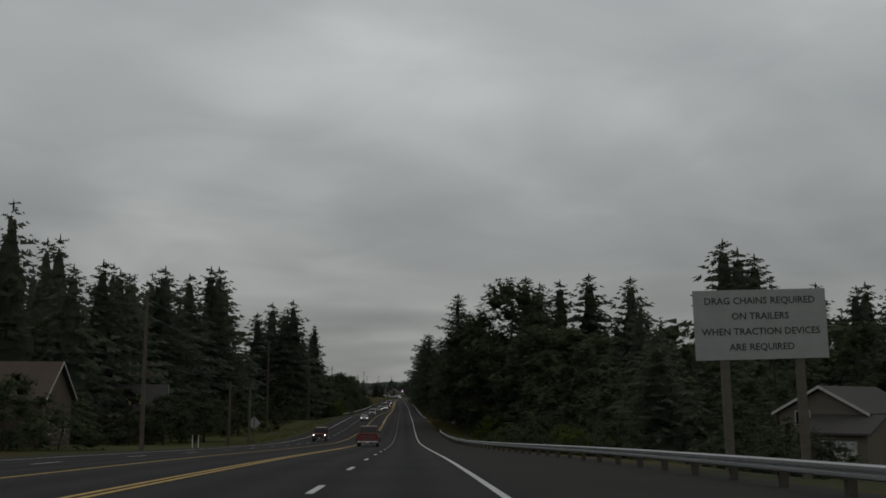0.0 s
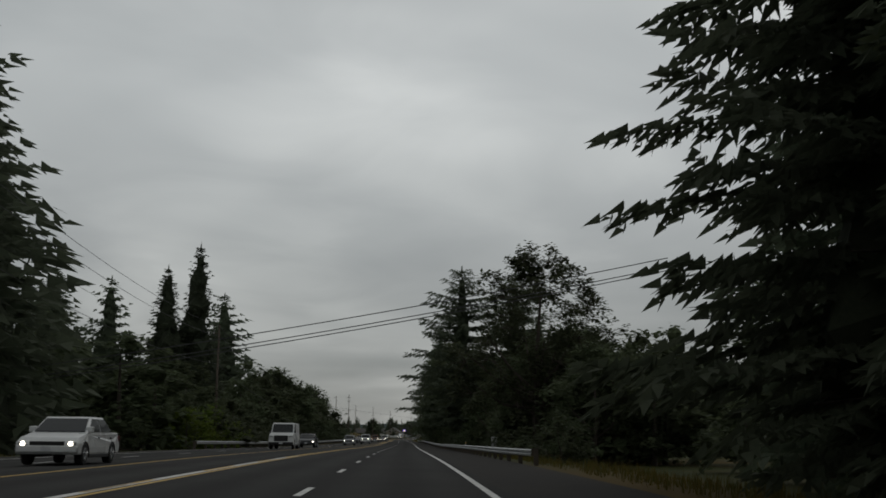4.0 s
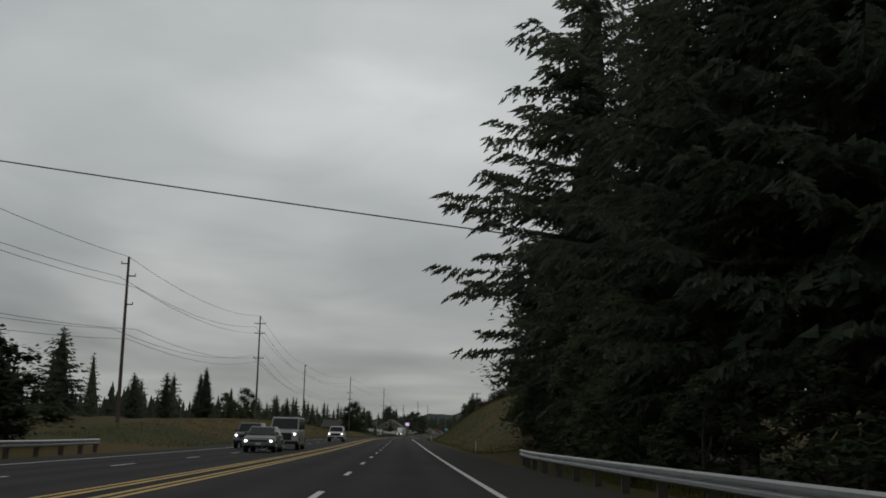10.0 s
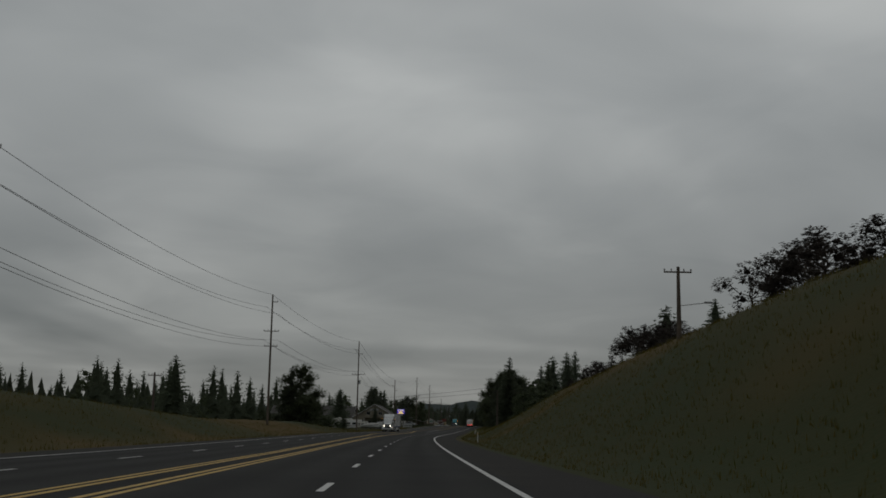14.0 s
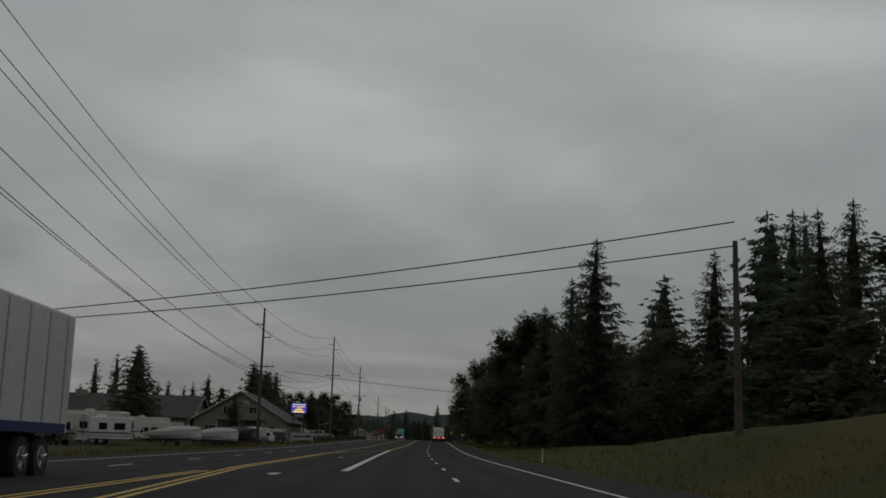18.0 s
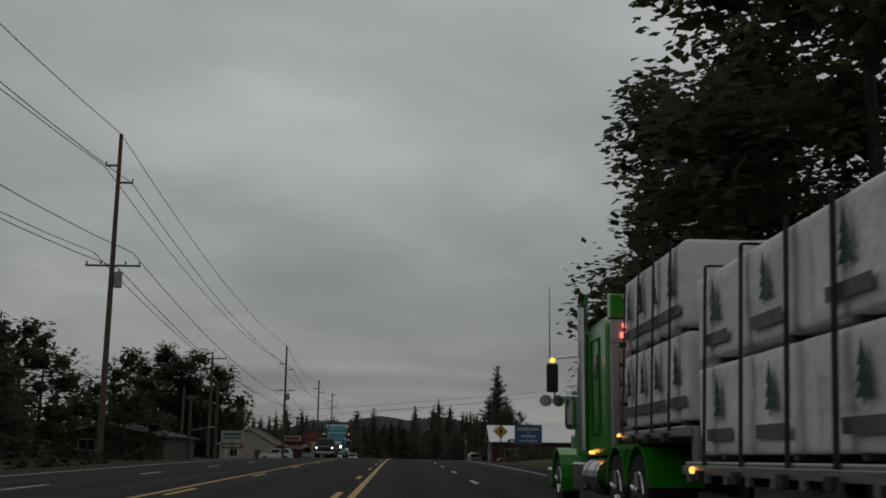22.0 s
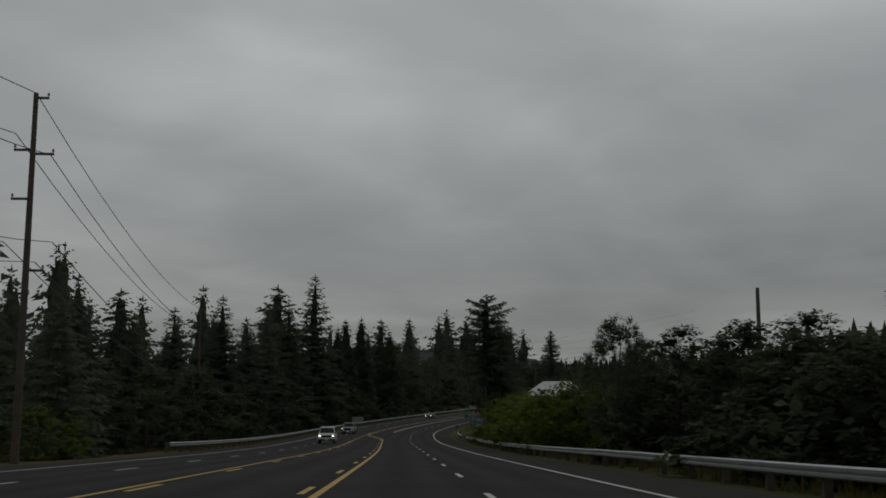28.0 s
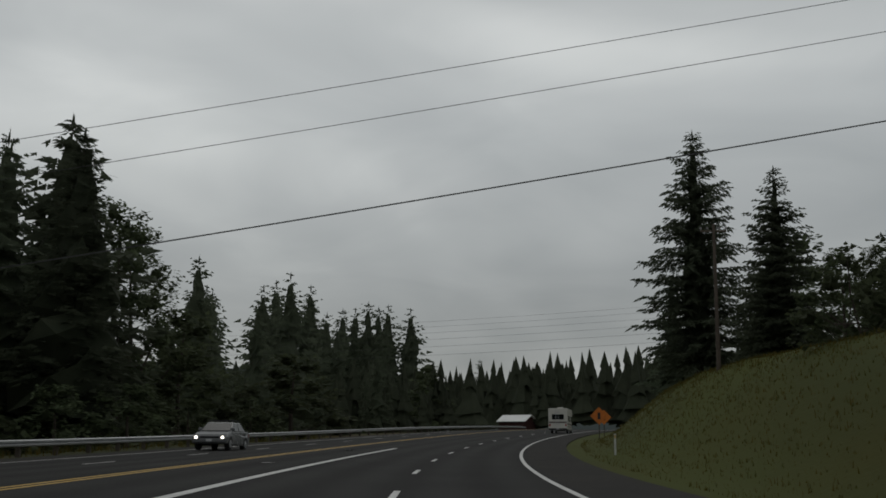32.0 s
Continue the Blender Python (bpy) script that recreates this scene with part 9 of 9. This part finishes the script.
for k in range(10):
    for sx in (-1, 1):
        bm = bmesh.new()
        box(bm, sx * 1.11 - 0.015, -2.0 + k * 0.42, 0.25, sx * 1.11 + 0.015, -1.8 + k * 0.42, 1.62)
        part("corrugation", bm, SIDING_GREY, cb)
stand(cont, 1962, -19.4, 8)
barrel = thing("rail_end_box", "weathered box post standing against the guard rail", "post")
bm = bmesh.new()
box(bm, -0.28, -0.3, -0.2, 0.28, 0.3, 0.98, 0.05)
part("box", bm, material("weathered_grey_board", (0.16, 0.15, 0.13), rough=0.85), barrel)
stand(barrel, 1850, 6.9)
mast = thing("lattice_mast", "slender lattice mast above the trees", "mast")
for k in range(3):
    a = k * 2.094
    bm = bmesh.new()
    tube(bm, (math.cos(a) * 0.6, math.sin(a) * 0.6, -0.5), (math.cos(a) * 0.2, math.sin(a) * 0.2, 17.0), 0.05, 0.03, 5)
    part("leg", bm, STEEL_POST, mast)
bm = bmesh.new()
for q in range(24):
    z = q * 0.7
    rr = 0.6 - 0.4 * z / 17
    r2 = 0.6 - 0.4 * (z + 0.7) / 17
    for k in range(3):
        a, b = k * 2.094, (k + 1) * 2.094
        tube(bm, (math.cos(a) * rr, math.sin(a) * rr, z), (math.cos(b) * r2, math.sin(b) * r2, z + 0.7), 0.02, n=4)
part("bracing", bm, STEEL_POST, mast)
stand(mast, 1900, 45.2)
mast.matrix_basis = mast.matrix_basis @ Matrix.Diagonal((2.2, 2.2, 0.92, 1))


def turn_arrow(s, d):
    """A left-turn arrow painted in the middle lane."""
    pts = [(-0.12, -1.4), (0.12, -1.4), (0.12, 0.55), (-0.75, 0.55), (-0.75, 0.95), (-1.35, 0.4), (-0.75, -0.15), (-0.75, 0.25), (-0.12, 0.25)]
    m = at(s, d, crown(s, d) + 0.007)
    me = mesh_from("turn_arrow", [m @ Vector((x, y, 0)) for x, y in pts], [(0, 1, 2, 8), (8, 2, 3, 7), (4, 5, 6)], WHITE_PAINT)
    tagged(new("turn_arrow", me), kind="structure")


for s, d in ((1130, -5.2), (1160, -5.2), (1990, -5.3), (2010, -5.3)):
    turn_arrow(s, d)
